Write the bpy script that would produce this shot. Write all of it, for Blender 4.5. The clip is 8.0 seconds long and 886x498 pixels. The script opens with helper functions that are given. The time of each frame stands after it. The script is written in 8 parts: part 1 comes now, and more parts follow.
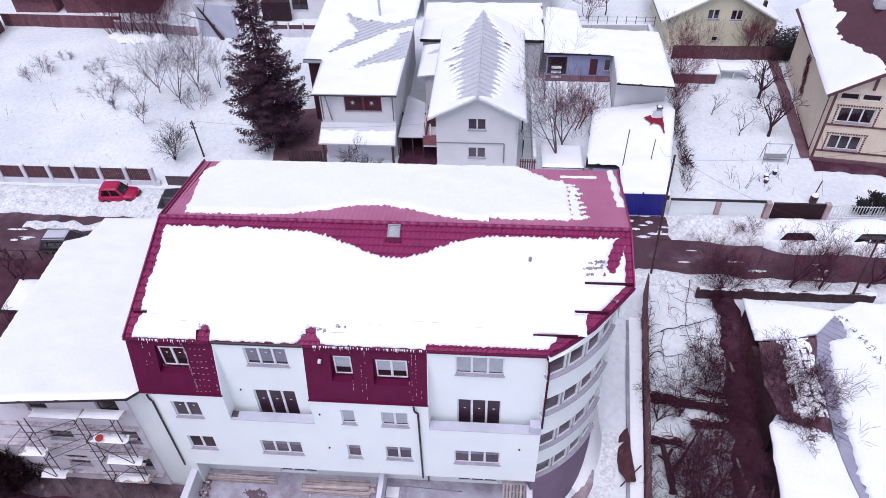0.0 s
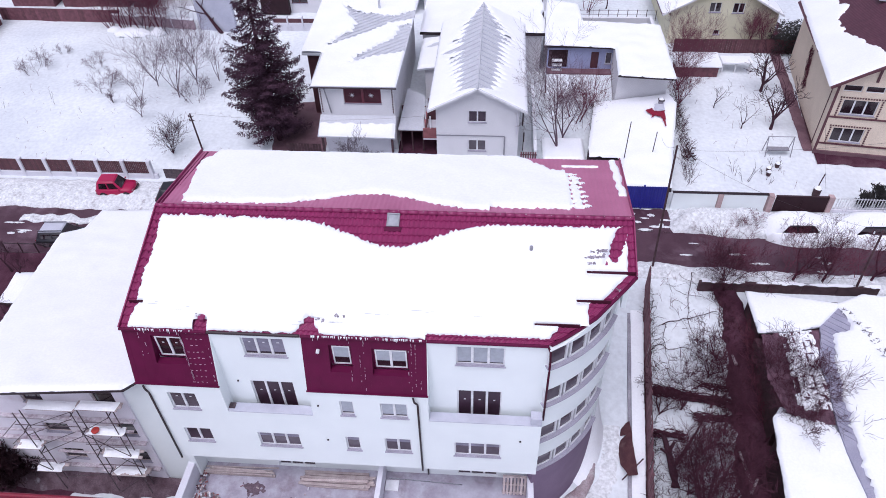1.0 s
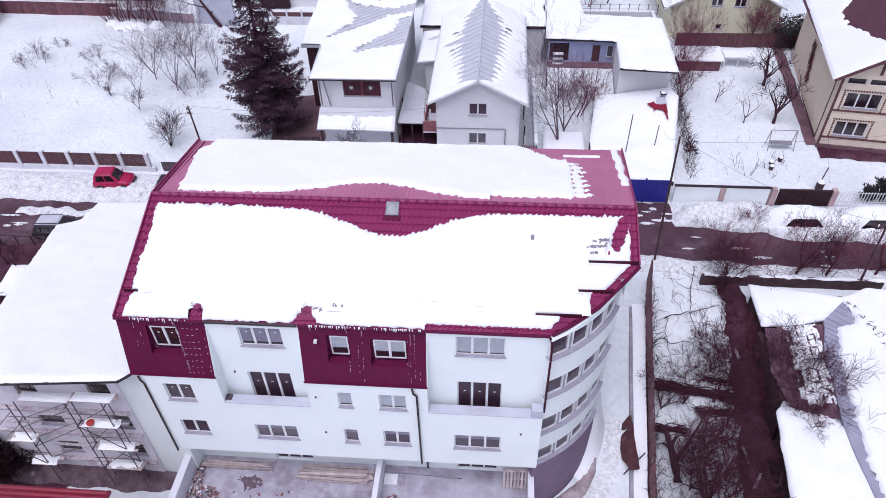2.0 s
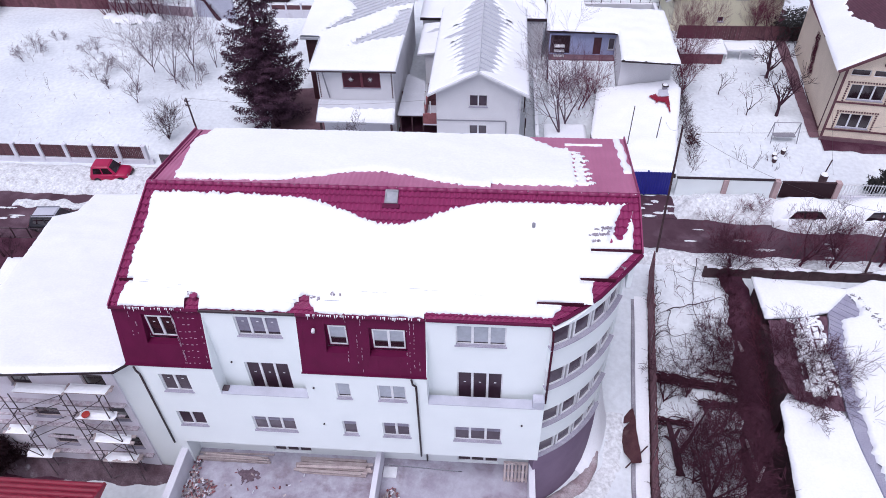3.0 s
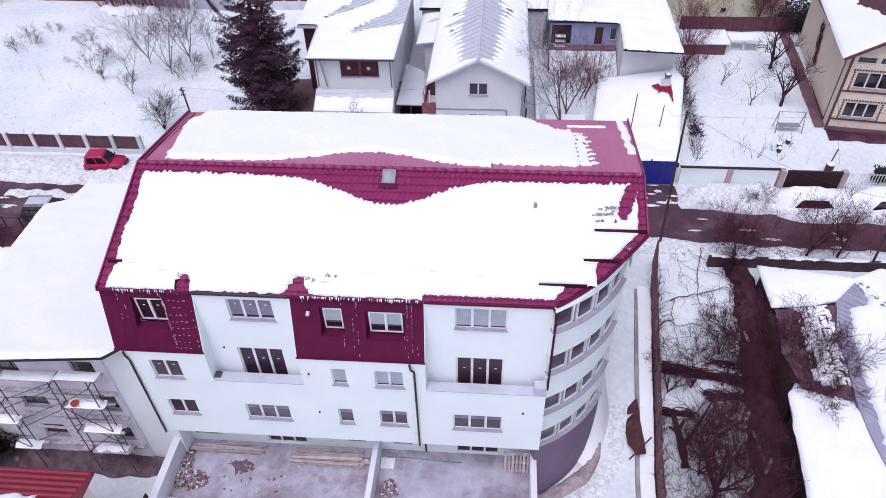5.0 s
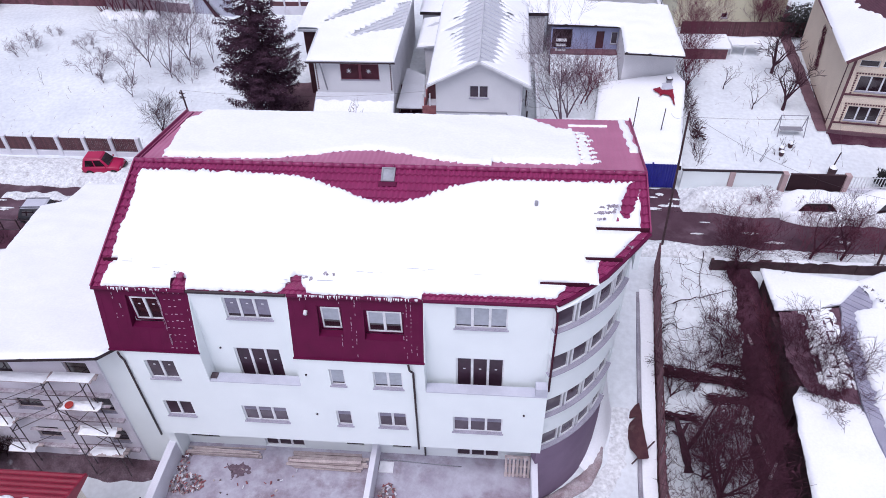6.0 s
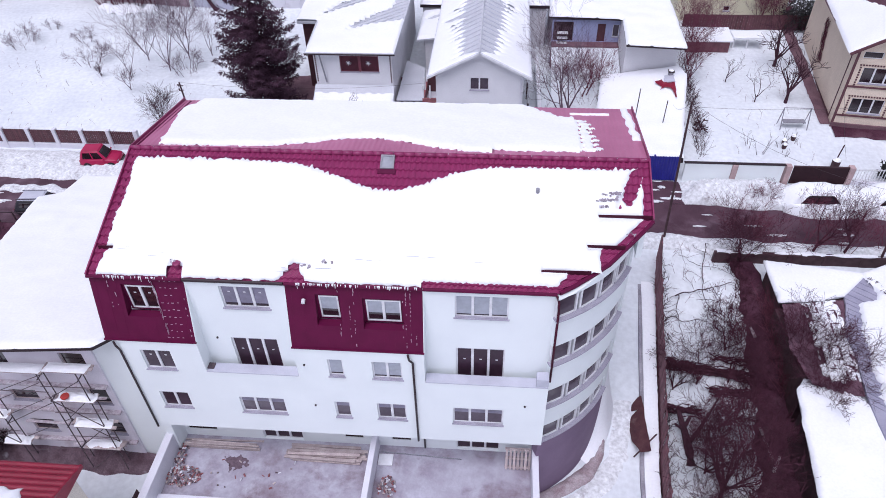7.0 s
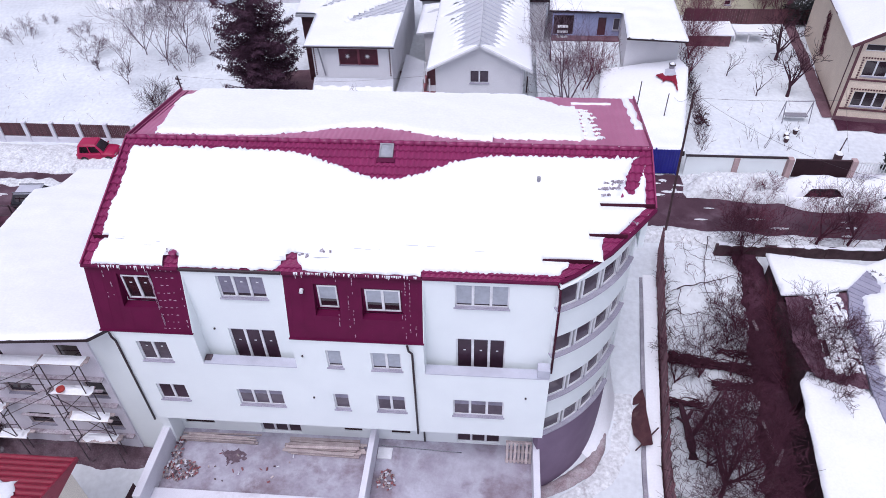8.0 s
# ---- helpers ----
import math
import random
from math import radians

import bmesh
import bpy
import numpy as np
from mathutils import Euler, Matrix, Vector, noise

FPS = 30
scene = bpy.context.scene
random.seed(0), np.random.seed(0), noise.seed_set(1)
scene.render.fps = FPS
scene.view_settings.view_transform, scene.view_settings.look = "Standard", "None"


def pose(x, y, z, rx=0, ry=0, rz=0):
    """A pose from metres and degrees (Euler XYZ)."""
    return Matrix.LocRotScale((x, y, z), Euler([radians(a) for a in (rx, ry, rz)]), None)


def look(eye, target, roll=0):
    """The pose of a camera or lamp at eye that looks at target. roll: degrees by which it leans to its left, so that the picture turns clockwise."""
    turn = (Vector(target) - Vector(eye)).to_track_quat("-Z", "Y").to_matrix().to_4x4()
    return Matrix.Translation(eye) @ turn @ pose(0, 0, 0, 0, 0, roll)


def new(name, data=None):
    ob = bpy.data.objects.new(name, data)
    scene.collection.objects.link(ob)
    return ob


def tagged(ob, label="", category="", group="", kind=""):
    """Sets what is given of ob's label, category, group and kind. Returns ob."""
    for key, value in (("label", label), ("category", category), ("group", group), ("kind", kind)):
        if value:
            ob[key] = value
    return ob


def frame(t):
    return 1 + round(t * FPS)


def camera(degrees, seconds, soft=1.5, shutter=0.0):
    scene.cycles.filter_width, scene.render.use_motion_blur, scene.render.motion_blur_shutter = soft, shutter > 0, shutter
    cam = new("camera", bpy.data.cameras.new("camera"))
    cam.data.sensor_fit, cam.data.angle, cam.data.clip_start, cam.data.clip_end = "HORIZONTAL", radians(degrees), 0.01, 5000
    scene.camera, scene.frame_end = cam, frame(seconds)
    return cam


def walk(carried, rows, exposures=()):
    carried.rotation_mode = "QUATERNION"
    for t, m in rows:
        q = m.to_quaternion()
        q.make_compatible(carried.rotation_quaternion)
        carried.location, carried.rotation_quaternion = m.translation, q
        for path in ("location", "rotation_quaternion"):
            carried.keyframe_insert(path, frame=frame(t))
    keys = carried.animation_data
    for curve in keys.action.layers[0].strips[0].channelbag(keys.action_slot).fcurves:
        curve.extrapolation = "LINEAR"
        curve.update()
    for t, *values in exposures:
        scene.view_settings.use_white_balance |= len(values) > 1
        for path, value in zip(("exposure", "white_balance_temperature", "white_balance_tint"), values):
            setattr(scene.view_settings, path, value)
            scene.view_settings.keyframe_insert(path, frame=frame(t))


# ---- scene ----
cam = camera(65.5, 8.0, 0.8)
PATH = [
    (0, (0.086, -16.305, 31.861), (-0.054, -14.828, 30.519), -1.8),
    (0.5, (0.077, -16.317, 31.597), (-0.063, -14.841, 30.255), -1.8),
    (1, (0.077, -16.316, 31.308), (-0.063, -14.841, 29.965), -1.8),
    (1.5, (0.067, -16.312, 31.013), (-0.072, -14.836, 29.67), -1.7),
    (3, (0.077, -16.277, 30.129), (-0.064, -14.804, 28.784), -1.7),
    (3.5, (0.084, -16.273, 29.839), (-0.057, -14.8, 28.494), -1.7),
    (4, (0.101, -16.266, 29.54), (-0.041, -14.793, 28.195), -1.7),
    (4.5, (0.093, -16.247, 29.256), (-0.048, -14.774, 27.911), -1.7),
    (6, (0.111, -16.254, 28.421), (-0.033, -14.756, 27.104), -1.6),
    (6.5, (0.122, -16.249, 28.185), (-0.023, -14.753, 26.866), -1.6),
    (7, (0.115, -16.26, 27.886), (-0.03, -14.763, 26.567), -1.6),
    (7.5, (0.108, -16.269, 27.647), (-0.037, -14.773, 26.328), -1.6),
    (8, (0.1, -16.274, 27.386), (-0.044, -14.777, 26.067), -1.6),
]
walk(cam, [(t, look(eye, target, roll)) for t, eye, target, roll in PATH], [(0.0, -0.16, 5880, 20.0)])

# ---------------------------------------------------------------- world, sun, exposure
world = bpy.data.worlds.new("world")
scene.world = world
world.use_nodes = True
_wn, _wl = world.node_tree.nodes, world.node_tree.links
_sky = _wn.new("ShaderNodeTexSky")
_sky.sky_type, _sky.sun_disc = "NISHITA", False
_sky.sun_elevation, _sky.sun_rotation = radians(72), radians(200)
_sky.dust_density, _sky.air_density = 4.0, 1.0
_hsv = _wn.new("ShaderNodeHueSaturation")
_hsv.inputs["Saturation"].default_value = 0.35
_wl.new(_sky.outputs[0], _hsv.inputs["Color"])
_wl.new(_hsv.outputs[0], _wn["Background"].inputs["Color"])
_wn["Background"].inputs["Strength"].default_value = 0.15
sun = new("sun", bpy.data.lights.new("sun", "SUN"))
sun.data.energy, sun.data.angle, sun.data.color = 1.5, radians(40), (1.0, 0.98, 0.97)
sun.matrix_world = look((-6, -10, 38), (0, 8, 0))

# ---------------------------------------------------------------- materials
def nodes_of(name):
    m = bpy.data.materials.new(name)
    m.use_nodes = True
    nt = m.node_tree
    return m, nt, nt.nodes["Principled BSDF"]


def mat(name, col, col2=None, rough=0.7, scale=3.0, fine=40.0, bump=0.15, metal=0.0, dirt=None, dirt_at=0.6, vary=0.0, spec=0.5, grain=0.25):
    """A surface with two scales of mottling, fine relief and, where given, stains."""
    m, nt, b = nodes_of(name)
    N, L = nt.nodes, nt.links
    col2 = col2 or tuple(c * 0.8 for c in col)
    geo = N.new("ShaderNodeNewGeometry")
    n1, n2 = N.new("ShaderNodeTexNoise"), N.new("ShaderNodeTexNoise")
    n1.inputs["Scale"].default_value, n1.inputs["Detail"].default_value = scale, 5
    n2.inputs["Scale"].default_value, n2.inputs["Detail"].default_value = fine, 3
    for n in (n1, n2):
        L.new(geo.outputs["Position"], n.inputs["Vector"])
    ramp = N.new("ShaderNodeMapRange")
    ramp.inputs["From Min"].default_value, ramp.inputs["From Max"].default_value = 0.32, 0.68
    L.new(n1.outputs["Fac"], ramp.inputs["Value"])
    mix = N.new("ShaderNodeMix")
    mix.data_type = "RGBA"
    mix.inputs[6].default_value, mix.inputs[7].default_value = (*col, 1), (*col2, 1)
    L.new(ramp.outputs[0], mix.inputs[0])
    out = mix.outputs[2]
    gr = N.new("ShaderNodeMapRange")
    gr.inputs["From Min"].default_value, gr.inputs["From Max"].default_value = 0.3, 0.7
    gr.inputs["To Min"].default_value, gr.inputs["To Max"].default_value = 1 - grain, 1 + grain * 0.5
    L.new(n2.outputs["Fac"], gr.inputs["Value"])
    mul = N.new("ShaderNodeVectorMath")
    mul.operation = "SCALE"
    L.new(out, mul.inputs[0]), L.new(gr.outputs[0], mul.inputs["Scale"])
    out = mul.outputs[0]
    if vary:
        oi = N.new("ShaderNodeObjectInfo")
        vr = N.new("ShaderNodeMapRange")
        vr.inputs["To Min"].default_value, vr.inputs["To Max"].default_value = 1 - vary, 1 + vary
        L.new(oi.outputs["Random"], vr.inputs["Value"])
        m2 = N.new("ShaderNodeVectorMath")
        m2.operation = "SCALE"
        L.new(out, m2.inputs[0]), L.new(vr.outputs[0], m2.inputs["Scale"])
        out = m2.outputs[0]
    if dirt:
        n3 = N.new("ShaderNodeTexNoise")
        n3.inputs["Scale"].default_value, n3.inputs["Detail"].default_value, n3.inputs["Roughness"].default_value = scale * 0.45, 7, 0.65
        L.new(geo.outputs["Position"], n3.inputs["Vector"])
        dr = N.new("ShaderNodeMapRange")
        dr.inputs["From Min"].default_value, dr.inputs["From Max"].default_value = dirt_at - 0.06, dirt_at + 0.1
        L.new(n3.outputs["Fac"], dr.inputs["Value"])
        dm = N.new("ShaderNodeMix")
        dm.data_type = "RGBA"
        dm.inputs[7].default_value = (*dirt, 1)
        L.new(dr.outputs[0], dm.inputs[0]), L.new(out, dm.inputs[6])
        out = dm.outputs[2]
    L.new(out, b.inputs["Base Color"])
    b.inputs["Roughness"].default_value, b.inputs["Metallic"].default_value = rough, metal
    b.inputs["Specular IOR Level"].default_value = spec
    if bump:
        bp = N.new("ShaderNodeBump")
        bp.inputs["Strength"].default_value, bp.inputs["Distance"].default_value = bump, 0.02
        L.new(n2.outputs["Fac"], bp.inputs["Height"]), L.new(bp.outputs[0], b.inputs["Normal"])
    return m


def glass_mat(name, col, rough=0.06, spec=0.8, cloud=0.35):
    """Glass before a dim room: a faintly clouded body under a glossy face."""
    m = mat(name, col, tuple(c * (1 - cloud) for c in col), rough, 1.7, 6.0, 0.0, spec=spec, grain=0.12)
    return m


SNOW = mat("snow", (0.88, 0.89, 0.92), (0.84, 0.85, 0.89), 0.6, 0.5, 9, 0.35, spec=0.2, grain=0.04)
SNOW_FIELD = mat("snow_field", (0.755, 0.785, 0.81), (0.645, 0.675, 0.715), 0.65, 0.22, 3.5, 0.6, spec=0.2, grain=0.1)
SNOW_DIRTY = mat("snow_dirty", (0.76, 0.775, 0.795), (0.64, 0.645, 0.67), 0.7, 3.2, 6, 0.9, spec=0.2, dirt=(0.3, 0.27, 0.29), dirt_at=0.64)
ASPHALT = mat("wet_asphalt", (0.06, 0.026, 0.04), (0.105, 0.055, 0.076), 0.65, 0.6, 30, 0.2, dirt=(0.17, 0.11, 0.14), dirt_at=0.6, spec=0.25)
PLASTER = mat("white_plaster", (0.808, 0.847, 0.853), (0.768, 0.807, 0.818), 0.85, 0.6, 60, 0.06, grain=0.03)
PLINTH = mat("grey_plinth", (0.19, 0.128, 0.205), (0.22, 0.155, 0.235), 0.8, 1.0, 50, 0.1, grain=0.1)
CONCRETE = mat("concrete", (0.46, 0.45, 0.52), (0.31, 0.28, 0.34), 0.85, 1.1, 9, 0.1, dirt=(0.2, 0.15, 0.18), dirt_at=0.57, grain=0.1)
CONC_LIGHT = mat("light_concrete", (0.7, 0.69, 0.75), (0.62, 0.61, 0.67), 0.85, 1.0, 25, 0.04, dirt=(0.45, 0.42, 0.46), dirt_at=0.68, grain=0.06)
CAP = mat("lavender_coping", (0.52, 0.525, 0.6), (0.45, 0.455, 0.53), 0.75, 2, 30, 0.05, grain=0.06)
SILL = mat("grey_sill", (0.4, 0.38, 0.46), None, 0.7, 2, 30, 0.05)
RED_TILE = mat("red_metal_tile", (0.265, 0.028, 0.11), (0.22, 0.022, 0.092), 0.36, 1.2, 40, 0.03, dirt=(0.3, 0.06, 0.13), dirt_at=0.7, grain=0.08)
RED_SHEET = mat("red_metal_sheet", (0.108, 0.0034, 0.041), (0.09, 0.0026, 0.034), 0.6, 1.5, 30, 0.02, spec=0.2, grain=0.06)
# paler copy of the red tile: grazing sky sheen put into its colour
RED_SHEEN = mat("frosted_red_tile", (0.45, 0.15, 0.265), (0.38, 0.115, 0.215), 0.4, 0.7, 20, 0.03, grain=0.06)
FLECK = mat("thin_frozen_slush", (0.56, 0.42, 0.5), (0.36, 0.2, 0.29), 0.6, 9, 40, 0.1)
RED_DEEP = mat("dark_red_rail", (0.06, 0.005, 0.022), (0.045, 0.004, 0.016), 0.6, 2, 30, 0.02, spec=0.2)
CREST = mat("thawed_tile_crest", (0.42, 0.38, 0.44), (0.14, 0.11, 0.14), 0.6, 9, 30, 0.1)
RED_BRIGHT = mat("bright_red_sheet", (0.25, 0.012, 0.036), (0.21, 0.01, 0.03), 0.4, 1.5, 30, 0.02)
PVC = mat("white_frame", (0.78, 0.78, 0.81), None, 0.4, 3, 50, 0.0, grain=0.03)
PVC_GREY = mat("grey_frame", (0.3, 0.29, 0.33), None, 0.5, 3, 50, 0.0)
DARK_PIPE = mat("dark_pipe", (0.025, 0.01, 0.016), None, 0.4, 3, 50, 0.0)
GLASS = glass_mat("window_glass", (0.1, 0.075, 0.1), 0.15)
GLASS_BROWN = glass_mat("brown_glass", (0.05, 0.022, 0.04), 0.3, 0.35)
# paler colours that paint the surroundings' reflection on the panes
REFLECT_PALE = glass_mat("pale_protective_film", (0.4, 0.42, 0.48), 0.35, 0.4, 0.12)
REFLECT_GREY = glass_mat("grey_protective_film", (0.25, 0.23, 0.31), 0.35, 0.4, 0.3)
SPILL = mat("dried_mortar", (0.17, 0.12, 0.15), (0.1, 0.065, 0.085), 0.9, 6, 30, 0.3)
FOOTING = mat("damp_concrete", (0.24, 0.22, 0.26), (0.36, 0.34, 0.38), 0.85, 1.5, 20, 0.2)
PINK_BRICK = mat("pinkish_brick", (0.42, 0.32, 0.36), (0.32, 0.23, 0.27), 0.9, 2.0, 12, 0.3)
BLUE_GREY = mat("blue_grey_render", (0.52, 0.53, 0.62), (0.44, 0.45, 0.55), 0.85, 0.8, 20, 0.1)
GLASS_RED = glass_mat("reddish_glass", (0.1, 0.03, 0.045), 0.2, 0.4)
GLASS_DARK = glass_mat("dark_glass", (0.03, 0.015, 0.022))
GLASS_PALE = glass_mat("pale_glass", (0.36, 0.37, 0.42), 0.25)
WOOD_RAW = mat("raw_timber", (0.54, 0.46, 0.45), (0.4, 0.32, 0.32), 0.8, 3, 40, 0.2, vary=0.25)
MAROON = mat("dark_maroon_panel", (0.022, 0.006, 0.011), (0.034, 0.011, 0.017), 0.6, 2, 30, 0.1, spec=0.3)
WOOD_DARK = mat("dark_timber", (0.04, 0.016, 0.022), (0.075, 0.036, 0.044), 0.8, 3, 40, 0.3, vary=0.2)
WOOD_FENCE = mat("brown_fence_board", (0.2, 0.08, 0.1), (0.12, 0.045, 0.06), 0.8, 3, 40, 0.3, vary=0.25)
BROWN_FRAME = mat("red_brown_frame", (0.2, 0.04, 0.065), None, 0.5, 3, 40, 0.05)
BROWN_PANEL = mat("brown_panel", (0.09, 0.028, 0.04), (0.12, 0.045, 0.055), 0.6, 3, 30, 0.1, vary=0.2)
METAL_GREY = mat("grey_roof_sheet", (0.6, 0.61, 0.66), (0.54, 0.55, 0.6), 0.5, 1.0, 25, 0.1, dirt=(0.5, 0.5, 0.55), dirt_at=0.6)
STEEL = mat("scaffold_steel", (0.07, 0.05, 0.065), (0.14, 0.1, 0.11), 0.5, 6, 40, 0.1, metal=0.5)
BARK = mat("bark", (0.045, 0.019, 0.029), (0.075, 0.036, 0.05), 0.9, 4, 40, 0.4, spec=0.1)
TWIG_DARK = mat("dark_reddish_twigs", (0.055, 0.018, 0.03), (0.09, 0.034, 0.052), 0.9, 4, 40, 0.0, spec=0.1)
TWIG_GREY = mat("grey_twigs", (0.12, 0.075, 0.1), (0.18, 0.125, 0.155), 0.9, 4, 40, 0.0, spec=0.1)
TWIG_RED = mat("reddish_twigs", (0.12, 0.032, 0.054), (0.18, 0.068, 0.095), 0.9, 4, 40, 0.0, spec=0.1)
NEEDLE = mat("spruce_needles", (0.062, 0.03, 0.05), (0.115, 0.062, 0.09), 0.8, 2, 20, 0.0, spec=0.1)
MUD = mat("dark_mud", (0.052, 0.015, 0.029), (0.095, 0.038, 0.06), 0.85, 0.9, 14, 0.9, dirt=(0.13, 0.07, 0.09), dirt_at=0.62, spec=0.15)
RUST = mat("rusted_sheet", (0.055, 0.012, 0.02), (0.09, 0.03, 0.035), 0.8, 3, 30, 0.3, dirt=(0.12, 0.06, 0.06), dirt_at=0.62)
BLUE = mat("blue_sheet", (0.022, 0.024, 0.27), (0.018, 0.02, 0.23), 0.5, 1.5, 30, 0.03)
BLUE_WALL = mat("blue_wall", (0.4, 0.43, 0.64), (0.34, 0.37, 0.57), 0.8, 1.5, 30, 0.05)
CREAM_PALE = mat("pale_cream_render", (0.78, 0.72, 0.62), (0.72, 0.66, 0.57), 0.85, 0.8, 40, 0.06)
CREAM = mat("cream_render", (0.78, 0.66, 0.54), (0.72, 0.6, 0.49), 0.85, 0.8, 40, 0.08)
YELLOW = mat("pale_yellow_render", (0.76, 0.73, 0.55), (0.7, 0.67, 0.5), 0.85, 0.8, 40, 0.06)
NB_RENDER = mat("site_render", (0.76, 0.72, 0.79), (0.66, 0.62, 0.69), 0.9, 0.9, 20, 0.08, dirt=(0.5, 0.42, 0.46), dirt_at=0.66, grain=0.06)
LEDGE = mat("dirty_ledge", (0.38, 0.31, 0.35), (0.6, 0.56, 0.6), 0.9, 3.5, 12, 0.6, dirt=(0.16, 0.1, 0.12), dirt_at=0.6)
DIRT = mat("brown_dirt", (0.3, 0.22, 0.24), (0.45, 0.4, 0.42), 0.9, 2.5, 15, 0.8)
DIRT_DARK = mat("churned_earth", (0.09, 0.05, 0.066), (0.17, 0.115, 0.14), 0.95, 2.2, 14, 0.9, dirt=(0.4, 0.37, 0.41), dirt_at=0.64)
GREYWALL = mat("grey_render", (0.78, 0.77, 0.8), (0.71, 0.7, 0.735), 0.85, 0.8, 40, 0.06)
OLD_TILE = mat("old_brown_sheet", (0.17, 0.085, 0.12), (0.11, 0.05, 0.075), 0.7, 2.5, 30, 0.2)
ROOF_STRIP = mat("weathered_zinc", (0.37, 0.36, 0.45), (0.3, 0.29, 0.38), 0.6, 1.2, 25, 0.1, dirt=(0.3, 0.28, 0.36), dirt_at=0.62)
PATH_BROWN = mat("brown_path", (0.2, 0.11, 0.13), (0.13, 0.065, 0.085), 0.85, 1.2, 20, 0.4)
BROWN_TILE = mat("brown_roof_tile", (0.1, 0.03, 0.05), (0.075, 0.02, 0.036), 0.5, 2, 40, 0.1)
RED_CAP = mat("red_plastic", (0.5, 0.05, 0.04), None, 0.5, 3, 40, 0.0)
PINK = mat("pink_pillar", (0.5, 0.36, 0.36), None, 0.8, 2, 40, 0.1)
RUBBLE = mat("rubble", (0.42, 0.34, 0.35), (0.22, 0.15, 0.16), 0.9, 6, 40, 0.4, vary=0.35)
BRICK_PALE = mat("pale_red_brick", (0.34, 0.13, 0.14), (0.25, 0.09, 0.1), 0.9, 3, 25, 0.2)
RUBBER = mat("tyre_rubber", (0.02, 0.017, 0.02), None, 0.8, 5, 40, 0.1)
CAR_RED = mat("red_car_paint", (0.4, 0.006, 0.07), (0.36, 0.006, 0.06), 0.35, 1, 30, 0.0, grain=0.03)
CAR_DARK = mat("dark_car_paint", (0.02, 0.018, 0.026), None, 0.3, 1, 30, 0.0)
CHROME = mat("bright_metal", (0.6, 0.6, 0.63), None, 0.25, 2, 30, 0.0, metal=0.9)
LAMP_RED = mat("red_lens", (0.4, 0.01, 0.02), None, 0.2, 2, 30, 0.0)
GREEN_DARK = mat("dark_evergreen", (0.02, 0.02, 0.02), (0.04, 0.036, 0.036), 0.8, 2, 20, 0.0)


# ---------------------------------------------------------------- building blocks
def thing(name, loc, label, category, group="", kind="", rz=0.0):
    ob = new(name)
    ob.matrix_world = pose(*loc, 0, 0, rz)
    ob.empty_display_size = 0.3
    return tagged(ob, label, category, group, kind)


def link_bm(name, bm, material):
    bmesh.ops.recalc_face_normals(bm, faces=bm.faces)
    me = bpy.data.meshes.new(name)
    bm.to_mesh(me), bm.free()
    me.materials.append(material)
    return new(name, me)


def part(name, bm, material, parent=None, label="", smooth=False):
    """One mesh object, in its parent's own coordinates."""
    ob = link_bm(name, bm, material)
    if smooth:
        for p in ob.data.polygons:
            p.use_smooth = True
    if parent:
        ob.parent = parent
    if label:
        ob["label"] = label
    return ob


def again(ob, parent, m):
    """Another part on the same mesh."""
    o = new(ob.name.split(".")[0], ob.data)
    o.parent = parent
    o.matrix_basis = m
    return o


def box(x0, x1, y0, y1, z0, z1, bevel=0.0, bm=None):
    b = bm or bmesh.new()
    r = bmesh.ops.create_cube(b, size=1.0, matrix=Matrix.LocRotScale(((x0 + x1) / 2, (y0 + y1) / 2, (z0 + z1) / 2), None, (abs(x1 - x0), abs(y1 - y0), abs(z1 - z0))))
    if bevel:
        vs = set(r["verts"])
        bmesh.ops.bevel(b, geom=[e for e in b.edges if e.verts[0] in vs and e.verts[1] in vs], offset=bevel, segments=1, affect="EDGES")
    return b


def beam(a, c, w, h=None, bm=None, sides=0):
    """A bar from a to c: square, or round with that many sides."""
    b = bm or bmesh.new()
    a, c = Vector(a), Vector(c)
    d = c - a
    m = Matrix.Translation((a + c) / 2) @ d.to_track_quat("Z", "Y").to_matrix().to_4x4()
    if sides:
        bmesh.ops.create_cone(b, cap_ends=True, segments=sides, radius1=w, radius2=h or w, depth=d.length, matrix=m)
    else:
        bmesh.ops.create_cube(b, size=1.0, matrix=m @ Matrix.Diagonal((w, h or w, d.length, 1)))
    return b


def slab(top, depth, bm=None):
    """A solid under a polygon of 3D points, its underside straight below by depth."""
    b = bm or bmesh.new()
    t = [b.verts.new(p) for p in top]
    u = [b.verts.new((p[0], p[1], p[2] - depth)) for p in top]
    b.faces.new(t), b.faces.new(u[::-1])
    for i in range(len(t)):
        j = (i + 1) % len(t)
        b.faces.new((t[i], u[i], u[j], t[j]))
    return b


def column(poly, z0, z1, bm=None):
    return slab([(p[0], p[1], z1) for p in poly], z1 - z0, bm)


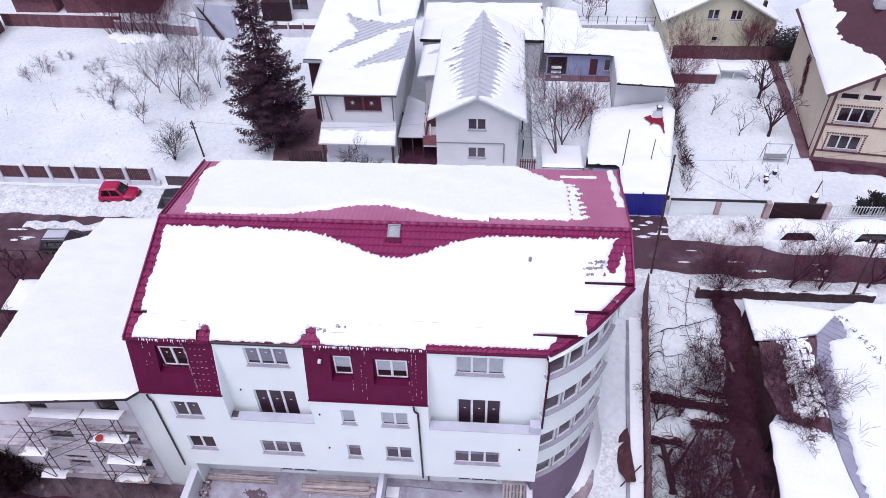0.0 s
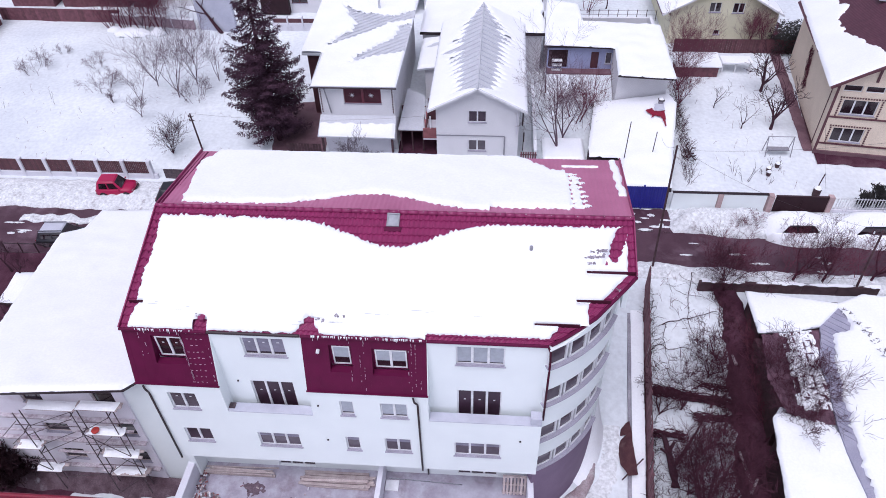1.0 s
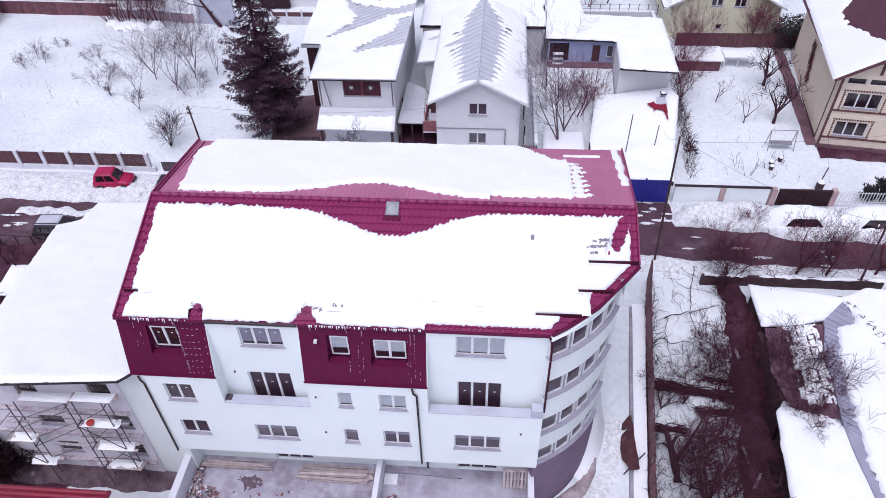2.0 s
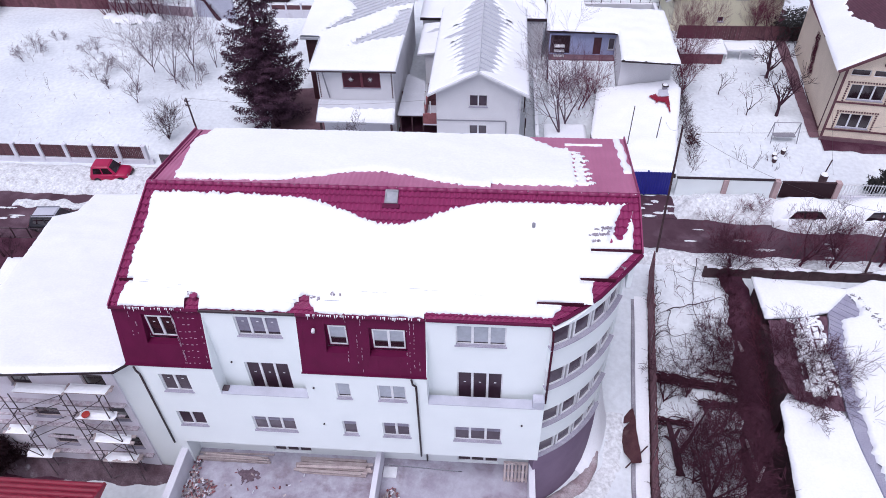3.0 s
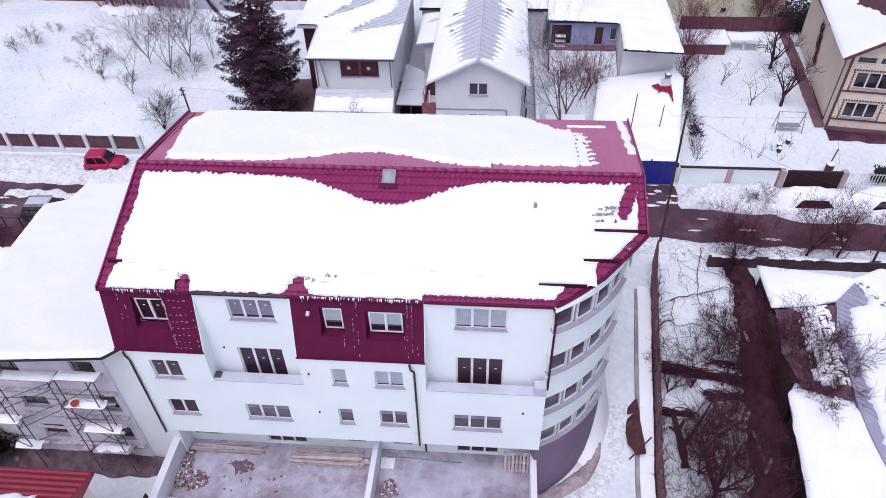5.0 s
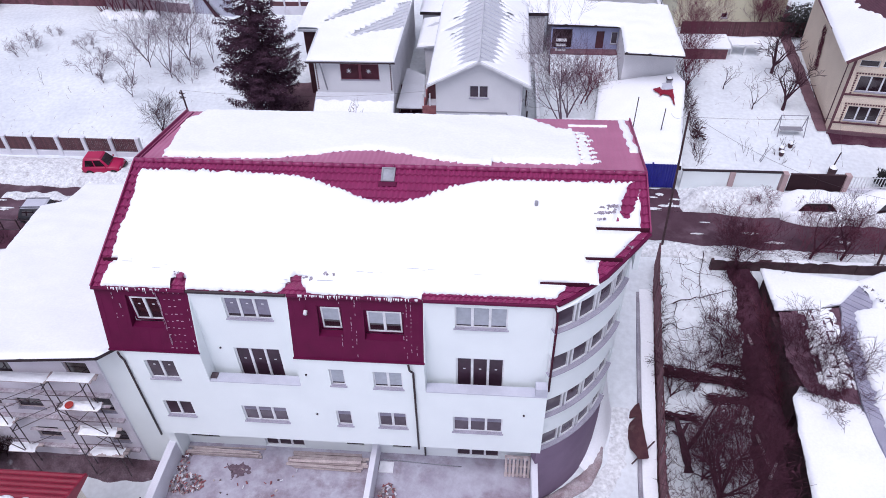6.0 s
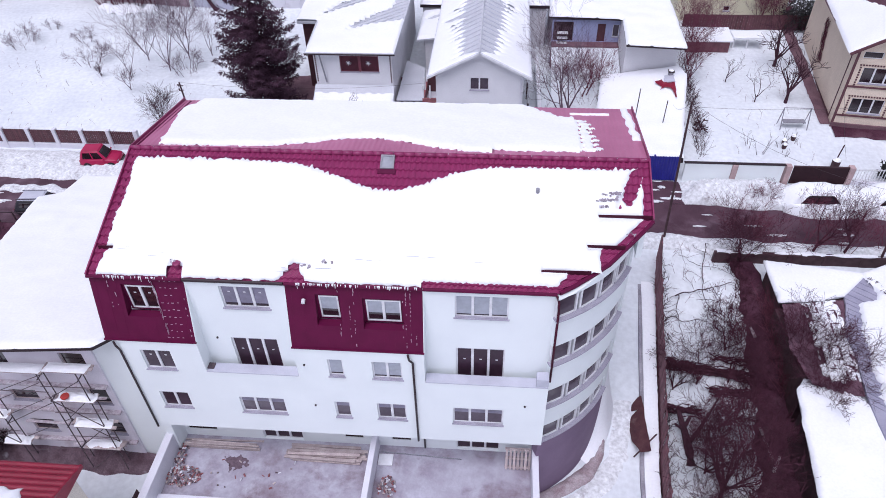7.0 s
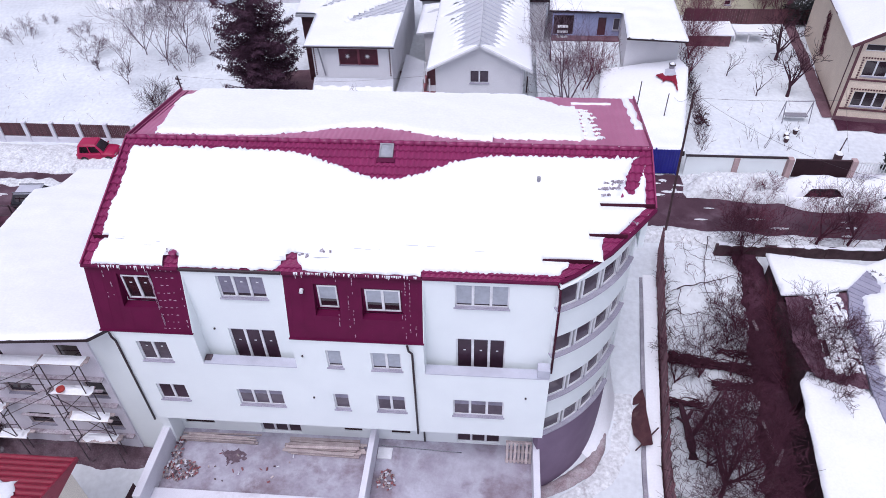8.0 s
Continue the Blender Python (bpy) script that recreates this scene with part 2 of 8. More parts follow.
def wall_xz(x0, x1, z0, z1, y0, y1, holes):
    """A wall along x, between y0 and y1, with rectangular openings (hx0, hx1, hz0, hz1) right through it."""
    b = bmesh.new()
    xs = sorted({x0, x1, *[h[0] for h in holes], *[h[1] for h in holes]})
    zs = sorted({z0, z1, *[h[2] for h in holes], *[h[3] for h in holes]})
    xs, zs = [x for x in xs if x0 <= x <= x1], [z for z in zs if z0 <= z <= z1]
    solid = lambda i, k: 0 <= i < len(xs) - 1 and 0 <= k < len(zs) - 1 and not any(
        h[0] - 1e-6 <= xs[i] and xs[i + 1] <= h[1] + 1e-6 and h[2] - 1e-6 <= zs[k] and zs[k + 1] <= h[3] + 1e-6 for h in holes)
    v = {}

    def at(x, y, z):
        key = (round(x, 4), round(y, 4), round(z, 4))
        if key not in v:
            v[key] = b.verts.new((x, y, z))
        return v[key]
    for i in range(len(xs) - 1):
        for k in range(len(zs) - 1):
            if not solid(i, k):
                continue
            a, c, d, e = xs[i], xs[i + 1], zs[k], zs[k + 1]
            b.faces.new((at(a, y0, d), at(c, y0, d), at(c, y0, e), at(a, y0, e)))
            b.faces.new((at(a, y1, e), at(c, y1, e), at(c, y1, d), at(a, y1, d)))
            for o, q in (((i - 1, k), ((a, d), (a, e))), ((i + 1, k), ((c, e), (c, d))), ((i, k - 1), ((c, d), (a, d))), ((i, k + 1), ((a, e), (c, e)))):
                if not solid(*o):
                    (p, r), (s, t) = q
                    b.faces.new((at(p, y0, r), at(s, y0, t), at(s, y1, t), at(p, y1, r)))
    return b


def window(parent, x0, x1, z0, z1, y, panes=2, glass=None, frame=None, sill=True, m=None, deep=0.08, film=None, cover=0.9, sticker=False):
    """A window in a wall along x whose outer face is at y: frame, mullions, panes and sill, set back in its opening.
    film: a thin added sheet that paints the sky's reflection on the upper share of each pane; sticker: the maker's
    white sticker."""
    glass, frame = glass or GLASS, frame or PVC
    top = new("window")
    top.parent = parent
    if m is not None:
        top.matrix_basis = m
    f, b = 0.055, bmesh.new()
    yf = y + deep
    box(x0, x0 + f, yf, yf + 0.07, z0, z1, bm=b), box(x1 - f, x1, yf, yf + 0.07, z0, z1, bm=b)
    box(x0 + f, x1 - f, yf, yf + 0.07, z0, z0 + f, bm=b), box(x0 + f, x1 - f, yf, yf + 0.07, z1 - f, z1, bm=b)
    w = (x1 - x0) / panes
    for i in range(1, panes):
        box(x0 + i * w - 0.05, x0 + i * w + 0.05, yf - 0.012, yf + 0.068, z0 + f, z1 - f, bm=b)
    part("frame", b, frame, top)
    for i in range(panes):
        part("pane", box(x0 + i * w + 0.05, x0 + (i + 1) * w - 0.05, yf + 0.03, yf + 0.045, z0 + f, z1 - f), glass, top)
        if film:
            part("film", box(x0 + i * w + 0.052, x0 + (i + 1) * w - 0.052, yf + 0.022, yf + 0.0295, z1 - f - cover * (z1 - z0 - 2 * f), z1 - f - 0.002), film, top, "thin sheet painting the pane's pale reflection")
        if sticker:
            part("sticker", box(x0 + (i + 0.45) * w - 0.01, x0 + (i + 0.45) * w + 0.08, yf + 0.016, yf + 0.0215, z0 + 0.66 * (z1 - z0), z0 + 0.66 * (z1 - z0) + 0.05), PVC, top, "small white sticker")
    if sill:
        part("sill", box(x0 - 0.05, x1 + 0.05, y - 0.06, y - 0.002, z0 - 0.03, z0 + 0.022, 0.008), SILL, top)
        part("sill_board", box(x0 + 0.002, x1 - 0.002, y - 0.001, yf - 0.001, z0 + 0.002, z0 + 0.025), SILL, top)
    return top


def sheet(fn, us, vs):
    """A grid mesh from fn(u, v) -> point or None."""
    b = bmesh.new()
    g = {}
    for i, u in enumerate(us):
        for j, w in enumerate(vs):
            p = fn(u, w)
            if p is not None:
                g[i, j] = b.verts.new(p)
    for i in range(len(us) - 1):
        for j in range(len(vs) - 1):
            q = [g.get(k) for k in ((i, j), (i + 1, j), (i + 1, j + 1), (i, j + 1))]
            n = [c for c in q if c]
            if len(n) >= 3:
                b.faces.new(n)
    return b


def steps(a, c, d):
    n = max(1, int(round((c - a) / d)))
    return [a + (c - a) * i / n for i in range(n + 1)]


def wob(x, y, s=1.0, o=0.0):
    return noise.noise(Vector((x * s, y * s, o)))


def lerp(x, knots):
    for (a, p), (c, q) in zip(knots, knots[1:]):
        if x <= c:
            return p if x <= a else p + (q - p) * (x - a) / (c - a)
    return knots[-1][1]


def snow_cover(name, place, u0, u1, v0, v1, inside, thick=0.14, step=0.1, label="", parent=None, soft=0.25, material=None, category="snow"):
    """Snow lying on a sloped plane: place(u, v, h) gives the point h above the roof, inside(u, v) how far within the edge it is."""
    def fn(u, v):
        d = inside(u, v)
        if d < -step * 0.9:
            return None
        if d < 0:
            e = step * 0.2
            gu, gv = (inside(u + e, v) - inside(u - e, v)) / (2 * e), (inside(u, v + e) - inside(u, v - e)) / (2 * e)
            n = gu * gu + gv * gv
            if n > 0.05:
                k = max(-step, min(step, -d * gu / n)), max(-step, min(step, -d * gv / n))
                return place(u + k[0], v + k[1], -0.02)
            return place(u, v, -0.02)
        h = thick * min(1.0, math.sqrt(max(d, 0.0) / soft)) * (0.85 + 0.3 * wob(u, v, 0.9, 3)) + 0.012 * wob(u, v, 4, 5)
        return place(u, v, max(0.0, h) + 0.004 if d > 0 else -0.02)
    ob = part(name, sheet(fn, steps(u0, u1, step), steps(v0, v1, step)), material or SNOW, parent, smooth=True)
    if not parent:
        tagged(ob, label, category, kind="stuff")
    return ob


# ---------------------------------------------------------------- ground, road
RISE = ((-60, -2.6), (-8, -2.2), (2, -1.65), (5, -0.85), (11, 0.75), (15, 1.2), (23.5, 1.3), (28, 1.95), (40, 2.5), (60, 3.0), (300, 6.0))


def road_mid(x):
    return 17.25 - 0.022 * x


def gz(x, y):
    return lerp(y, RISE)

def ground_at(x, y):
    z = gz(x, y)
    if abs(x) < 70 and y < 70:
        z += 0.07 * wob(x, y, 0.5, 1) + 0.03 * wob(x, y, 1.7, 2)
    d = abs(y - road_mid(x)) - 1.75
    if d < 0.3:
        z -= 0.06 * min(1.0, (0.3 - d) / 0.4)
    return z


def axis(*spans):
    out = []
    for a, c, d in spans:
        out += steps(a, c, d)[:-1]
    return out + [spans[-1][1]]


GX = axis((-900, -300, 150), (-300, -70, 23), (-70, 45, 0.75), (45, 300, 25), (300, 900, 150))
GY = axis((-900, -200, 140), (-200, -25, 25), (-25, 62, 0.6), (62, 300, 24), (300, 1200, 150))
tagged(part("ground", sheet(lambda x, y: (x, y, ground_at(x, y)), GX, GY), SNOW_FIELD, smooth=True), "snow-covered open ground around the houses", "ground", kind="structure")


def road_edge(x, side):
    inset = lerp(x, ((6, 0), (8.5, 0.85), (12, 0.5), (17, 0.3), (40, 0.3))) if side < 0 else lerp(x, ((6, 0), (9, 0.3), (13, 0.3), (15, 0))) 
    return road_mid(x) + inset + side * (1.75 + 0.22 * wob(x, side * 7, 0.6, 4) + 0.08 * wob(x, side * 3, 3, 8))


def road_fn(x, k):
    y = road_edge(x, -1) * (1 - k) + road_edge(x, 1) * k
    return (x, y, gz(x, y) + 0.03 + 0.015 * wob(x, y, 1.2, 9))


tagged(part("road", sheet(road_fn, axis((-260, -60, 20), (-60, 50, 0.3), (50, 260, 20)), steps(0, 1, 0.1)), ASPHALT, smooth=True), "wet dark asphalt street with slush", "road", kind="structure")

# ---------------------------------------------------------------- the apartment building with the red roof
XL, XR = -14.1, 2.38
Z0, ZM, ZE = 2.95, 8.45, 11.2          # underside of the storeys, foot of the mansard, eave
YE, YR, ZR = 0.68, 5.55, 13.35         # eave line, ridge line
SLOPE = (ZR - ZE) / (YR - YE)
YB, ZB = 11.0, 12.38                   # back eave
LEAN = YE / (ZE - ZM)
BAY_L, BAY_R = (-10.85, -7.18), (-2.28, XR)
REC = 0.62                             # depth of the recessed bays

block = thing("apartment_building", (0, 0, 0), "white four-storey apartment building with snowy dark red metal roof", "building")


def arc(h, off=0.0):
    """The rounded corner: heading in degrees to the point on the wall."""
    a = radians(h)
    return (-0.208 + (5.95 + off) * math.sin(a), 5.748 - (5.95 + off) * math.cos(a))


H0, H1 = 26.0, 76.0
XS = arc(H1)[0]

low = [(-13.23, -12.04, 4.29, 5.3), (-9.92, -8.06, 4.2, 5.22), (-6.0, -5.38, 4.2, 5.22), (-4.28, -3.12, 4.22, 5.25), (-1.24, 0.75, 4.2, 5.22)]
mid = [(-13.23, -12.04, 6.76, 7.88), (-5.96, -5.38, 6.85, 7.84), (-4.27, -3.14, 6.82, 7.82)]
bal = [(-9.79, -7.98, 5.92, 8.12), (-1.13, 0.7, 5.92, 8.12)]
top = [(-9.63, -7.91, 9.77, 10.87), (-1.16, 0.74, 9.77, 10.87)]

part("wall_front", wall_xz(XL, XR, Z0, ZM, 0, 0.4, low + mid + [(*BAY_L, 6.76, ZM), (*BAY_R, 6.76, ZM)]), PLASTER, block)
for bay, b3, b4 in ((BAY_L, bal[0], top[0]), (BAY_R, bal[1], top[1])):
    part("wall_recess", wall_xz(bay[0], bay[1], 5.752, ZE - 0.06, REC, REC + 0.3, [b3, b4]), PLASTER, block)
    part("parapet_cap", box(bay[0] + 0.01, bay[1] - 0.01, -0.03, 0.42, 6.762, 6.8), CAP, block)
# plaster post, its slight shade painted with the coping's lavender
part("parapet_post", box(1.92, XR - 0.002, 0.0, 0.4, 6.802, 7.22, 0.012), CAP, block)
# small dark block at the parapet's left end
part("bay_cheek", box(BAY_L[0] + 0.012, BAY_L[0] + 0.26, 0.1, 0.36, 6.802, 6.87), STEEL, block)
for w in low:
    window(block, *w, 0, 3 if w[1] - w[0] > 1.5 else 1 if w[1] - w[0] < 0.8 else 2, GLASS_BROWN if w[0] < -12 else GLASS, film=None if w[0] < -12 else REFLECT_GREY, cover=0.34)
for w in mid:
    window(block, *w, 0, 1 if w[1] - w[0] < 0.8 else 2, GLASS_DARK if w[0] > -7 else GLASS, film=REFLECT_PALE if w[0] > -7 else None, sticker=w[0] < -7)
for w in bal:
    window(block, *w, REC, 3, GLASS_BROWN, sill=False, film=REFLECT_GREY, cover=0.045, sticker=True)
window(block, *top[0], REC, 3, GLASS_DARK, film=REFLECT_GREY, cover=0.86, sticker=True), window(block, *top[1], REC, 3, GLASS_DARK, film=REFLECT_PALE, cover=0.93)
for x in (BAY_L[0] - 0.2, BAY_L[1] - 0.001, BAY_R[0] - 0.2):
    part("bay_side", box(x, x + 0.201, 0.402, REC + 0.302, 5.755, ZM - 0.002), PLASTER, block)


# mansard: leaning red sheet fronts with vertical ribs
def leaned(bm):
    for v in bm.verts:
        v.co.y += (v.co.z - ZM) * LEAN
    return bm


for x0, x1, holes in ((XL - 0.28, BAY_L[0], [(-13.14, -12.05, 9.58, 10.72)]), (BAY_L[1], BAY_R[0], [(-6.02, -5.32, 9.54, 10.62), (-4.33, -3.08, 9.47, 10.53)])):
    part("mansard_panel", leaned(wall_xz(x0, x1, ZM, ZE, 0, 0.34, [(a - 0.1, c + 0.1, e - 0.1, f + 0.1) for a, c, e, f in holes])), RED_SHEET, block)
    rib = bmesh.new()
    for x in steps(x0 + 0.2, x1 - 0.2, 0.4):
        for z0, z1 in [(ZM + 0.02, ZE - 0.02)] if not any(a - 0.14 < x < c + 0.14 for a, c, e, f in holes) else [(ZM + 0.02, holes[0][2] - 0.26), (holes[0][3] + 0.14, ZE - 0.02)]:
            box(x - 0.004, x + 0.004, -0.0035, 0.002, z0, z1, bm=rib)
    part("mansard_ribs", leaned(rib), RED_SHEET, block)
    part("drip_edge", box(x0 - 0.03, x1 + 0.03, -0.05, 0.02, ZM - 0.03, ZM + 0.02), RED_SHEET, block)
    for a, c, e, f in holes:
        yw = (f - ZM) * LEAN + 0.03
        part("reveal", wall_xz(a - 0.1, c + 0.1, e - 0.1, f + 0.1, yw + 0.05, yw + 0.12, [(a, c, e, f)]), RED_SHEET, block)
        window(block, a, c, e, f, yw, 1 if c - a < 0.8 else 2, GLASS_DARK, sill=False, deep=0.03, film=REFLECT_PALE if a > -7 else None, cover=0.62, sticker=a < -7)


def cheek(x):
    b = bmesh.new()
    vs = [b.verts.new((x + d, y, z)) for d in (-0.012, 0.012) for y, z in ((0.0, ZM), (REC + 0.02, ZM), (REC + 0.32, ZE - 0.01), (YE, ZE - 0.01))]
    b.faces.new(vs[:4]), b.faces.new(vs[4:][::-1])
    for i in range(4):
        j = (i + 1) % 4
        b.faces.new((vs[i], vs[4 + i], vs[4 + j], vs[j]))
    return b


for x in (BAY_L[0] + 0.014, BAY_L[1] - 0.014, BAY_R[0] + 0.014):
    part("mansard_cheek", cheek(x), PLASTER, block, "white plastered side of the mansard")

# ground storey, set back under the storeys above
YG = 1.15
SLITS = [(-13.55, -12.2, 0.98, 1.2), (-6.24, -5.42, 0.98, 1.2), (-4.1, -3.26, 0.98, 1.2)]
gdoors = [(-10.06, -8.22, 0.56, 2.6), (-1.2, 0.72, 0.56, 2.6)]
part("wall_ground", wall_xz(XL + 0.1, XR - 0.02, 0.4, Z0 - 0.002, YG, YG + 0.3, gdoors + SLITS), PLASTER, block)
for d in gdoors:
    window(block, *d, YG, 3, GLASS_BROWN, sill=False)
for a, c, e, f in SLITS:
    part("slit_window", box(a + 0.002, c - 0.002, YG + 0.05, YG + 0.09, e + 0.002, f - 0.002), MAROON, block, "narrow dark slit window")
part("soffit", box(XL + 0.002, XR - 0.002, 0.402, 4.5, Z0 - 0.12, Z0 + 0.1), PLASTER, block)

# side, back and rounded corner walls
part("wall_west", box(XL, XL + 0.35, 0.402, YB - 0.15, -1.4, ZM - 0.002), PLASTER, block)
part("wall_back", box(XL + 0.352, XS - 0.01, YB - 0.45, YB - 0.15, -1.0, ZB - 0.15), PLASTER, block)
part("wall_east", box(XS - 0.3, XS, arc(H1)[1], YB - 0.452, -1.4, ZB - 0.3), PLASTER, block)


def arc_wall(z0, z1, h0, h1, t0=-0.25, t1=0.0):
    b = bmesh.new()
    hs = steps(h0, h1, 1.2)
    rows = [[b.verts.new((*arc(h, t), z)) for h in hs] for t, z in ((t1, z0), (t1, z1), (t0, z1), (t0, z0))]
    for r, s in zip(rows, rows[1:] + rows[:1]):
        for i in range(len(hs) - 1):
            b.faces.new((r[i], r[i + 1], s[i + 1], s[i]))
    for k in (0, -1):
        b.faces.new([r[k] for r in rows])
    return b


CURVE_ROWS = ((2.76, 3.74), (5.04, 6.06), (7.62, 8.64), (10.06, 11.1))
lo = 2.5
for z0, z1 in CURVE_ROWS:
    part("wall_corner", arc_wall(lo, z0, H0, H1), PLASTER, block)
    part("corner_sill", arc_wall(z0 + 0.002, z0 + 0.05, H0 - 0.6, 66, -0.15, 0.14), SILL, block)
    part("wall_corner", arc_wall(z0 + 0.002, z1 - 0.002, 66, H1), PLASTER, block)
    for a, c in ((26.7, 33.6), (36.2, 43.2), (45.8, 53.4), (56.0, 63.4)):
        for p, q in ((a - 0.75, a), (c, c + 0.75)):
            part("corner_mullion", arc_wall(z0 + 0.06, z1 - 0.004, max(p, H0), q, -0.16, -0.04), PVC, block)
        part("corner_pane", arc_wall(z0 + 0.1, z1 - 0.05, a, c, -0.13, -0.11), GLASS, block)
        part("corner_frame", arc_wall(z1 - 0.05, z1 - 0.004, a, c, -0.15, -0.05), PVC, block)
        part("corner_frame", arc_wall(z0 + 0.052, z0 + 0.1, a, c, -0.15, -0.05), PVC, block)
    lo = z1
b = bmesh.new()
hs = steps(H0, H1, 1.2)
rows = [[b.verts.new((*arc(h, t), z if z else ZE + (arc(h)[1] - YE) * SLOPE - 0.05)) for h in hs] for t, z in ((0, 11.102), (0, 0), (-0.25, 0), (-0.25, 11.102))]
for r, s in zip(rows, rows[1:] + rows[:1]):
    for i in range(len(hs) - 1):
        b.faces.new((r[i], r[i + 1], s[i + 1], s[i]))
part("wall_corner", b, PLASTER, block)
part("plinth", arc_wall(-2.8, 2.498, H0 - 1.5, 69, -0.4, 0.02), PLINTH, block, "violet-grey painted plinth")
part("wall_corner", arc_wall(-2.8, 2.498, 69.02, H1), PLASTER, block)
part("corner_core", column([arc(h, -0.35) for h in steps(H0, H1, 3)] + [(XS - 0.4, 6), (XR - 1, 6), (XR - 1, 1.6)], 2.6, 11.0), GLASS_DARK, block)


# roof
def x_right(y):
    return lerp(y, ((YE, 2.42), (1.01, 3.05), (1.71, 4.12), (2.7, 5.15), (3.3, 5.74), (YR, 5.74), (YB, 5.94)))


def x_left(y):
    return lerp(y, ((YE, -14.36), (YR, -14.12), (YB, -14.26)))


def tile_fn(k, y):
    x = x_left(y) + (x_right(y) - x_left(y)) * k
    t = ((YR - y) / 0.32) % 1.0
    z = ZE + (y - YE) * SLOPE + 0.026 * math.cos(x * 2 * math.pi / 0.21) + 0.075 * t
    return (x, y, z)


ys = []
for i in range(16):
    y = YR - 0.32 * i
    ys += [q for q in (y - 0.001, y - 0.16, y - 0.318) if q > YE - 0.06]
ys = sorted(ys + [YE - 0.08])
part("roof_front", sheet(tile_fn, steps(0, 1, 1 / 560), ys), RED_TILE, block, "dark red pressed metal tile roof")
# rear slope wears the paler red that paints the sky's sheen
part("roof_back", sheet(lambda k, y: (x_left(y) + (x_right(y) - x_left(y)) * k, y, ZR + (y - YR) * (ZB - ZR) / (YB - YR) + 0.006 * math.cos(k * 20.34 * 2 * math.pi / 0.21)), steps(0, 1, 1 / 560), steps(YR + 0.02, YB + 0.1, 0.8)), RED_SHEEN, block, "red metal roof paled by a painted sky sheen")
for k in range(50):
    x = x_left(YR) - 0.03 + k * 0.398
    cap_ = part("ridge_cap", beam((-0.005, 0, 0), (0.43, 0, 0), 0.095, 0.108, sides=10), RED_TILE, block, smooth=True) if k == 0 else again(cap_, block, Matrix.Identity(4))
    cap_.matrix_basis = Matrix.Translation((x, YR, ZR + 0.03))
b = bmesh.new()
bmesh.ops.create_icosphere(b, subdivisions=1, radius=0.02)
screw = part("ridge_screw", b, CHROME, block)
screw.matrix_basis = Matrix.Translation((-13.9, YR - 0.08, ZR + 0.15))
for x in steps(-13.15, 5.6, 1.05):
    again(screw, block, Matrix.Translation((x, YR - 0.08, ZR + 0.15)))
SIDE = ((YE - 0.1, ZE), (YR, ZR + 0.02), (YB + 0.1, ZB + 0.02))
for (ya, za), (yb, zb) in zip(SIDE, SIDE[1:]):
    part("verge", beam((x_left(ya) - 0.01, ya, za), (x_left(yb) - 0.01, yb, zb), 0.05, 0.2), RED_TILE, block)
    ya, za = (3.3, ZE + 2.62 * SLOPE) if ya < 3.3 else (ya, za)
    part("verge", beam((x_right(ya) + 0.02, ya, za), (x_right(yb) + 0.02, yb, zb), 0.05, 0.2), RED_TILE, block)
eave = [(x_right(y) + 0.02, y - 0.07, ZE + (y - YE) * SLOPE - 0.03) for y in steps(YE, 3.3, 0.26)]
b = bmesh.new()
rows = [[b.verts.new((p[0] + dx, p[1] + dy, p[2] + dz)) for p in eave] for dx, dy, dz in ((0.035, -0.035, -0.045), (0.035, -0.035, 0.06), (-0.05, 0.05, 0.06), (-0.05, 0.05, -0.045))]
for r, s in zip(rows, rows[1:] + rows[:1]):
    for i in range(len(eave) - 1):
        b.faces.new((r[i], r[i + 1], s[i + 1], s[i]))
part("corner_fascia", b, RED_SHEET, block)
for x0, x1 in ((-14.4, BAY_L[0]), BAY_L, (BAY_L[1], BAY_R[0]), BAY_R):
    part("gutter", beam((x0 + 0.02, YE - 0.12, ZE - 0.03), (x1 - 0.02, YE - 0.12, ZE - 0.03), 0.065, sides=8), RED_SHEET if x1 < BAY_L[0] + 1 or x0 > BAY_L[1] - 1 else DARK_PIPE, block)
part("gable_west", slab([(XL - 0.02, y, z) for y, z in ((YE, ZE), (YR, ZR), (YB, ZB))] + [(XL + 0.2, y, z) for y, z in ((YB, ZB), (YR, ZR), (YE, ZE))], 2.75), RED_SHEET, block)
part("gable_east", slab([(XS - 0.2, y, z - 0.08) for y, z in ((3.2, ZE + 1.1), (YR, ZR), (YB, ZB))] + [(XS - 0.001, y, z - 0.08) for y, z in ((YB, ZB), (YR, ZR), (3.2, ZE + 1.1))], 1.6), PLASTER, block)
part("attic_deck", slab([(XL + 0.3, YE + 0.5, ZE + 0.02), (XS - 0.4, 3.4, ZE + 0.02), (XS - 0.4, YB - 0.5, ZE + 0.4), (XL + 0.3, YB - 0.5, ZE + 0.4)], 0.2), PLASTER, block)

sk = new("skylight")
sk.parent = block
sk.matrix_basis = Matrix.Translation((-3.97, 5.18, ZE + (5.18 - YE) * SLOPE + 0.05)) @ pose(0, 0, 0, math.degrees(math.atan(SLOPE)))
b = bmesh.new()
for q in ((-0.26, -0.2, -0.3, 0.3), (0.2, 0.26, -0.3, 0.3), (-0.2, 0.2, 0.24, 0.3), (-0.2, 0.2, -0.3, -0.24)):
    box(*q, -0.05, 0.09, bm=b)
part("frame", b, PVC_GREY, sk)
part("pane", box(-0.2, 0.2, -0.24, 0.24, 0.04, 0.06), GLASS_PALE, sk)
part("flashing", box(-0.34, 0.34, -0.5, -0.3, -0.01, 0.03), RED_SHEET, sk)
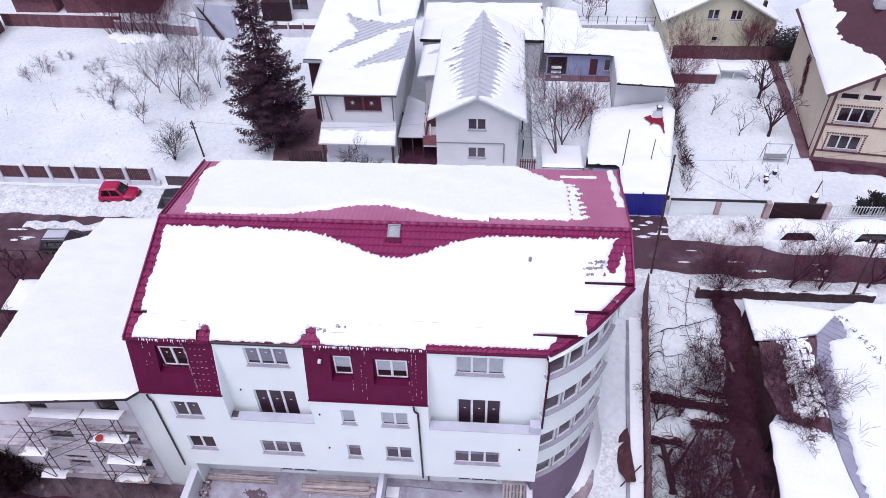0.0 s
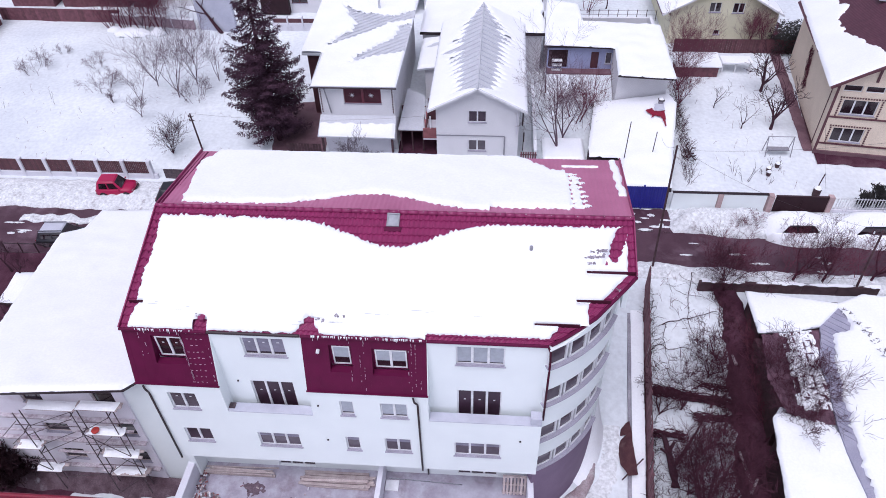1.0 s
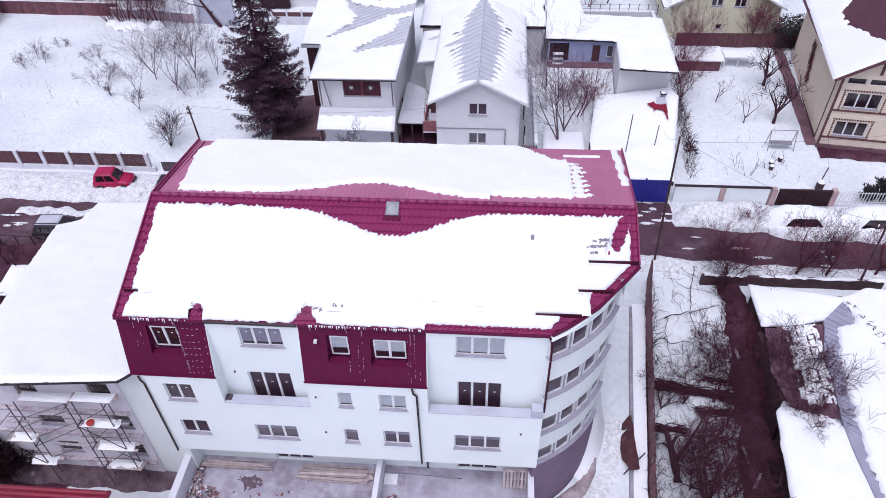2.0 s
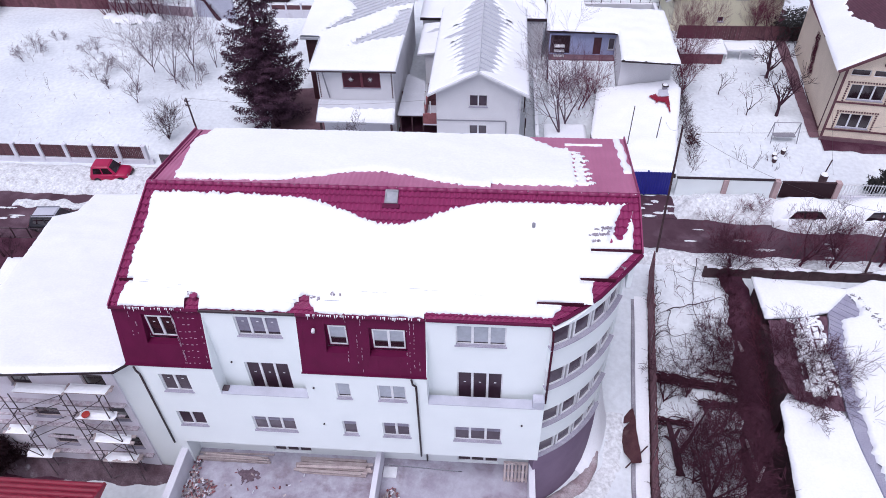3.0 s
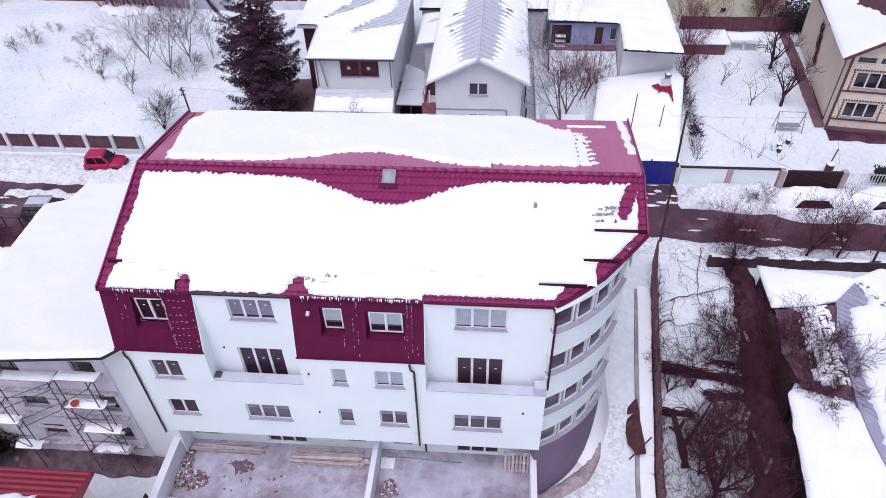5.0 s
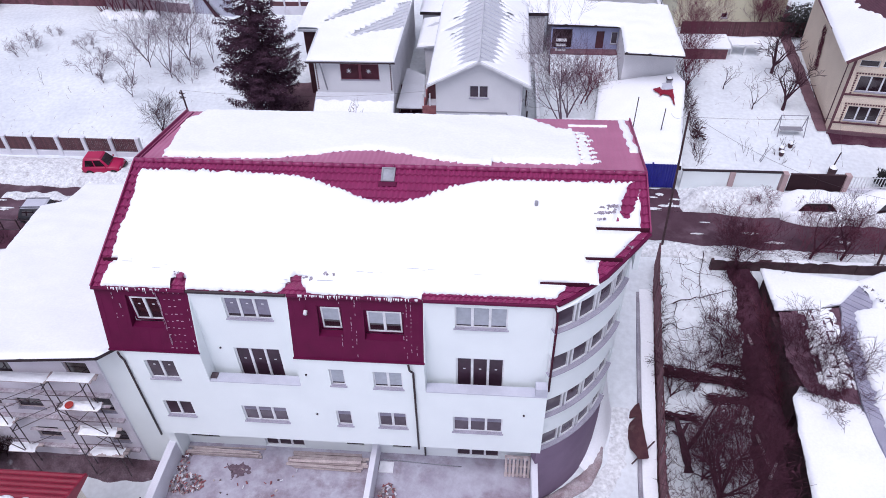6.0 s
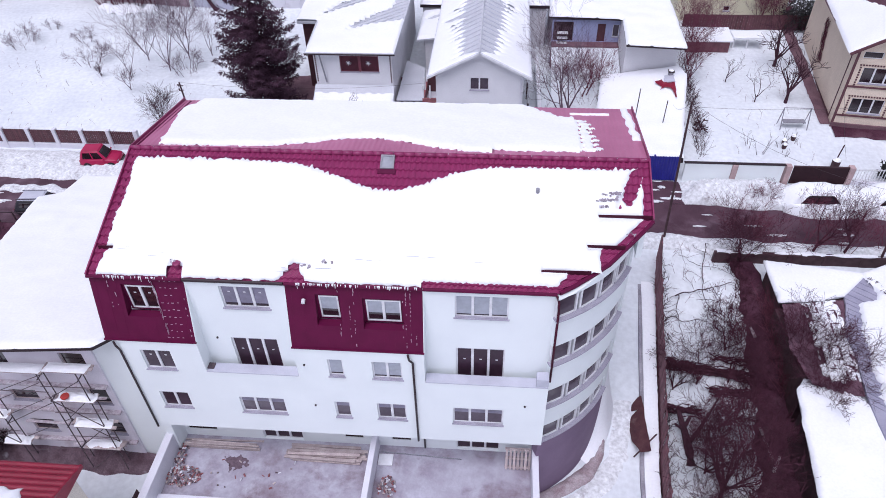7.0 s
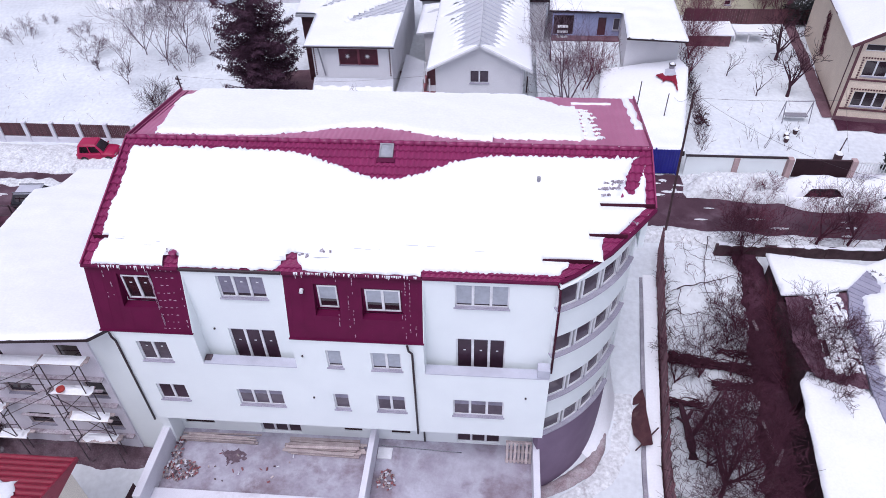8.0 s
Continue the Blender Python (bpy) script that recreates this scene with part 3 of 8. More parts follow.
# tapering dark strips in the snow's cracks: bared tile with its shade painted in
for y, x0, x1 in ((3.3, 3.8, 5.7), (2.19, 2.75, 4.7), (1.27, 1.8, 3.5), (1.55, -14.2, -13.6)):
    zr = ZE + (y - YE) * SLOPE + 0.2
    part("snow_rail", slab([(x0, y - 0.006, zr - 0.02), (x1, y - 0.03, zr), (x1, y + 0.016, zr), (x0, y + 0.004, zr - 0.02)], 0.16), RED_DEEP, block)
part("roof_vent", beam((1.65, 4.05, 12.6), (1.65, 4.05, 13.05), 0.07, sides=10), PVC_GREY, block)
part("roof_vent", beam((-11.1, 1.0, 11.2), (-11.1, 1.0, 11.58), 0.12, 0.1, sides=8), RED_TILE, block)
part("vent_cap", beam((-11.1, 1.0, 11.56), (-11.1, 1.0, 11.61), 0.16, 0.11, sides=8), RED_TILE, block)


# downpipes
def pipe(points, r=0.042, material=None):
    b = bmesh.new()
    for p, q in zip(points, points[1:]):
        beam(p, q, r, sides=8, bm=b)
    part("downpipe", b, material or DARK_PIPE, block, smooth=True)


pipe([(-14.05, -0.08, ZM - 0.05), (-14.0, -0.12, 8.2), (-13.95, -0.07, 7.9), (-13.95, -0.07, 2.9)])
pipe([(-2.86, -0.08, ZM - 0.05), (-2.82, -0.12, 8.15), (-2.7, -0.07, 7.95), (-2.7, -0.07, 2.9)])
pipe([(-2.62, YG - 0.08, 2.95), (-2.62, YG - 0.08, 0.6)])
pipe([(-13.9, YG - 0.08, 2.95), (-13.9, YG - 0.08, 0.6)])
pipe([(2.34, YE - 0.15, ZE - 0.05), (2.42, 0.42, 11.0), (2.44, 0.3, 10.6), (2.44, 0.28, 6.8)], 0.045, RED_DEEP)
lamp = part("wall_lamp", beam((-6.52, 0.45, 10.55), (-6.52, 0.3, 10.5), 0.07, sides=8), PVC, block, "small white round wall lamp")

# terraces in front
for x0, x1 in ((-13.85, -4.95), (-4.7, 2.1)):
    part("terrace_floor", box(x0, x1, -3.2, YG + 0.2, -1.9, 0.5), CONCRETE, block, "grey concrete terrace with stains")
part("terrace_wall", box(-14.2, -13.852, -2.9, YG, -1.9, 1.62, 0.015), CONC_LIGHT, block)
part("terrace_wall", box(-4.95, -4.7, -3.2, YG - 0.01, -1.9, 1.6, 0.015), CONC_LIGHT, block)
part("terrace_wall", box(2.1, 2.38, -3.2, YG - 0.01, -1.9, 1.6, 0.015), CONC_LIGHT, block)
part("terrace_wall", box(-13.85, -4.952, -3.35, -2.0, -1.9, 0.78, 0.015), CONC_LIGHT, block)


# snow on the roof
def on_front(x, y, h):
    return (x, y - h * 0.4, ZE + (y - YE) * SLOPE + 0.08 + h * 0.92)


def front_inside(x, y):
    jag = 0.07 * wob(x, y, 2.2, 11) + 0.09 * wob(x, 0, 9, 12) + 0.07 * abs(math.sin(x * math.pi / 0.21)) * (1 + wob(x, 0, 3, 10))
    gap = 0.46 + 1.05 * math.exp(-((x + 3.9) / 2.35) ** 2)
    d = min(YR - gap - y + jag, x - x_left(y) - 0.4 + 0.12 * wob(x, y, 1.4, 13) + 0.08 * wob(0, y, 7, 14) + 0.06 * wob(x, y, 15, 14))
    eave_y = YE - 0.06 + (0.17 if x > -2.3 else 0.0)
    if -7.6 < x < -6.2:
        eave_y += (0.66 + 0.35 * wob(x, 0, 13, 9)) * math.exp(-((x + 6.88) / 0.32) ** 2)
    if -11.4 < x < -10.85:
        eave_y += 0.4
    d = min(d, y - eave_y + 0.05 * wob(x, 4, 3, 15) + 0.05 * wob(x, 9, 11, 15))
    if y < 1.27:
        d = min(d, 2.75 - (1.27 - y) * 0.8 - x + 0.12 * wob(x, y, 5, 16))
    elif y < 2.19:
        d = min(d, 3.85 - x + 0.1 * wob(x, y, 4, 17))
    else:
        d = min(d, x_right(y) - 0.32 - x + 0.12 * wob(x, y, 4, 18))
    for yy, x0, x1 in ((3.3, 3.8, 5.9), (2.19, 3.4, 4.7), (1.27, 1.8, 3.5), (1.55, -14.2, -13.6)):
        if x0 < x < x1:
            d = min(d, abs(y - yy) - 0.05)
    hole = min(0.24 - abs(x - 4.85 - 0.38 * (y - 3.85)), (y - 3.72) * 0.7, 5.3 - y)
    d = min(d, -hole + 0.14 * wob(x, y, 3.2, 19) + 0.08 * wob(x, y, 9, 19))
    return d


snow_cover("roof_snow", on_front, -14.2, 5.8, YE - 0.1, YR - 0.3, front_inside, 0.16, 0.07, "thick melting snow on the front slope of the red roof")


def on_back(x, y, h):
    return (x, y, ZR + (y - YR) * (ZB - ZR) / (YB - YR) + 0.02 + h)


def back_inside(x, y):
    jag = 0.1 * wob(x, y, 2.2, 21) + 0.16 * wob(x, 0, 7, 22)
    gap = 0.42 + 1.15 * math.exp(-((x + 5.0) / 2.6) ** 2) + 0.25 * (x > 0)
    d = min(y - YR - gap + jag, x - lerp(y, ((5.9, -13.2), (9.0, -13.75), (9.9, -13.95), (10.4, -13.55), (11.1, -13.5))) + 0.12 * wob(x, y, 2.5, 23) + 0.06 * wob(0, y, 8, 23))
    far = YB + 0.3 - (1.5 * min(1.0, max(0.0, (x - 1.2) / 1.6))) 
    d = min(d, far - y + jag, 4.3 + 0.35 * wob(x, y, 3, 24) - x)
    if x > 3.3:
        return -1.0
    return d


snow_cover("roof_snow", on_back, -14.2, 5.0, YR + 0.2, YB + 0.05, back_inside, 0.16, 0.09, "thick snow on the rear slope of the red roof")
def thaw(x, y):
    """Snow fraying into short rows towards the bare verge."""
    row = abs((y / 0.42) % 1 - 0.5) * 2
    reach = 3.75 + 0.75 * (0.5 + wob(int(y / 0.42) * 3.1, 0, 1.0, 28)) - 0.35 * row
    gap = 0.07 - 0.13 * max(0.0, math.sin(x * 2 * math.pi / 0.42 + 4 * wob(0, y, 1.3, 29))) ** 3 * (row + 0.3) + 0.05 * wob(x, y, 3, 27)
    return min(reach - x, x - 3.2, gap if x > 3.4 else 1.0, y - 6.3, 9.5 - y + 0.1 * wob(x, 0, 5, 22))


snow_cover("roof_snow", on_back, 3.15, 4.8, 6.2, 9.6, thaw, 0.07, 0.045, "fraying rows of thawing snow on the rear slope", soft=0.05)
snow_cover("roof_snow", on_back, 3.2, 5.9, 7.0, YB, lambda x, y: min(0.17 - abs(x - 5.62) + 0.1 * wob(x, y, 2, 25), y - 7.5) if x > 4.9 else 0.1 - abs(y - 10.3) + 0.04 * wob(x, y, 4, 26), 0.1, 0.06, "narrow strip of snow along the roof verge")


# snow slope piled against the rounded corner
def pile_fn(h, k):
    top_z = lerp(h, ((54, -1.5), (60, -1.2), (65, -0.5), (69, 0.8), (73, 2.0), (78, 2.6), (84, 2.6)))
    x, y = arc(h, -0.05 + 0.75 * k)
    g = gz(x, y)
    z = g + (top_z - g) * (1 - k) ** 1.3 + 0.12 * wob(x, y, 1.6, 120) * math.sin(math.pi * k)
    return (x, y, max(z, g - 0.02) + (0.06 if k < 1 else -0.15))


tagged(part("snow_slope", sheet(pile_fn, steps(54, 84, 1.0), steps(0, 1, 0.07)), SNOW, smooth=True), "snow slope heaped against the rounded wall", "snow bank", kind="stuff")


# frozen slush caught on the steps and joints of the mansard
rgf = random.Random(14)
b = bmesh.new()


def fleck(x, z, w, h):
    y = (z - ZM) * LEAN
    box(x - w / 2, x + w / 2, y - 0.011, y + 0.008, z, z + h, bm=b)


for k, x in enumerate((-11.8, -11.62, -11.43, -11.24)):
    for z in steps(8.62, 11.0, 0.3):
        if rgf.random() < (0.6, 0.95, 1.0, 0.85)[k]:
            fleck(x + 0.04 * (z - 9.8) + rgf.uniform(-0.02, 0.02), z + rgf.uniform(-0.02, 0.02), rgf.uniform(0.035, 0.1), rgf.uniform(0.014, 0.028))
for k in range(30):
    t = rgf.random()
    fleck(-12.06 + 0.25 * t + rgf.uniform(-0.03, 0.03), 10.95 - 2.2 * t, rgf.uniform(0.006, 0.014), rgf.uniform(0.08, 0.26))
for x, z0, z1, n in ((-13.72, 9.7, 11.0, 7), (-13.5, 9.9, 11.0, 4), (-4.9, 8.75, 10.3, 8), (-4.74, 8.6, 11.0, 16), (-5.27, 8.7, 9.6, 5), (-5.3, 10.4, 10.9, 3), (-2.88, 8.6, 10.9, 15), (-2.72, 8.7, 11.0, 15), (-2.52, 8.6, 9.7, 6), (-3.0, 8.7, 10.8, 5), (-10.95, 8.5, 10.4, 7)):
    for _ in range(n):
        fleck(x + rgf.uniform(-0.01, 0.01), rgf.uniform(z0, z1), rgf.uniform(0.012, 0.028), rgf.uniform(0.03, 0.1))
tagged(part("slush_flecks", b, FLECK), "pale flecks of frozen slush on the red mansard", "snow", kind="stuff")
# thin slush dripping over the eave
b = bmesh.new()
for _ in range(110):
    x = rgf.choice((rgf.uniform(-13.7, -11.5), rgf.uniform(-6.9, -2.4), rgf.uniform(-6.9, -2.4)))
    w, hh = rgf.uniform(0.01, 0.03), rgf.uniform(0.02, 0.1) * (2.4 if rgf.random() < 0.12 else 1)
    beam((x, YE - 0.16, ZE + 0.08), (x, YE - 0.19, ZE + 0.06 - hh), w, 0.006, sides=5, bm=b)
tagged(part("eave_icicles", b, SNOW), "thin ragged slush and icicles along the eave", "snow", kind="stuff")
# tile crests showing through thin snow near the verge, and beside the dormers
b = bmesh.new()
for cx, cy, rx, ry, n in ((4.45, 4.12, 0.26, 0.04, 34), (4.1, 4.05, 0.16, 0.03, 9), (4.2, 3.86, 0.3, 0.04, 38), (3.85, 3.84, 0.12, 0.03, 8), (4.02, 3.62, 0.18, 0.05, 16), (4.5, 3.95, 0.04, 0.1, 8), (-6.42, 1.12, 0.16, 0.05, 16), (-5.78, 1.28, 0.06, 0.07, 9), (-5.5, 1.27, 0.03, 0.04, 3), (-11.25, 1.1, 0.1, 0.1, 6), (4.9, 2.65, 0.16, 0.12, 7)):
    for _ in range(n):
        px, py = cx + rx * rgf.uniform(-1, 1), cy + ry * rgf.gauss(0, 0.6)
        if py > YE - 0.02:
            bmesh.ops.create_icosphere(b, subdivisions=1, radius=1.0, matrix=Matrix.Translation(on_front(px, py, 0.16)) @ Matrix.Rotation(math.atan(SLOPE), 4, "X") @ Matrix.Diagonal((rgf.uniform(0.015, 0.06), rgf.uniform(0.015, 0.055), 0.012, 1)))
tagged(part("bare_tile_crests", b, CREST), "grey-red tile crests showing through thin snow", "roof tiles", kind="stuff")
# dirty slush smears where the roof snow has slipped
b = bmesh.new()
for x, y, L, n in ((-13.3, 1.47, 0.8, 6), (-11.9, 1.36, 0.4, 3), (-6.6, 1.2, 0.5, 7), (-5.7, 1.0, 0.5, 7), (-4.3, 1.44, 1.1, 7), (-2.3, 1.55, 0.9, 6), (-0.3, 1.5, 0.3, 2), (-7.2, 0.95, 0.3, 4)):
    for _ in range(n // 3 + 1):
        px, py, w = x + rgf.uniform(-0.5, 0.5) * L, y + rgf.uniform(-0.1, 0.1), rgf.uniform(0.08, 0.3)
        bmesh.ops.create_icosphere(b, subdivisions=1, radius=1.0, matrix=Matrix.Translation(on_front(px, py, 0.165)) @ Matrix.Diagonal((w, rgf.uniform(0.005, 0.011), 0.01, 1)))
tagged(part("slush_smears", b, CAP), "dirty slush smears on the slipped roof snow", "snow", kind="stuff")

tagged(part("dirt_strip", sheet(lambda h, k: (lambda p: (p[0], p[1], gz(*p) + 0.02 + 0.2 * math.sin(math.pi * k) ** 0.5 + 0.07 * wob(p[0], p[1], 4, 121)))(arc(h, lerp(h, ((24, 0.0), (36, 0.05), (46, 0.15), (54, 0.3), (62, 0.4), (72, 0.3), (84, 0.3))) + (lerp(h, ((24, 0.5), (46, 0.75), (56, 0.6), (66, 0.3), (84, 0.18))) + 0.12 * wob(h, 0, 0.15, 122)) * k)), steps(23, 84, 0.5), steps(0, 1, 0.1)), DIRT, smooth=True), "brown dirt and rubble strip along the plinth", "dirt", kind="stuff")

for x, y, z in ((-6.87, 0, 7.47), (-6.79, 0, 4.94), (1.56, 0, 5.56), (-10.3, REC, 8.1)):
    part("wall_vent", beam((x, y + 0.01, z), (x, y - 0.05, z), 0.04, sides=8), DARK_PIPE, block)

tagged(part("dirty_snow", sheet(lambda h, k: (lambda p: (p[0], p[1], gz(*p) - 0.06 + 0.12 * math.sin(math.pi * k) ** 0.4 + 0.05 * wob(p[0], p[1], 3, 124)))(arc(h, lerp(h, ((20, 0.55), (46, 0.85), (62, 0.85), (84, 0.5))) + (1.1 + 0.4 * wob(h, 0, 0.1, 123)) * k)), steps(20, 86, 0.75), steps(0, 1, 0.08)), SNOW_DIRTY, smooth=True), "trampled dirty snow round the plinth", "snow", kind="stuff")

# ---------------------------------------------------------------- trees, shrubs
def tube_mesh(name, strands, material, sides=4):
    """One mesh of tapering tubes; each strand is a list of (point, radius)."""
    vs, fs = [], []
    for pts in strands:
        base = len(vs)
        for k, (p, r) in enumerate(pts):
            d = (pts[min(k + 1, len(pts) - 1)][0] - pts[max(k - 1, 0)][0]).normalized()
            s = d.orthogonal().normalized()
            t = d.cross(s)
            for i in range(sides):
                a = 2 * math.pi * i / sides
                vs.append(p + (s * math.cos(a) + t * math.sin(a)) * r)
        for k in range(len(pts) - 1):
            for i in range(sides):
                j = (i + 1) % sides
                o = base + k * sides
                fs.append((o + i, o + j, o + sides + j, o + sides + i))
    me = bpy.data.meshes.new(name)
    me.from_pydata([tuple(v) for v in vs], [], fs)
    me.materials.append(material)
    return me


def grow(rng, p, d, length, r, depth, out, up=0.12, wild=0.35, kids=3, thin=0.006):
    """A bare branch and its side branches, as strands sorted by depth."""
    n = 5
    pts, q, way = [(p.copy(), r)], p.copy(), d.normalized()
    for k in range(n):
        way = (way + Vector((rng.uniform(-1, 1), rng.uniform(-1, 1), rng.uniform(-0.6, 0.8))) * wild * 0.5 + Vector((0, 0, up))).normalized()
        q = q + way * length / n
        pts.append((q.copy(), max(thin, r * (1 - 0.72 * (k + 1) / n))))
        if depth > 0 and k >= 1:
            for _ in range(kids if k > 1 else 1):
                if rng.random() < 0.8:
                    a = rng.uniform(0, 2 * math.pi)
                    side = way.orthogonal().normalized()
                    side = Matrix.Rotation(a, 3, way) @ side
                    nd = (way * rng.uniform(0.45, 0.9) + side * rng.uniform(0.55, 1.0))
                    grow(rng, q, nd, length * rng.uniform(0.42, 0.68), pts[-1][1] * 0.65, depth - 1, out, up, wild, kids, thin)
    out.append((depth, pts))


def bare_tree(name, x, y, h, seed, label, category="tree", depth=3, kids=2, r=0.09, lean=(0, 0), stems=1, material=None, up=0.12, wild=0.35, z=None, group="", thin=0.007, fork=0.0, spread=0.5):
    z = ground_at(x, y) - 0.08 if z is None else z
    ob = thing(name, (x, y, z), label, category, group)
    rng = random.Random(seed)
    out = []
    for s in range(stems):
        a = rng.uniform(0, 6.28)
        sp = 0.0 if stems == 1 else spread
        d = Vector((lean[0] + sp * math.cos(a), lean[1] + sp * math.sin(a), 1))
        foot = Vector((0.06 * stems * math.cos(a) if stems > 1 else 0, 0.06 * stems * math.sin(a) if stems > 1 else 0, 0)) if not fork else Vector((lean[0] * fork, lean[1] * fork, fork * rng.uniform(0.7, 1.1)))
        grow(rng, foot, d, h * rng.uniform(0.5, 0.65) if stems == 1 else h * rng.uniform(0.6, 0.9), r, depth, out, up, wild, kids, thin)
    trunk = [p for d, p in out if d == depth]
    if fork:
        trunk.append([(Vector((0, 0, 0)), r * 1.6), (Vector((lean[0] * fork * 0.5, lean[1] * fork * 0.5, fork * 0.6)), r * 1.3), (Vector((lean[0] * fork, lean[1] * fork, fork * 1.1)), r * 0.8)])
    rest = [p for d, p in out if d < depth]
    material = material or BARK
    for k, strand in enumerate(reversed(trunk)):
        nm = "trunk" if (fork and k == 0) or stems == 1 else "limb" if fork else "stem"
        o = new(nm, tube_mesh(nm, [strand], material, 6 if stems == 1 or h > 2 else 4))
        o.parent = ob
    if rest:
        o = new("crown", tube_mesh("crown", rest, material, 3))
        o.parent = ob
    return ob


SPRUCE = ((1.0, 2.0), (2.4, 3.0), (4.0, 3.25), (5.5, 3.05), (8.0, 2.45), (10.4, 1.65), (12.8, 0.95), (15.3, 0.1))


def spruce(x, y, h, seed):
    """Branches at odd heights that droop and lift their tips, hung with short ragged tufts."""
    z = ground_at(x, y) - 0.1
    ob = thing("spruce_tree", (x, y, z), "tall dark evergreen spruce with ragged drooping branches", "tree")
    rng = random.Random(seed)
    vs, fs, limbs = [], [], []
    for _ in range(270):
        zz = h * (1 - math.sqrt(rng.uniform(0.0, 0.88)))
        if zz < 2.3 and rng.random() < 0.55:
            continue
        a = rng.uniform(0, 6.283)
        side = 1 + 0.65 * wob(math.cos(a) * 1.2 + 5, math.sin(a) * 1.2 + zz * 0.55, 1.0, 9)
        L = lerp(zz, SPRUCE) * min(1.18, rng.uniform(0.55, 1.05) * side)
        d = Vector((math.cos(a), math.sin(a), 0))
        s = Vector((-d.y, d.x, 0))
        droop, lift = rng.uniform(0.1, 0.36) * L, rng.uniform(0.05, 0.3) * L
        bow = rng.uniform(-0.15, 0.15) * L
        at = lambda t: d * (L * t) + s * (bow * t * t) + Vector((0, 0, zz - droop * math.sin(t * 2.2) + lift * t ** 3))
        limbs.append([(at(t), 0.035 * (1 - t) + 0.006) for t in (0, 0.3, 0.6, 1.0)])
        for q in range(max(4, int(L / 0.13))):
            t = 0.22 + 0.78 * (q + rng.random()) / max(4, int(L / 0.13))
            wide = (0.1 + 0.2 * L * (1 - t) ** 0.6) * rng.uniform(0.4, 1.2)
            c = at(min(t, 1.02))
            for g in (-1.0, -0.55, 0.0, 0.55, 1.0):
                c2 = c + s * (wide * g) + d * rng.uniform(-0.05, 0.12) + Vector((0, 0, -0.18 * abs(g) * rng.random() - rng.uniform(0, 0.12)))
                for _ in range(3):
                    e = (d * rng.uniform(-0.2, 1) + s * g * rng.uniform(0, 1) + Vector((rng.uniform(-0.5, 0.5), rng.uniform(-0.5, 0.5), rng.uniform(-1.1, 0.35)))).normalized() * rng.uniform(0.12, 0.3)
                    w = (e.orthogonal().normalized() * rng.uniform(0.02, 0.042))
                    w.rotate(Matrix.Rotation(rng.uniform(0, 3.14), 3, e))
                    o = len(vs)
                    vs.extend([c2 - w, c2 + w, c2 + e])
                    fs.append((o, o + 1, o + 2))
    stem = [(Vector((0.25, 0, 0)), 0.26), (Vector((0.1, 0, h * 0.3)), 0.19), (Vector((0, 0.04, h * 0.7)), 0.08), (Vector((0, 0, h)), 0.02)]
    tr = new("trunk", tube_mesh("trunk", [stem] + limbs, BARK, 5))
    tr.parent = ob
    me = bpy.data.meshes.new("crown")
    me.from_pydata([tuple(v) for v in vs], [], fs)
    me.materials.append(NEEDLE)
    cr = new("crown", me)
    cr.parent = ob
    return ob


# ---------------------------------------------------------------- houses
def house_walls(parent, w, d, h, material, base=-0.6, name="wall", front_holes=(), t=0.25):
    """Four walls of a box house; x from 0 to w, the front at y = 0."""
    part(name, wall_xz(0, w, base, h, 0, t, list(front_holes)), material, parent)
    part(name, box(0, w, d - t, d, base, h), material, parent)
    part(name, box(0, t, t + 0.001, d - t - 0.001, base, h), material, parent)
    part(name, box(w - t, w, t + 0.001, d - t - 0.001, base, h), material, parent)


# ---- the neighbouring building under construction, west
nb = thing("building_under_construction", (-18.5, 1.2, -1.2), "grey unplastered building with a deep snow roof beside the red-roofed block", "building")
nbw = [(-17.75, -16.7, 5.2, 6.2), (-21.1, -19.85, 2.75, 3.5), (-17.4, -16.5, 2.75, 3.8), (-21.05, -19.9, 0.4, 1.3), (-17.45, -16.6, 0.4, 1.36), (-21.2, -20.2, 5.2, 6.1)]
nb_w = lambda q: tuple((q[0] + 18.5, q[1] + 18.5, q[2] + 1.2, q[3] + 1.2))
part("wall", wall_xz(-6.6, 2.3, -1.4, 8.4, -0.2, 0.1, [nb_w(q) for q in nbw]), NB_RENDER, nb, "rough grey rendered wall")
part("wall", box(-4.3, -4.0, 0.102, 13.0, -0.4, 5.5), GREYWALL, nb)
part("wall", box(-3.998, 4.05, 12.7, 13.0, 0.6, 5.6), GREYWALL, nb)
part("wall", box(2.302, 4.05, -0.1, 0.2, -1.4, 8.4), PLASTER, nb, "white plastered link wall")
for q in nbw:
    window(nb, *nb_w(q), -0.2, 1, GLASS_DARK, WOOD_RAW)
for z in (4.2, 2.35, 0.0):
    part("ledge", box(-6.6, 2.25, -0.42, -0.202, z + 1.08, z + 1.2, 0.015), LEDGE, nb, "projecting slab edge with brown dirt and slush")
NBR = [(x, y, 7.64 - 0.2 * y) for x, y in ((-22.3, -0.5), (-15.35, 0.2), (-14.46, 1.5), (-14.46, 15.9), (-21.2, 15.75), (-24.3, 15.5), (-24.2, 13.3), (-25.3, 12.6), (-23.2, 3.3))]
part("roof", slab([(x + 18.5, y - 1.2, z + 1.2) for x, y, z in NBR], 0.16), DARK_PIPE, nb, "dark metal eave under the snow")


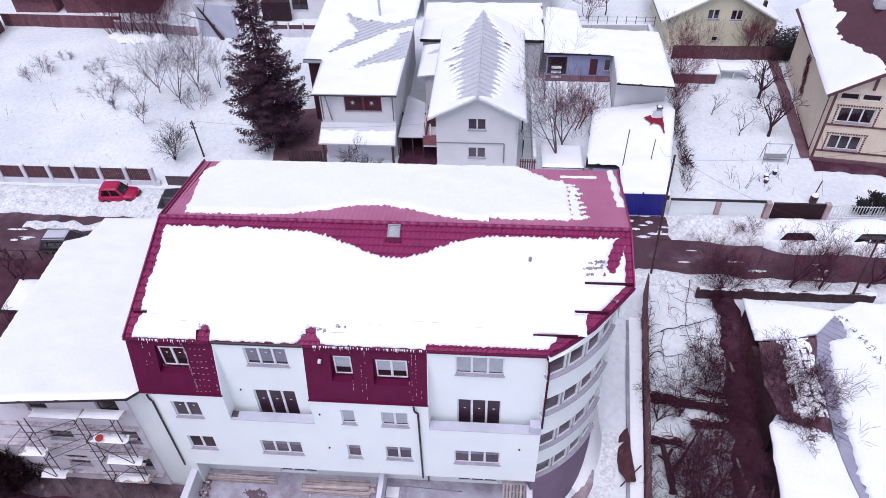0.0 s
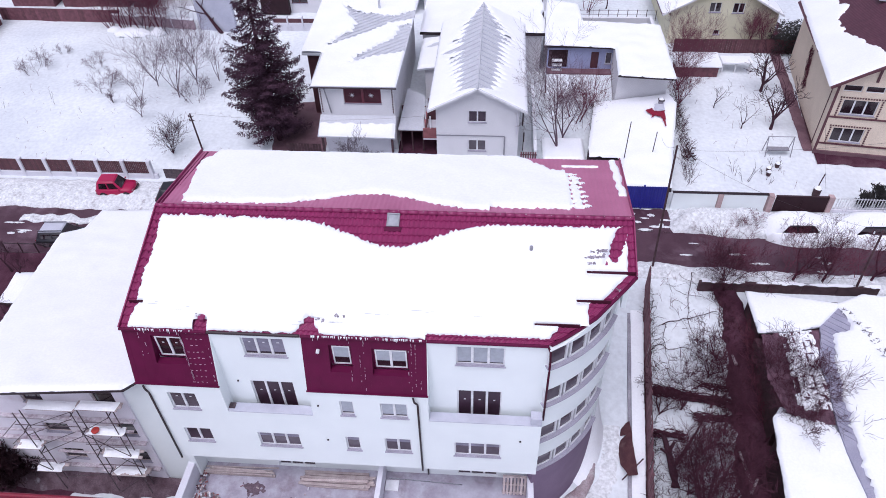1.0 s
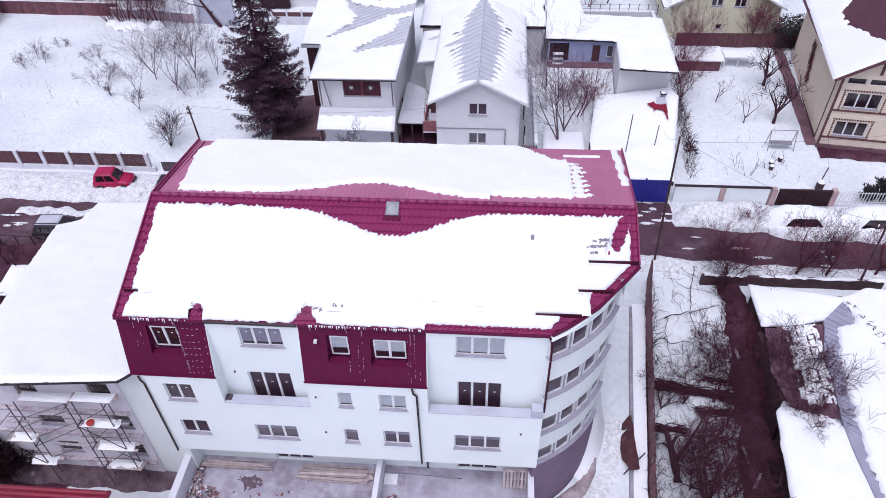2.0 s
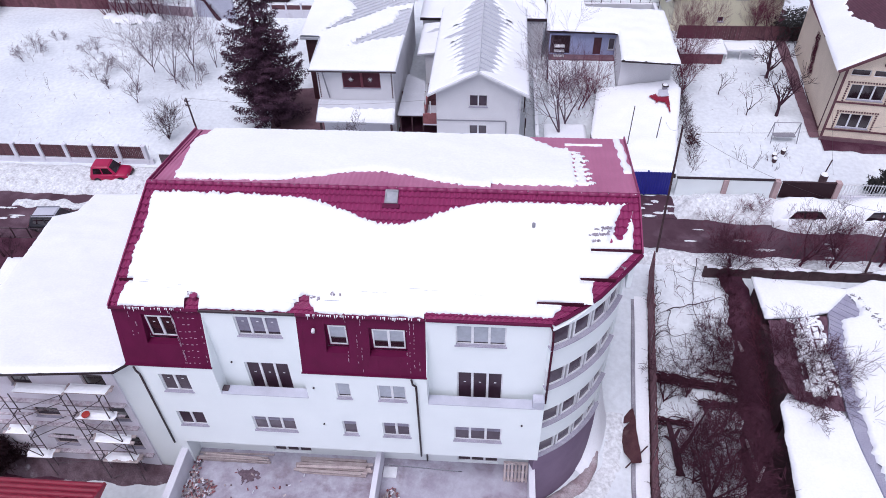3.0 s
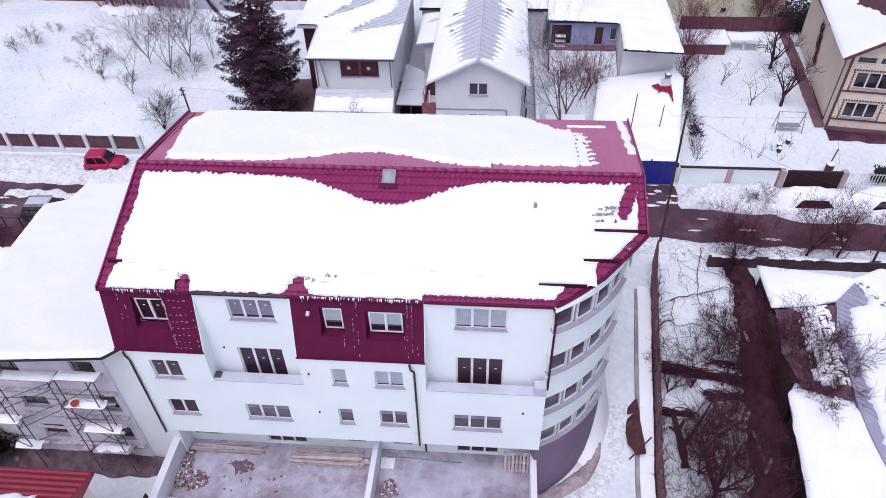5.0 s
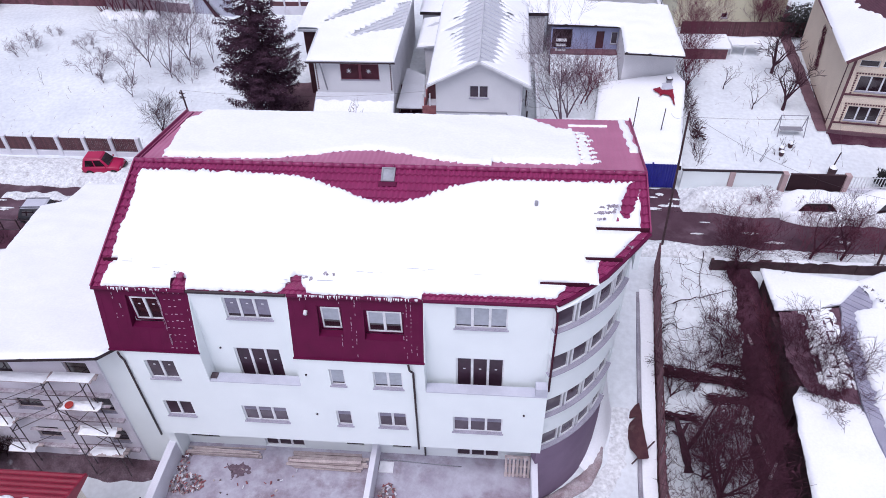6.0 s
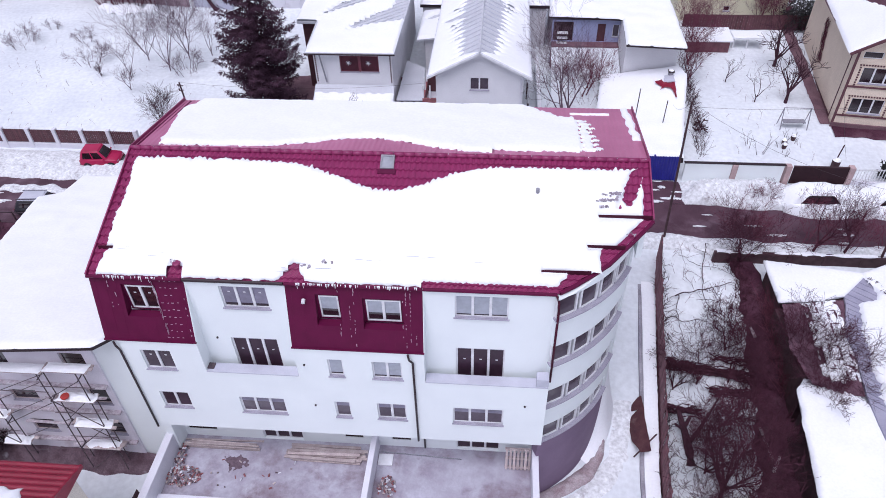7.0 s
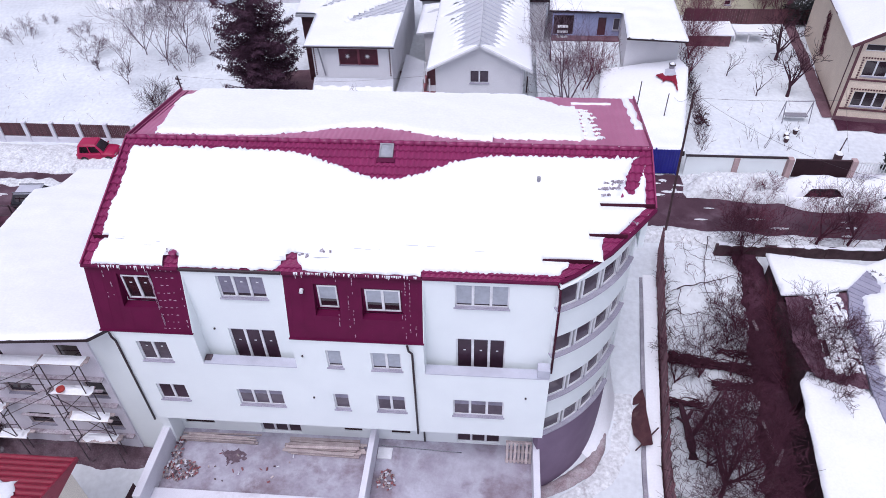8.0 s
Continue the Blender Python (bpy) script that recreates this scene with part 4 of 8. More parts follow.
def inside_poly(poly, x, y):
    """Signed distance to a polygon's edge, positive inside."""
    best, odd = 1e9, False
    for (ax, ay, *_), (bx, by, *_) in zip(poly, poly[1:] + poly[:1]):
        dx, dy = bx - ax, by - ay
        t = max(0.0, min(1.0, ((x - ax) * dx + (y - ay) * dy) / (dx * dx + dy * dy)))
        best = min(best, math.hypot(x - ax - t * dx, y - ay - t * dy))
        if (ay > y) != (by > y) and x < (bx - ax) * (y - ay) / (by - ay) + ax:
            odd = not odd
    return best if odd else -best


def nb_z(x, y):
    return 7.64 - 0.2 * y


snow_cover("roof_snow", lambda u, v, h: (u, v, nb_z(u, v) + h + 0.05), -25.6, -14.4, -0.6, 15.7, lambda u, v: inside_poly(NBR, u, v) + 0.03, 0.2, 0.16, "deep smooth snow on the neighbouring roof", soft=0.2)

tagged(part("site_dirt", sheet(lambda x, k: (x, 1.05 - (1.0 + 0.35 * wob(x, 0, 0.8, 192)) * k, lerp(k, ((0, -0.95), (0.4, -1.2), (0.75, gz(x, 0.3) + 0.12), (1, gz(x, 0) - 0.15))) + 0.12 * wob(x, k * 2, 1.1, 190) * (1 - k) + 0.05 * wob(x, k * 3, 4, 191) - 0.35 * max(0.0, (x + 17.5) / 3.0) * (1 - k)), steps(-27, -14.5, 0.15), steps(0, 1, 0.07)), DIRT_DARK, smooth=True), "dark churned earth banked against the unfinished building", "earth", kind="stuff")
# scaffolding in front of it
sc = thing("scaffolding", (-18.2, -0.1, -1.0), "leaning steel tube scaffolding with snow-covered plank decks", "scaffolding")
SX = (-3.3, -0.45, 1.3)
for x in SX:
    for y, top in ((0.45, 6.7), (0.8, 6.4)):
        part("standard", beam((x - 0.06, y, -1.0), (x + 0.08, y, top if x > -1 else top - 0.5), 0.025, sides=6), STEEL, sc)
for x in SX:
    for z in (1.1, 2.8, 4.7, 6.2):
        if x > -1 or z < 6:
            part("transom", beam((x, 0.4, z), (x, 0.85, z), 0.025, sides=6), STEEL, sc)
for x0, x1, z0, z1 in ((-0.45, 1.3, 1.2, 2.9), (1.3, -0.45, 3.0, 4.8), (-0.45, 1.3, 4.9, 6.2), (-3.3, -0.45, 0.6, 1.2), (-3.3, -0.45, 2.8, 4.6), (-0.45, 1.3, -0.6, 1.1), (-3.3, -4.6, 5.6, 4.2), (-3.3, -4.6, 1.2, 2.6), (-0.45, -3.3, 6.0, 4.4)):
    part("brace", beam((x0, 0.43, z0), (x1, 0.43, z1), 0.02, sides=6), STEEL, sc)
for x0, x1, z0, z1 in ((-0.45, 1.3, 2.9, 1.2), (1.3, -0.45, 4.8, 3.0), (-3.3, -0.45, 1.2, 2.9), (-0.45, -3.3, 4.7, 3.0), (-3.3, -0.45, 4.6, 6.1), (-4.9, -3.3, 2.9, 4.5), (-4.9, -3.3, 0.2, 1.2)):
    part("brace", beam((x0, 0.82, z0), (x1, 0.82, z1), 0.018, sides=6), STEEL, sc)
for x0, x1, z in ((-0.6, 1.7, 2.1), (-0.6, 1.6, 3.9), (-0.5, 1.9, 5.75), (-3.5, -0.3, 5.3), (-4.6, -2.9, 2.2)):
    part("guard_rail", beam((x0, 0.43, z), (x1, 0.43, z + 0.06), 0.018, sides=6), STEEL, sc)
for x0, x1, z, a in ((-0.9, 1.9, 4.62, 0.1), (-2.6, 0.3, 2.72, -0.08), (-4.8, -2.6, 4.4, 0.12), (-1.0, 1.6, 1.02, 0.05)):
    part("plank", beam((x0, 0.7, z), (x1, 0.72, z + a), 0.13, 0.04), LEDGE, sc)
rgd = random.Random(81)
for x0, x1, z in ((0.05, 1.9, 6.85), (-0.2, 1.55, 4.85), (-0.15, 1.6, 2.95), (-0.2, 1.4, 1.25), (-4.2, -2.9, 1.25), (-4.3, -3.1, 3.3), (-2.4, -0.1, 6.7)):
    for k in range(3):
        part("deck", box(x0 + rgd.uniform(-0.2, 0.1), x1 + rgd.uniform(-0.1, 0.25), 0.36 + 0.17 * k, 0.515 + 0.17 * k, z - 0.05, z + rgd.uniform(-0.01, 0.01), 0.006), WOOD_RAW, sc)
    b = sheet(lambda u, v, x0=x0, x1=x1, z=z: (u + 0.1 * wob(v, z, 4, 1), v, z + 0.008 + (lambda d: (0.15 if z < 6 else 0.07) * math.sqrt(max(0.0, min(d, 0.12)) / 0.12))(min(u - x0, x1 - u, v - 0.36, 0.86 - v) - 0.09 * (1 + 1.5 * wob(u, v, 3, z)) * (1 if z < 6 else 0.6)) * (1 + 0.5 * wob(u, v, 3, z))), steps(x0, x1, 0.07), steps(0.36, 0.86, 0.05))
    part("deck_snow", b, SNOW, sc, "ragged snow lying on the deck", smooth=True)
part("bucket_lid", beam((0.25, 0.5, 4.98), (0.25, 0.5, 5.06), 0.17, 0.18, sides=12), RED_CAP, sc, "round red plastic lid")

# red-roofed outbuilding nearest the camera's foot
ob = thing("outbuilding", (-18.5, -6.5, -1.7), "cream outbuilding with a bright red ribbed metal roof", "building")
part("wall", box(-4.0, 3.42, -2.6, 2.7, -0.2, 6.35), CREAM_PALE, ob)
b = bmesh.new()
vs = [b.verts.new((x, y, z)) for x in (3.2, 3.42) for y, z in ((-2.6, 6.352), (2.7, 6.352), (2.7, 6.86), (0.0, 7.78), (-2.6, 6.9))]
b.faces.new(vs[:5][::-1]), b.faces.new(vs[5:])
for i in range(5):
    b.faces.new((vs[i], vs[(i + 1) % 5], vs[5 + (i + 1) % 5], vs[5 + i]))
part("gable", b, CREAM_PALE, ob)
b = sheet(lambda u, v: (u, v, 7.9 - abs(v) * 0.35 + 0.03 * math.cos(v * 2 * math.pi / 0.28)), steps(-4.4, 3.55, 1.0), steps(-3.2, 3.15, 0.035))
part("roof", b, RED_BRIGHT, ob, "bright red ribbed metal roof")
part("verge", slab([(3.5, -3.2, 6.82), (3.58, -3.2, 6.82), (3.58, 0, 7.95), (3.58, 3.15, 6.84), (3.5, 3.15, 6.84), (3.5, 0, 7.95)], 0.16), RED_BRIGHT, ob)
snow_cover("roof_snow", lambda u, v, h: (u, v, 6.2 - abs(v + 6.5) * 0.35 + h + 0.03), -22.8, -15.4, -6.4, -4.3, lambda u, v: min(-16.2 - u - 0.5 * (v + 4.9) + 0.5 * wob(u, v, 1.5, 31), -4.75 - v + 0.25 * wob(u, v, 2.2, 32)), 0.1, 0.07, "ragged patch of snow on the red outbuilding roof")
cp = thing("gate_canopy", (-14.75, -2.1, gz(-14.75, -2.1)), "small dark red sheet-metal canopy over the yard gate", "canopy")
part("post", box(0.2, 0.28, -0.2, -0.12, -0.2, 2.42), WOOD_DARK, cp)
part("post", box(0.2, 0.28, -1.3, -1.22, -0.2, 2.42), WOOD_DARK, cp)
part("roof", slab([(-0.42, -1.5, 2.3), (0.36, -1.5, 2.5), (0.36, -0.1, 2.5), (-0.3, 0.42, 2.3)], 0.07), MAROON, cp)
part("fascia", slab([(0.3, -1.5, 2.2), (0.36, -1.5, 2.2), (0.36, -0.1, 2.2), (0.3, -0.1, 2.2)], 0.26), RED_SHEET, cp)

# ---- house with the wide snow roof (h1)
h1 = thing("house", (-12.7, 27.2, 1.55), "pale grey two-storey house with snowy metal roof and brown windows", "house")
house_walls(h1, 5.45, 13.5, 5.7, GREYWALL, front_holes=[(1.8, 4.52, 4.12, 5.34)])
for x0, x1 in ((1.81, 3.13), (3.2, 4.51)):
    w = window(h1, x0, x1, 4.13, 5.33, 0, 1, GLASS_RED, BROWN_FRAME)
    b = bmesh.new()
    spikes = [b.verts.new(((x0 + x1) / 2 - 0.08 + r * math.cos(a), 0.095, 4.76 + r * math.sin(a))) for r, a in (((0.22, 0.06)[k % 2], k * math.pi / 8) for k in range(16))]
    back = [b.verts.new((v.co.x, 0.1, v.co.z)) for v in spikes]
    b.faces.new(spikes), b.faces.new(back[::-1])
    for i in range(16):
        b.faces.new((spikes[i], back[i], back[(i + 1) % 16], spikes[(i + 1) % 16]))
    part("star", b, PVC, w, "white star decoration")
part("band", box(3.131, 3.199, 0.06, 0.2, 4.12, 5.34), BROWN_FRAME, h1)
for x in (0.12, 5.33):
    b = bmesh.new()
    for z in steps(3.4, 5.6, 0.14):
        box(x - 0.04, x + 0.04, -0.04, -0.002, z, z + 0.08, bm=b)
    part("quoin", b, BROWN_PANEL, h1)
part("roof", slab([(-0.43, -0.45, 5.75), (5.72, -0.45, 5.75), (6.1, 14.2, 6.7), (-2.2, 14.9, 6.7), (-2.0, 4.0, 6.0), (-0.55, 4.0, 6.0)], 0.16), METAL_GREY, h1, "grey standing-seam metal roof")
part("gutter", beam((-0.45, -0.5, 5.65), (5.75, -0.5, 5.65), 0.05, sides=8), DARK_PIPE, h1)
part("downpipe", beam((0.55, -0.45, 5.6), (0.75, -0.1, 3.4), 0.05, sides=8), PVC_GREY, h1)
part("wall", box(-1.7, -0.02, 4.4, 13.0, -0.6, 5.8), BROWN_PANEL, h1, "dark brown side wing")
part("porch_roof", slab([(-0.15, -1.55, 2.3), (5.55, -1.55, 2.25), (5.5, -0.02, 3.2), (-0.1, -0.02, 3.2)], 0.1), METAL_GREY, h1)
part("porch_post", box(0.05, 0.2, -1.35, -1.2, -0.3, 2.2), WOOD_DARK, h1)
part("porch_post", box(5.2, 5.35, -1.35, -1.2, -0.3, 2.2), WOOD_DARK, h1)
part("porch_wall", box(0.2, 5.2, -0.4, -0.25, -0.5, 2.2), CONC_LIGHT, h1)
part("vent_pipe", beam((3.0, 11.0, 6.3), (3.0, 11.0, 8.4), 0.1, sides=8), METAL_GREY, h1)


def h1_place(u, v, h):
    return (-12.7 + u, 27.2 + v, 1.55 + 5.75 + (v + 0.45) * 0.0645 + 0.012 + h)


SLIDE_1 = [(0.0, 11.7), (1.5, 10.5), (4.4, 9.9), (6.3, 11.0), (6.3, 9.6), (5.2, 9.1), (4.1, 8.7), (2.1, 6.8), (0.5, 5.7), (-0.3, 4.9), (0.4, 6.4), (1.3, 7.4), (1.5, 8.6), (0.7, 10.0)]
SLIDE_2 = [(5.7, 8.7), (6.3, 6.9), (5.9, 4.4), (4.7, 4.0), (3.1, 3.5), (1.9, 2.7), (2.4, 3.9), (3.7, 5.2), (4.8, 6.5), (5.0, 8.2)]


def h1_inside(u, v):
    """Snow with two bare slides running down from the far side."""
    d = min(u + 0.4 if v < 4.0 else u + 2.1, 5.72 + 0.027 * v - u, v + 0.45, 14.3 - v)
    along_ = (u * 0.77 + v * 0.64) * 2 * math.pi / 0.5
    jag = 0.14 * wob(u, v, 1.7, 41) + 0.1 * math.sin(along_ + 3 * wob(u, v, 0.5, 42))
    return min(d, -inside_poly(SLIDE_1, u, v) + jag, -inside_poly(SLIDE_2, u, v) + jag)


snow_cover("roof_snow", h1_place, -2.1, 6.2, -0.5, 14.4, h1_inside, 0.14, 0.11, "melting snow on the flat house roof", soft=0.15)
snow_cover("porch_snow", lambda u, v, h: (-12.7 + u, 27.2 + v, 1.55 + 2.28 + (v + 1.55) * 0.6 + 0.01 + h), -0.1, 5.5, -1.55, -0.6, lambda u, v: min(u + 0.1, 5.5 - u, v + 1.55, -0.6 - v + 0.1 * wob(u, v, 2, 44)), 0.12, 0.1, "snow on the porch roof")
# raised seams, slanting across the bare slides
for k in range(26):
    across, run = -3.6 + 0.42 * k, []
    for q in range(60):
        u, v = 0.77 * (0.2 * q - 1.5) - 0.64 * across, 0.64 * (0.2 * q - 1.5) + 0.77 * across + 3.0
        if max(inside_poly(SLIDE_1, u, v), inside_poly(SLIDE_2, u, v)) > 0.02 and u < 5.9:
            run.append((u, v))
        else:
            if len(run) > 2:
                (ua, va), (ub, vb) = run[0], run[-1]
                part("roof_seam", beam((ua, va, 5.77 + (va + 0.45) * 0.0645), (ub, vb, 5.77 + (vb + 0.45) * 0.0645), 0.03, 0.04), METAL_GREY, h1)
            run = []

# ---- house with the bare ridge (h2)
h2 = thing("house", (-4.05, 25.0, 1.6), "light grey gabled house with half-melted snow on its metal roof", "house")
hw = [(2.25, 3.5, 4.05, 4.95), (2.25, 3.5, 1.7, 2.6)]
house_walls(h2, 5.75, 13.3, 5.0, GREYWALL, front_holes=hw)
for q in hw:
    window(h2, *q, 0, 2, GLASS, PVC)
b = bmesh.new()
vs = [b.verts.new((x, y, z)) for y in (0.0, 0.25) for x, z in ((0, 5.002), (5.75, 5.002), (2.87, 6.77))]
b.faces.new(vs[:3]), b.faces.new(vs[3:][::-1])
for i in range(3):
    j = (i + 1) % 3
    b.faces.new((vs[i], vs[j], vs[3 + j], vs[3 + i]))
part("gable", b, GREYWALL, h2)
for side, x in ((-1, -0.55), (1, 6.3)):
    b = slab([(2.87, -0.4, 6.87), (x, -0.4, 5.13), (x, 13.6, 5.13), (2.87, 13.6, 6.87)], 0.14)
    part("roof_slope", b, METAL_GREY, h2, "grey standing-seam metal roof")
    b = bmesh.new()
    for k in range(20):
        y = -0.35 + 0.7 * k
        beam((2.87, y, 6.89), (x, y, 5.15), 0.022, 0.05, bm=b)
    part("roof_seam", b, CAP, h2)
    part("barge", beam((2.87, -0.42, 6.81), (x, -0.42, 5.07), 0.05, 0.14), PVC, h2)
part("ridge_cap", beam((2.87, -0.4, 6.9), (2.87, 13.6, 6.9), 0.06, sides=8), METAL_GREY, h2)
part("string_course", box(-0.02, 4.8, -0.04, -0.002, 2.95, 3.02), PVC_GREY, h2)
part("downpipe", beam((5.6, -0.06, 4.9), (5.6, -0.06, 3.2), 0.05, sides=6), CONC_LIGHT, h2)
part("downpipe", beam((4.8, -0.06, 2.95), (4.8, -0.06, 1.4), 0.05, sides=6), PVC_GREY, h2)


rgs = random.Random(66)
FINGER = [[rgs.uniform(0.0, 1.0) for _ in range(40)] for _ in range(2)]


def h2_inside(u, v):
    """Bare fingers run down along the seams from the ridge."""
    d = min(v + 0.38, 13.6 - v, 3.4 - abs(u))
    k = (v + 0.38) / 0.7
    f = FINGER[int(u > 0)][max(0, min(39, int(k)))]
    env = lerp(v, ((-0.4, 0.0), (0.0, 0.3), (0.3, 1.25), (3.0, 1.3), (5.0, 1.35), (8, 1.55), (10, 1.45), (12, 0.7), (13.3, 0.2), (13.6, 0.1)) if u < 0 else ((-0.4, 0.0), (0.0, 0.3), (0.3, 1.0), (4.0, 1.25), (7.0, 1.55), (10, 1.35), (12, 0.7), (13.3, 0.2), (13.6, 0.1)))
    tip = 1 - abs(((k + 0.25 * abs(u)) % 1.0) - 0.5) * 2
    reach = env * (0.8 + (0.3 + 0.8 * f) * tip)
    d = min(d, (abs(u) - reach) * 0.4 + 0.03 * wob(u, v, 4, 47))
    if u < 0 and 6.2 < v < 8.2:
        d = min(d, 0.5 * abs(v - 7.1 + 0.3 * (u + 1.5)) - 0.16 + 0.2 * wob(u, v, 1.6, 48) + 0.3 * max(0, abs(u) - 2.4))
    return d


snow_cover("roof_snow", lambda u, v, h: (-4.05 + 2.87 + u, 25.0 + v, 1.6 + 6.89 - abs(u) * 0.507 + h), -3.42, 3.42, -0.4, 13.6, h2_inside, 0.13, 0.11, "snow sliding off both sides of the gabled roof", soft=0.12)
sg_ = thing("side_fence", (1.95, 25.3, 1.75), "dark picket fence closing the passage beside the grey house", "fence")
for k in range(7):
    part("picket", box(k * 0.17, k * 0.17 + 0.1, -0.02, 0.02, -0.2, 1.35), WOOD_FENCE, sg_)
for z in (0.25, 1.05):
    part("rail", box(-0.02, 1.2, 0.021, 0.06, z, z + 0.08), WOOD_DARK, sg_)
lw = thing("garden_wall", (3.0, 25.4, 1.7), "narrow white garden wall capped with snow", "wall")
part("wall", box(-0.1, 0.1, 0, 9.5, -0.3, 1.5, 0.01), PLASTER, lw)
part("coping", box(-0.13, 0.13, -0.02, 9.52, 1.502, 1.6, 0.03), SNOW, lw)
for k, y in enumerate((0.6, 1.9, 3.3, 5.0, 6.8)):
    part("post", box(-0.85, -0.75, y, y + 0.1, -0.3, 1.7), WOOD_DARK if k % 2 else PVC, lw)
an = thing("annex", (-5.6, 30.6, 1.9), "low side annex with a snowy roof between two houses", "annex")
part("wall", box(0, 1.5, 2.5, 7.4, -0.3, 3.55), GREYWALL, an)
part("roof", slab([(-0.6, 2.2, 3.65), (1.9, 2.2, 3.95), (1.9, 7.5, 3.95), (-0.6, 7.5, 3.65)], 0.14), METAL_GREY, an)
snow_cover("roof_snow", lambda u, v, h: (u, v, 5.57 + 0.12 * (u + 6.2) + h), -6.2, -3.7, 32.8, 38.1, lambda u, v: min(u + 6.2, -3.7 - u, v - 32.8, 38.1 - v, 0.9 * abs(v - 36.9 - 0.4 * (u + 4.6)) - 0.32 + 0.2 * wob(u, v, 1.6, 199) + 0.5 * max(0.0, -5.3 - u)), 0.2, 0.12, "deep snow on the annex roof")
rh = thing("house", (-6.3, 38.6, 2.3), "low grey house with a wide snowy roof behind the gabled house", "house")
house_walls(rh, 10.0, 7.0, 3.5, GREYWALL)
part("roof", slab([(-0.2, -0.15, 3.6), (10.3, -0.15, 3.6), (10.3, 7.1, 3.75), (-0.2, 7.1, 3.75)], 0.14), DARK_PIPE, rh)
snow_cover("roof_snow", lambda u, v, h: (u, v, 5.9 + 0.02 * (v - 38.5) + h), -6.5, 4.0, 38.45, 45.7, lambda u, v: min(u + 6.5, 4.0 - u - 0.5 * max(0.0, wob(u, v, 0.7, 198)), v - 38.45, 45.7 - v) + 0.05, 0.22, 0.14, "deep snow on the low rear roof", soft=0.15)
pc = thing("passage_roof", (-7.0, 26.9, 1.6), "pale frosted sheet roof over the passage between the houses", "roof")
part("roof", slab([(-0.07, -0.06, 2.2), (1.83, -0.07, 2.2), (1.5, 4.7, 2.3), (0.0, 5.9, 2.3)], 0.08), METAL_GREY, pc)
for x in (0.1, 0.95, 1.75):
    part("post", box(x - 0.05, x + 0.05, 0.02, 0.12, -0.3, 2.1), WOOD_DARK, pc)
part("beam", box(-0.1, 2.9, -0.02, 0.06, 2.02, 2.11), WOOD_DARK, pc)
part("back_wall", box(-0.2, 2.9, 3.4, 3.55, -0.3, 2.1), BROWN_PANEL, pc)
bc = thing("brick_balcony", (-5.2, 26.65, 1.6), "reddish brick balcony with white posts on the house side", "balcony")
part("parapet", box(0.0, 0.98, 0.0, 0.14, 1.6, 2.45, 0.015), BRICK_PALE, bc)
part("parapet", box(0.0, 0.14, 0.142, 2.6, 1.6, 2.45, 0.015), BRICK_PALE, bc)
part("floor", box(0.0, 1.1, 0.0, 2.7, 1.48, 1.59), CONC_LIGHT, bc)
for x, y in ((0.07, 0.07), (0.55, 0.07), (0.07, 1.3), (0.07, 2.5)):
    part("post", box(x - 0.05, x + 0.05, y - 0.05, y + 0.05, 2.452, 3.4), PVC, bc)
part("back_wall", box(0.2, 1.1, 2.6, 2.7, 1.6, 3.4), BROWN_PANEL, bc)

# ---- L-shaped outhouse with deep snow, blue wall
lh = thing("outhouse", (4.0, 35.4, 2.2), "long low outhouse with pale blue walls under thick snow", "outhouse")
part("wall", wall_xz(0.1, 5.6, -0.3, 3.7, 0.6, 0.85, [(3.6, 4.22, 1.96, 3.4), (4.75, 5.28, 2.35, 3.35), (0.2, 1.75, 1.96, 3.55)]), BLUE_WALL, lh, "pale blue painted wall")
window(lh, 4.75, 5.28, 2.35, 3.35, 0.6, 1, GLASS, PVC)
part("door", box(3.61, 4.21, 0.66, 0.72, 1.97, 3.39), BROWN_PANEL, lh)
# dark sheet behind the hole paints the store's shaded inside
part("opening", box(0.21, 1.74, 0.8, 0.84, 1.97, 3.54), MAROON, lh, "dark panel painting the shade inside the open store")
part("veranda", box(0.1, 5.28, -0.25, 0.59, -0.5, 1.95, 0.03), PATH_BROWN, lh, "raised brown veranda before the wall")
for k in range(3):
    part("shelf", box(0.5, 1.3, 0.1, 0.5, 1.96 + 0.4 * k, 2.02 + 0.4 * k), PVC, lh, "pale shelf with snow on it")
part("wall", box(0.1, 9.2, 6.4, 6.65, -0.3, 3.7), GREYWALL, lh)
part("wall", box(5.3, 9.1, -3.2, -2.95, -0.4, 3.9), GREYWALL, lh)
part("wall", box(5.3, 5.55, -2.948, 0.59, -0.4, 3.9), GREYWALL, lh)
part("wall", box(8.85, 9.1, -2.948, 6.3, -0.4, 3.9), GREYWALL, lh)
tagged(part("yard_bank", sheet(lambda u, v: (4.05 + u, 35.2 - v, ground_at(4 + u, 35.2 - v) * min(1.0, v / 5.2) + 4.1 * (1 - min(1.0, v / 5.2)) - 0.05 + 0.1 * wob(u, v, 1.2, 160)), steps(0, 5.2, 0.25), steps(0, 5.3, 0.25)), SNOW_FIELD, smooth=True), "snowy bank sloping down from the outhouse veranda", "snow bank", kind="stuff")
LHR = [(3.8, 35.8), (9.3, 35.4), (9.05, 30.9), (13.2, 30.5), (13.45, 39.4), (7.2, 40.0), (7.0, 43.4), (4.3, 44.4)]
part("roof", slab([(x - 4.0, y - 35.4, 6.25 - 2.2) for x, y in LHR], 0.14), DARK_PIPE, lh)
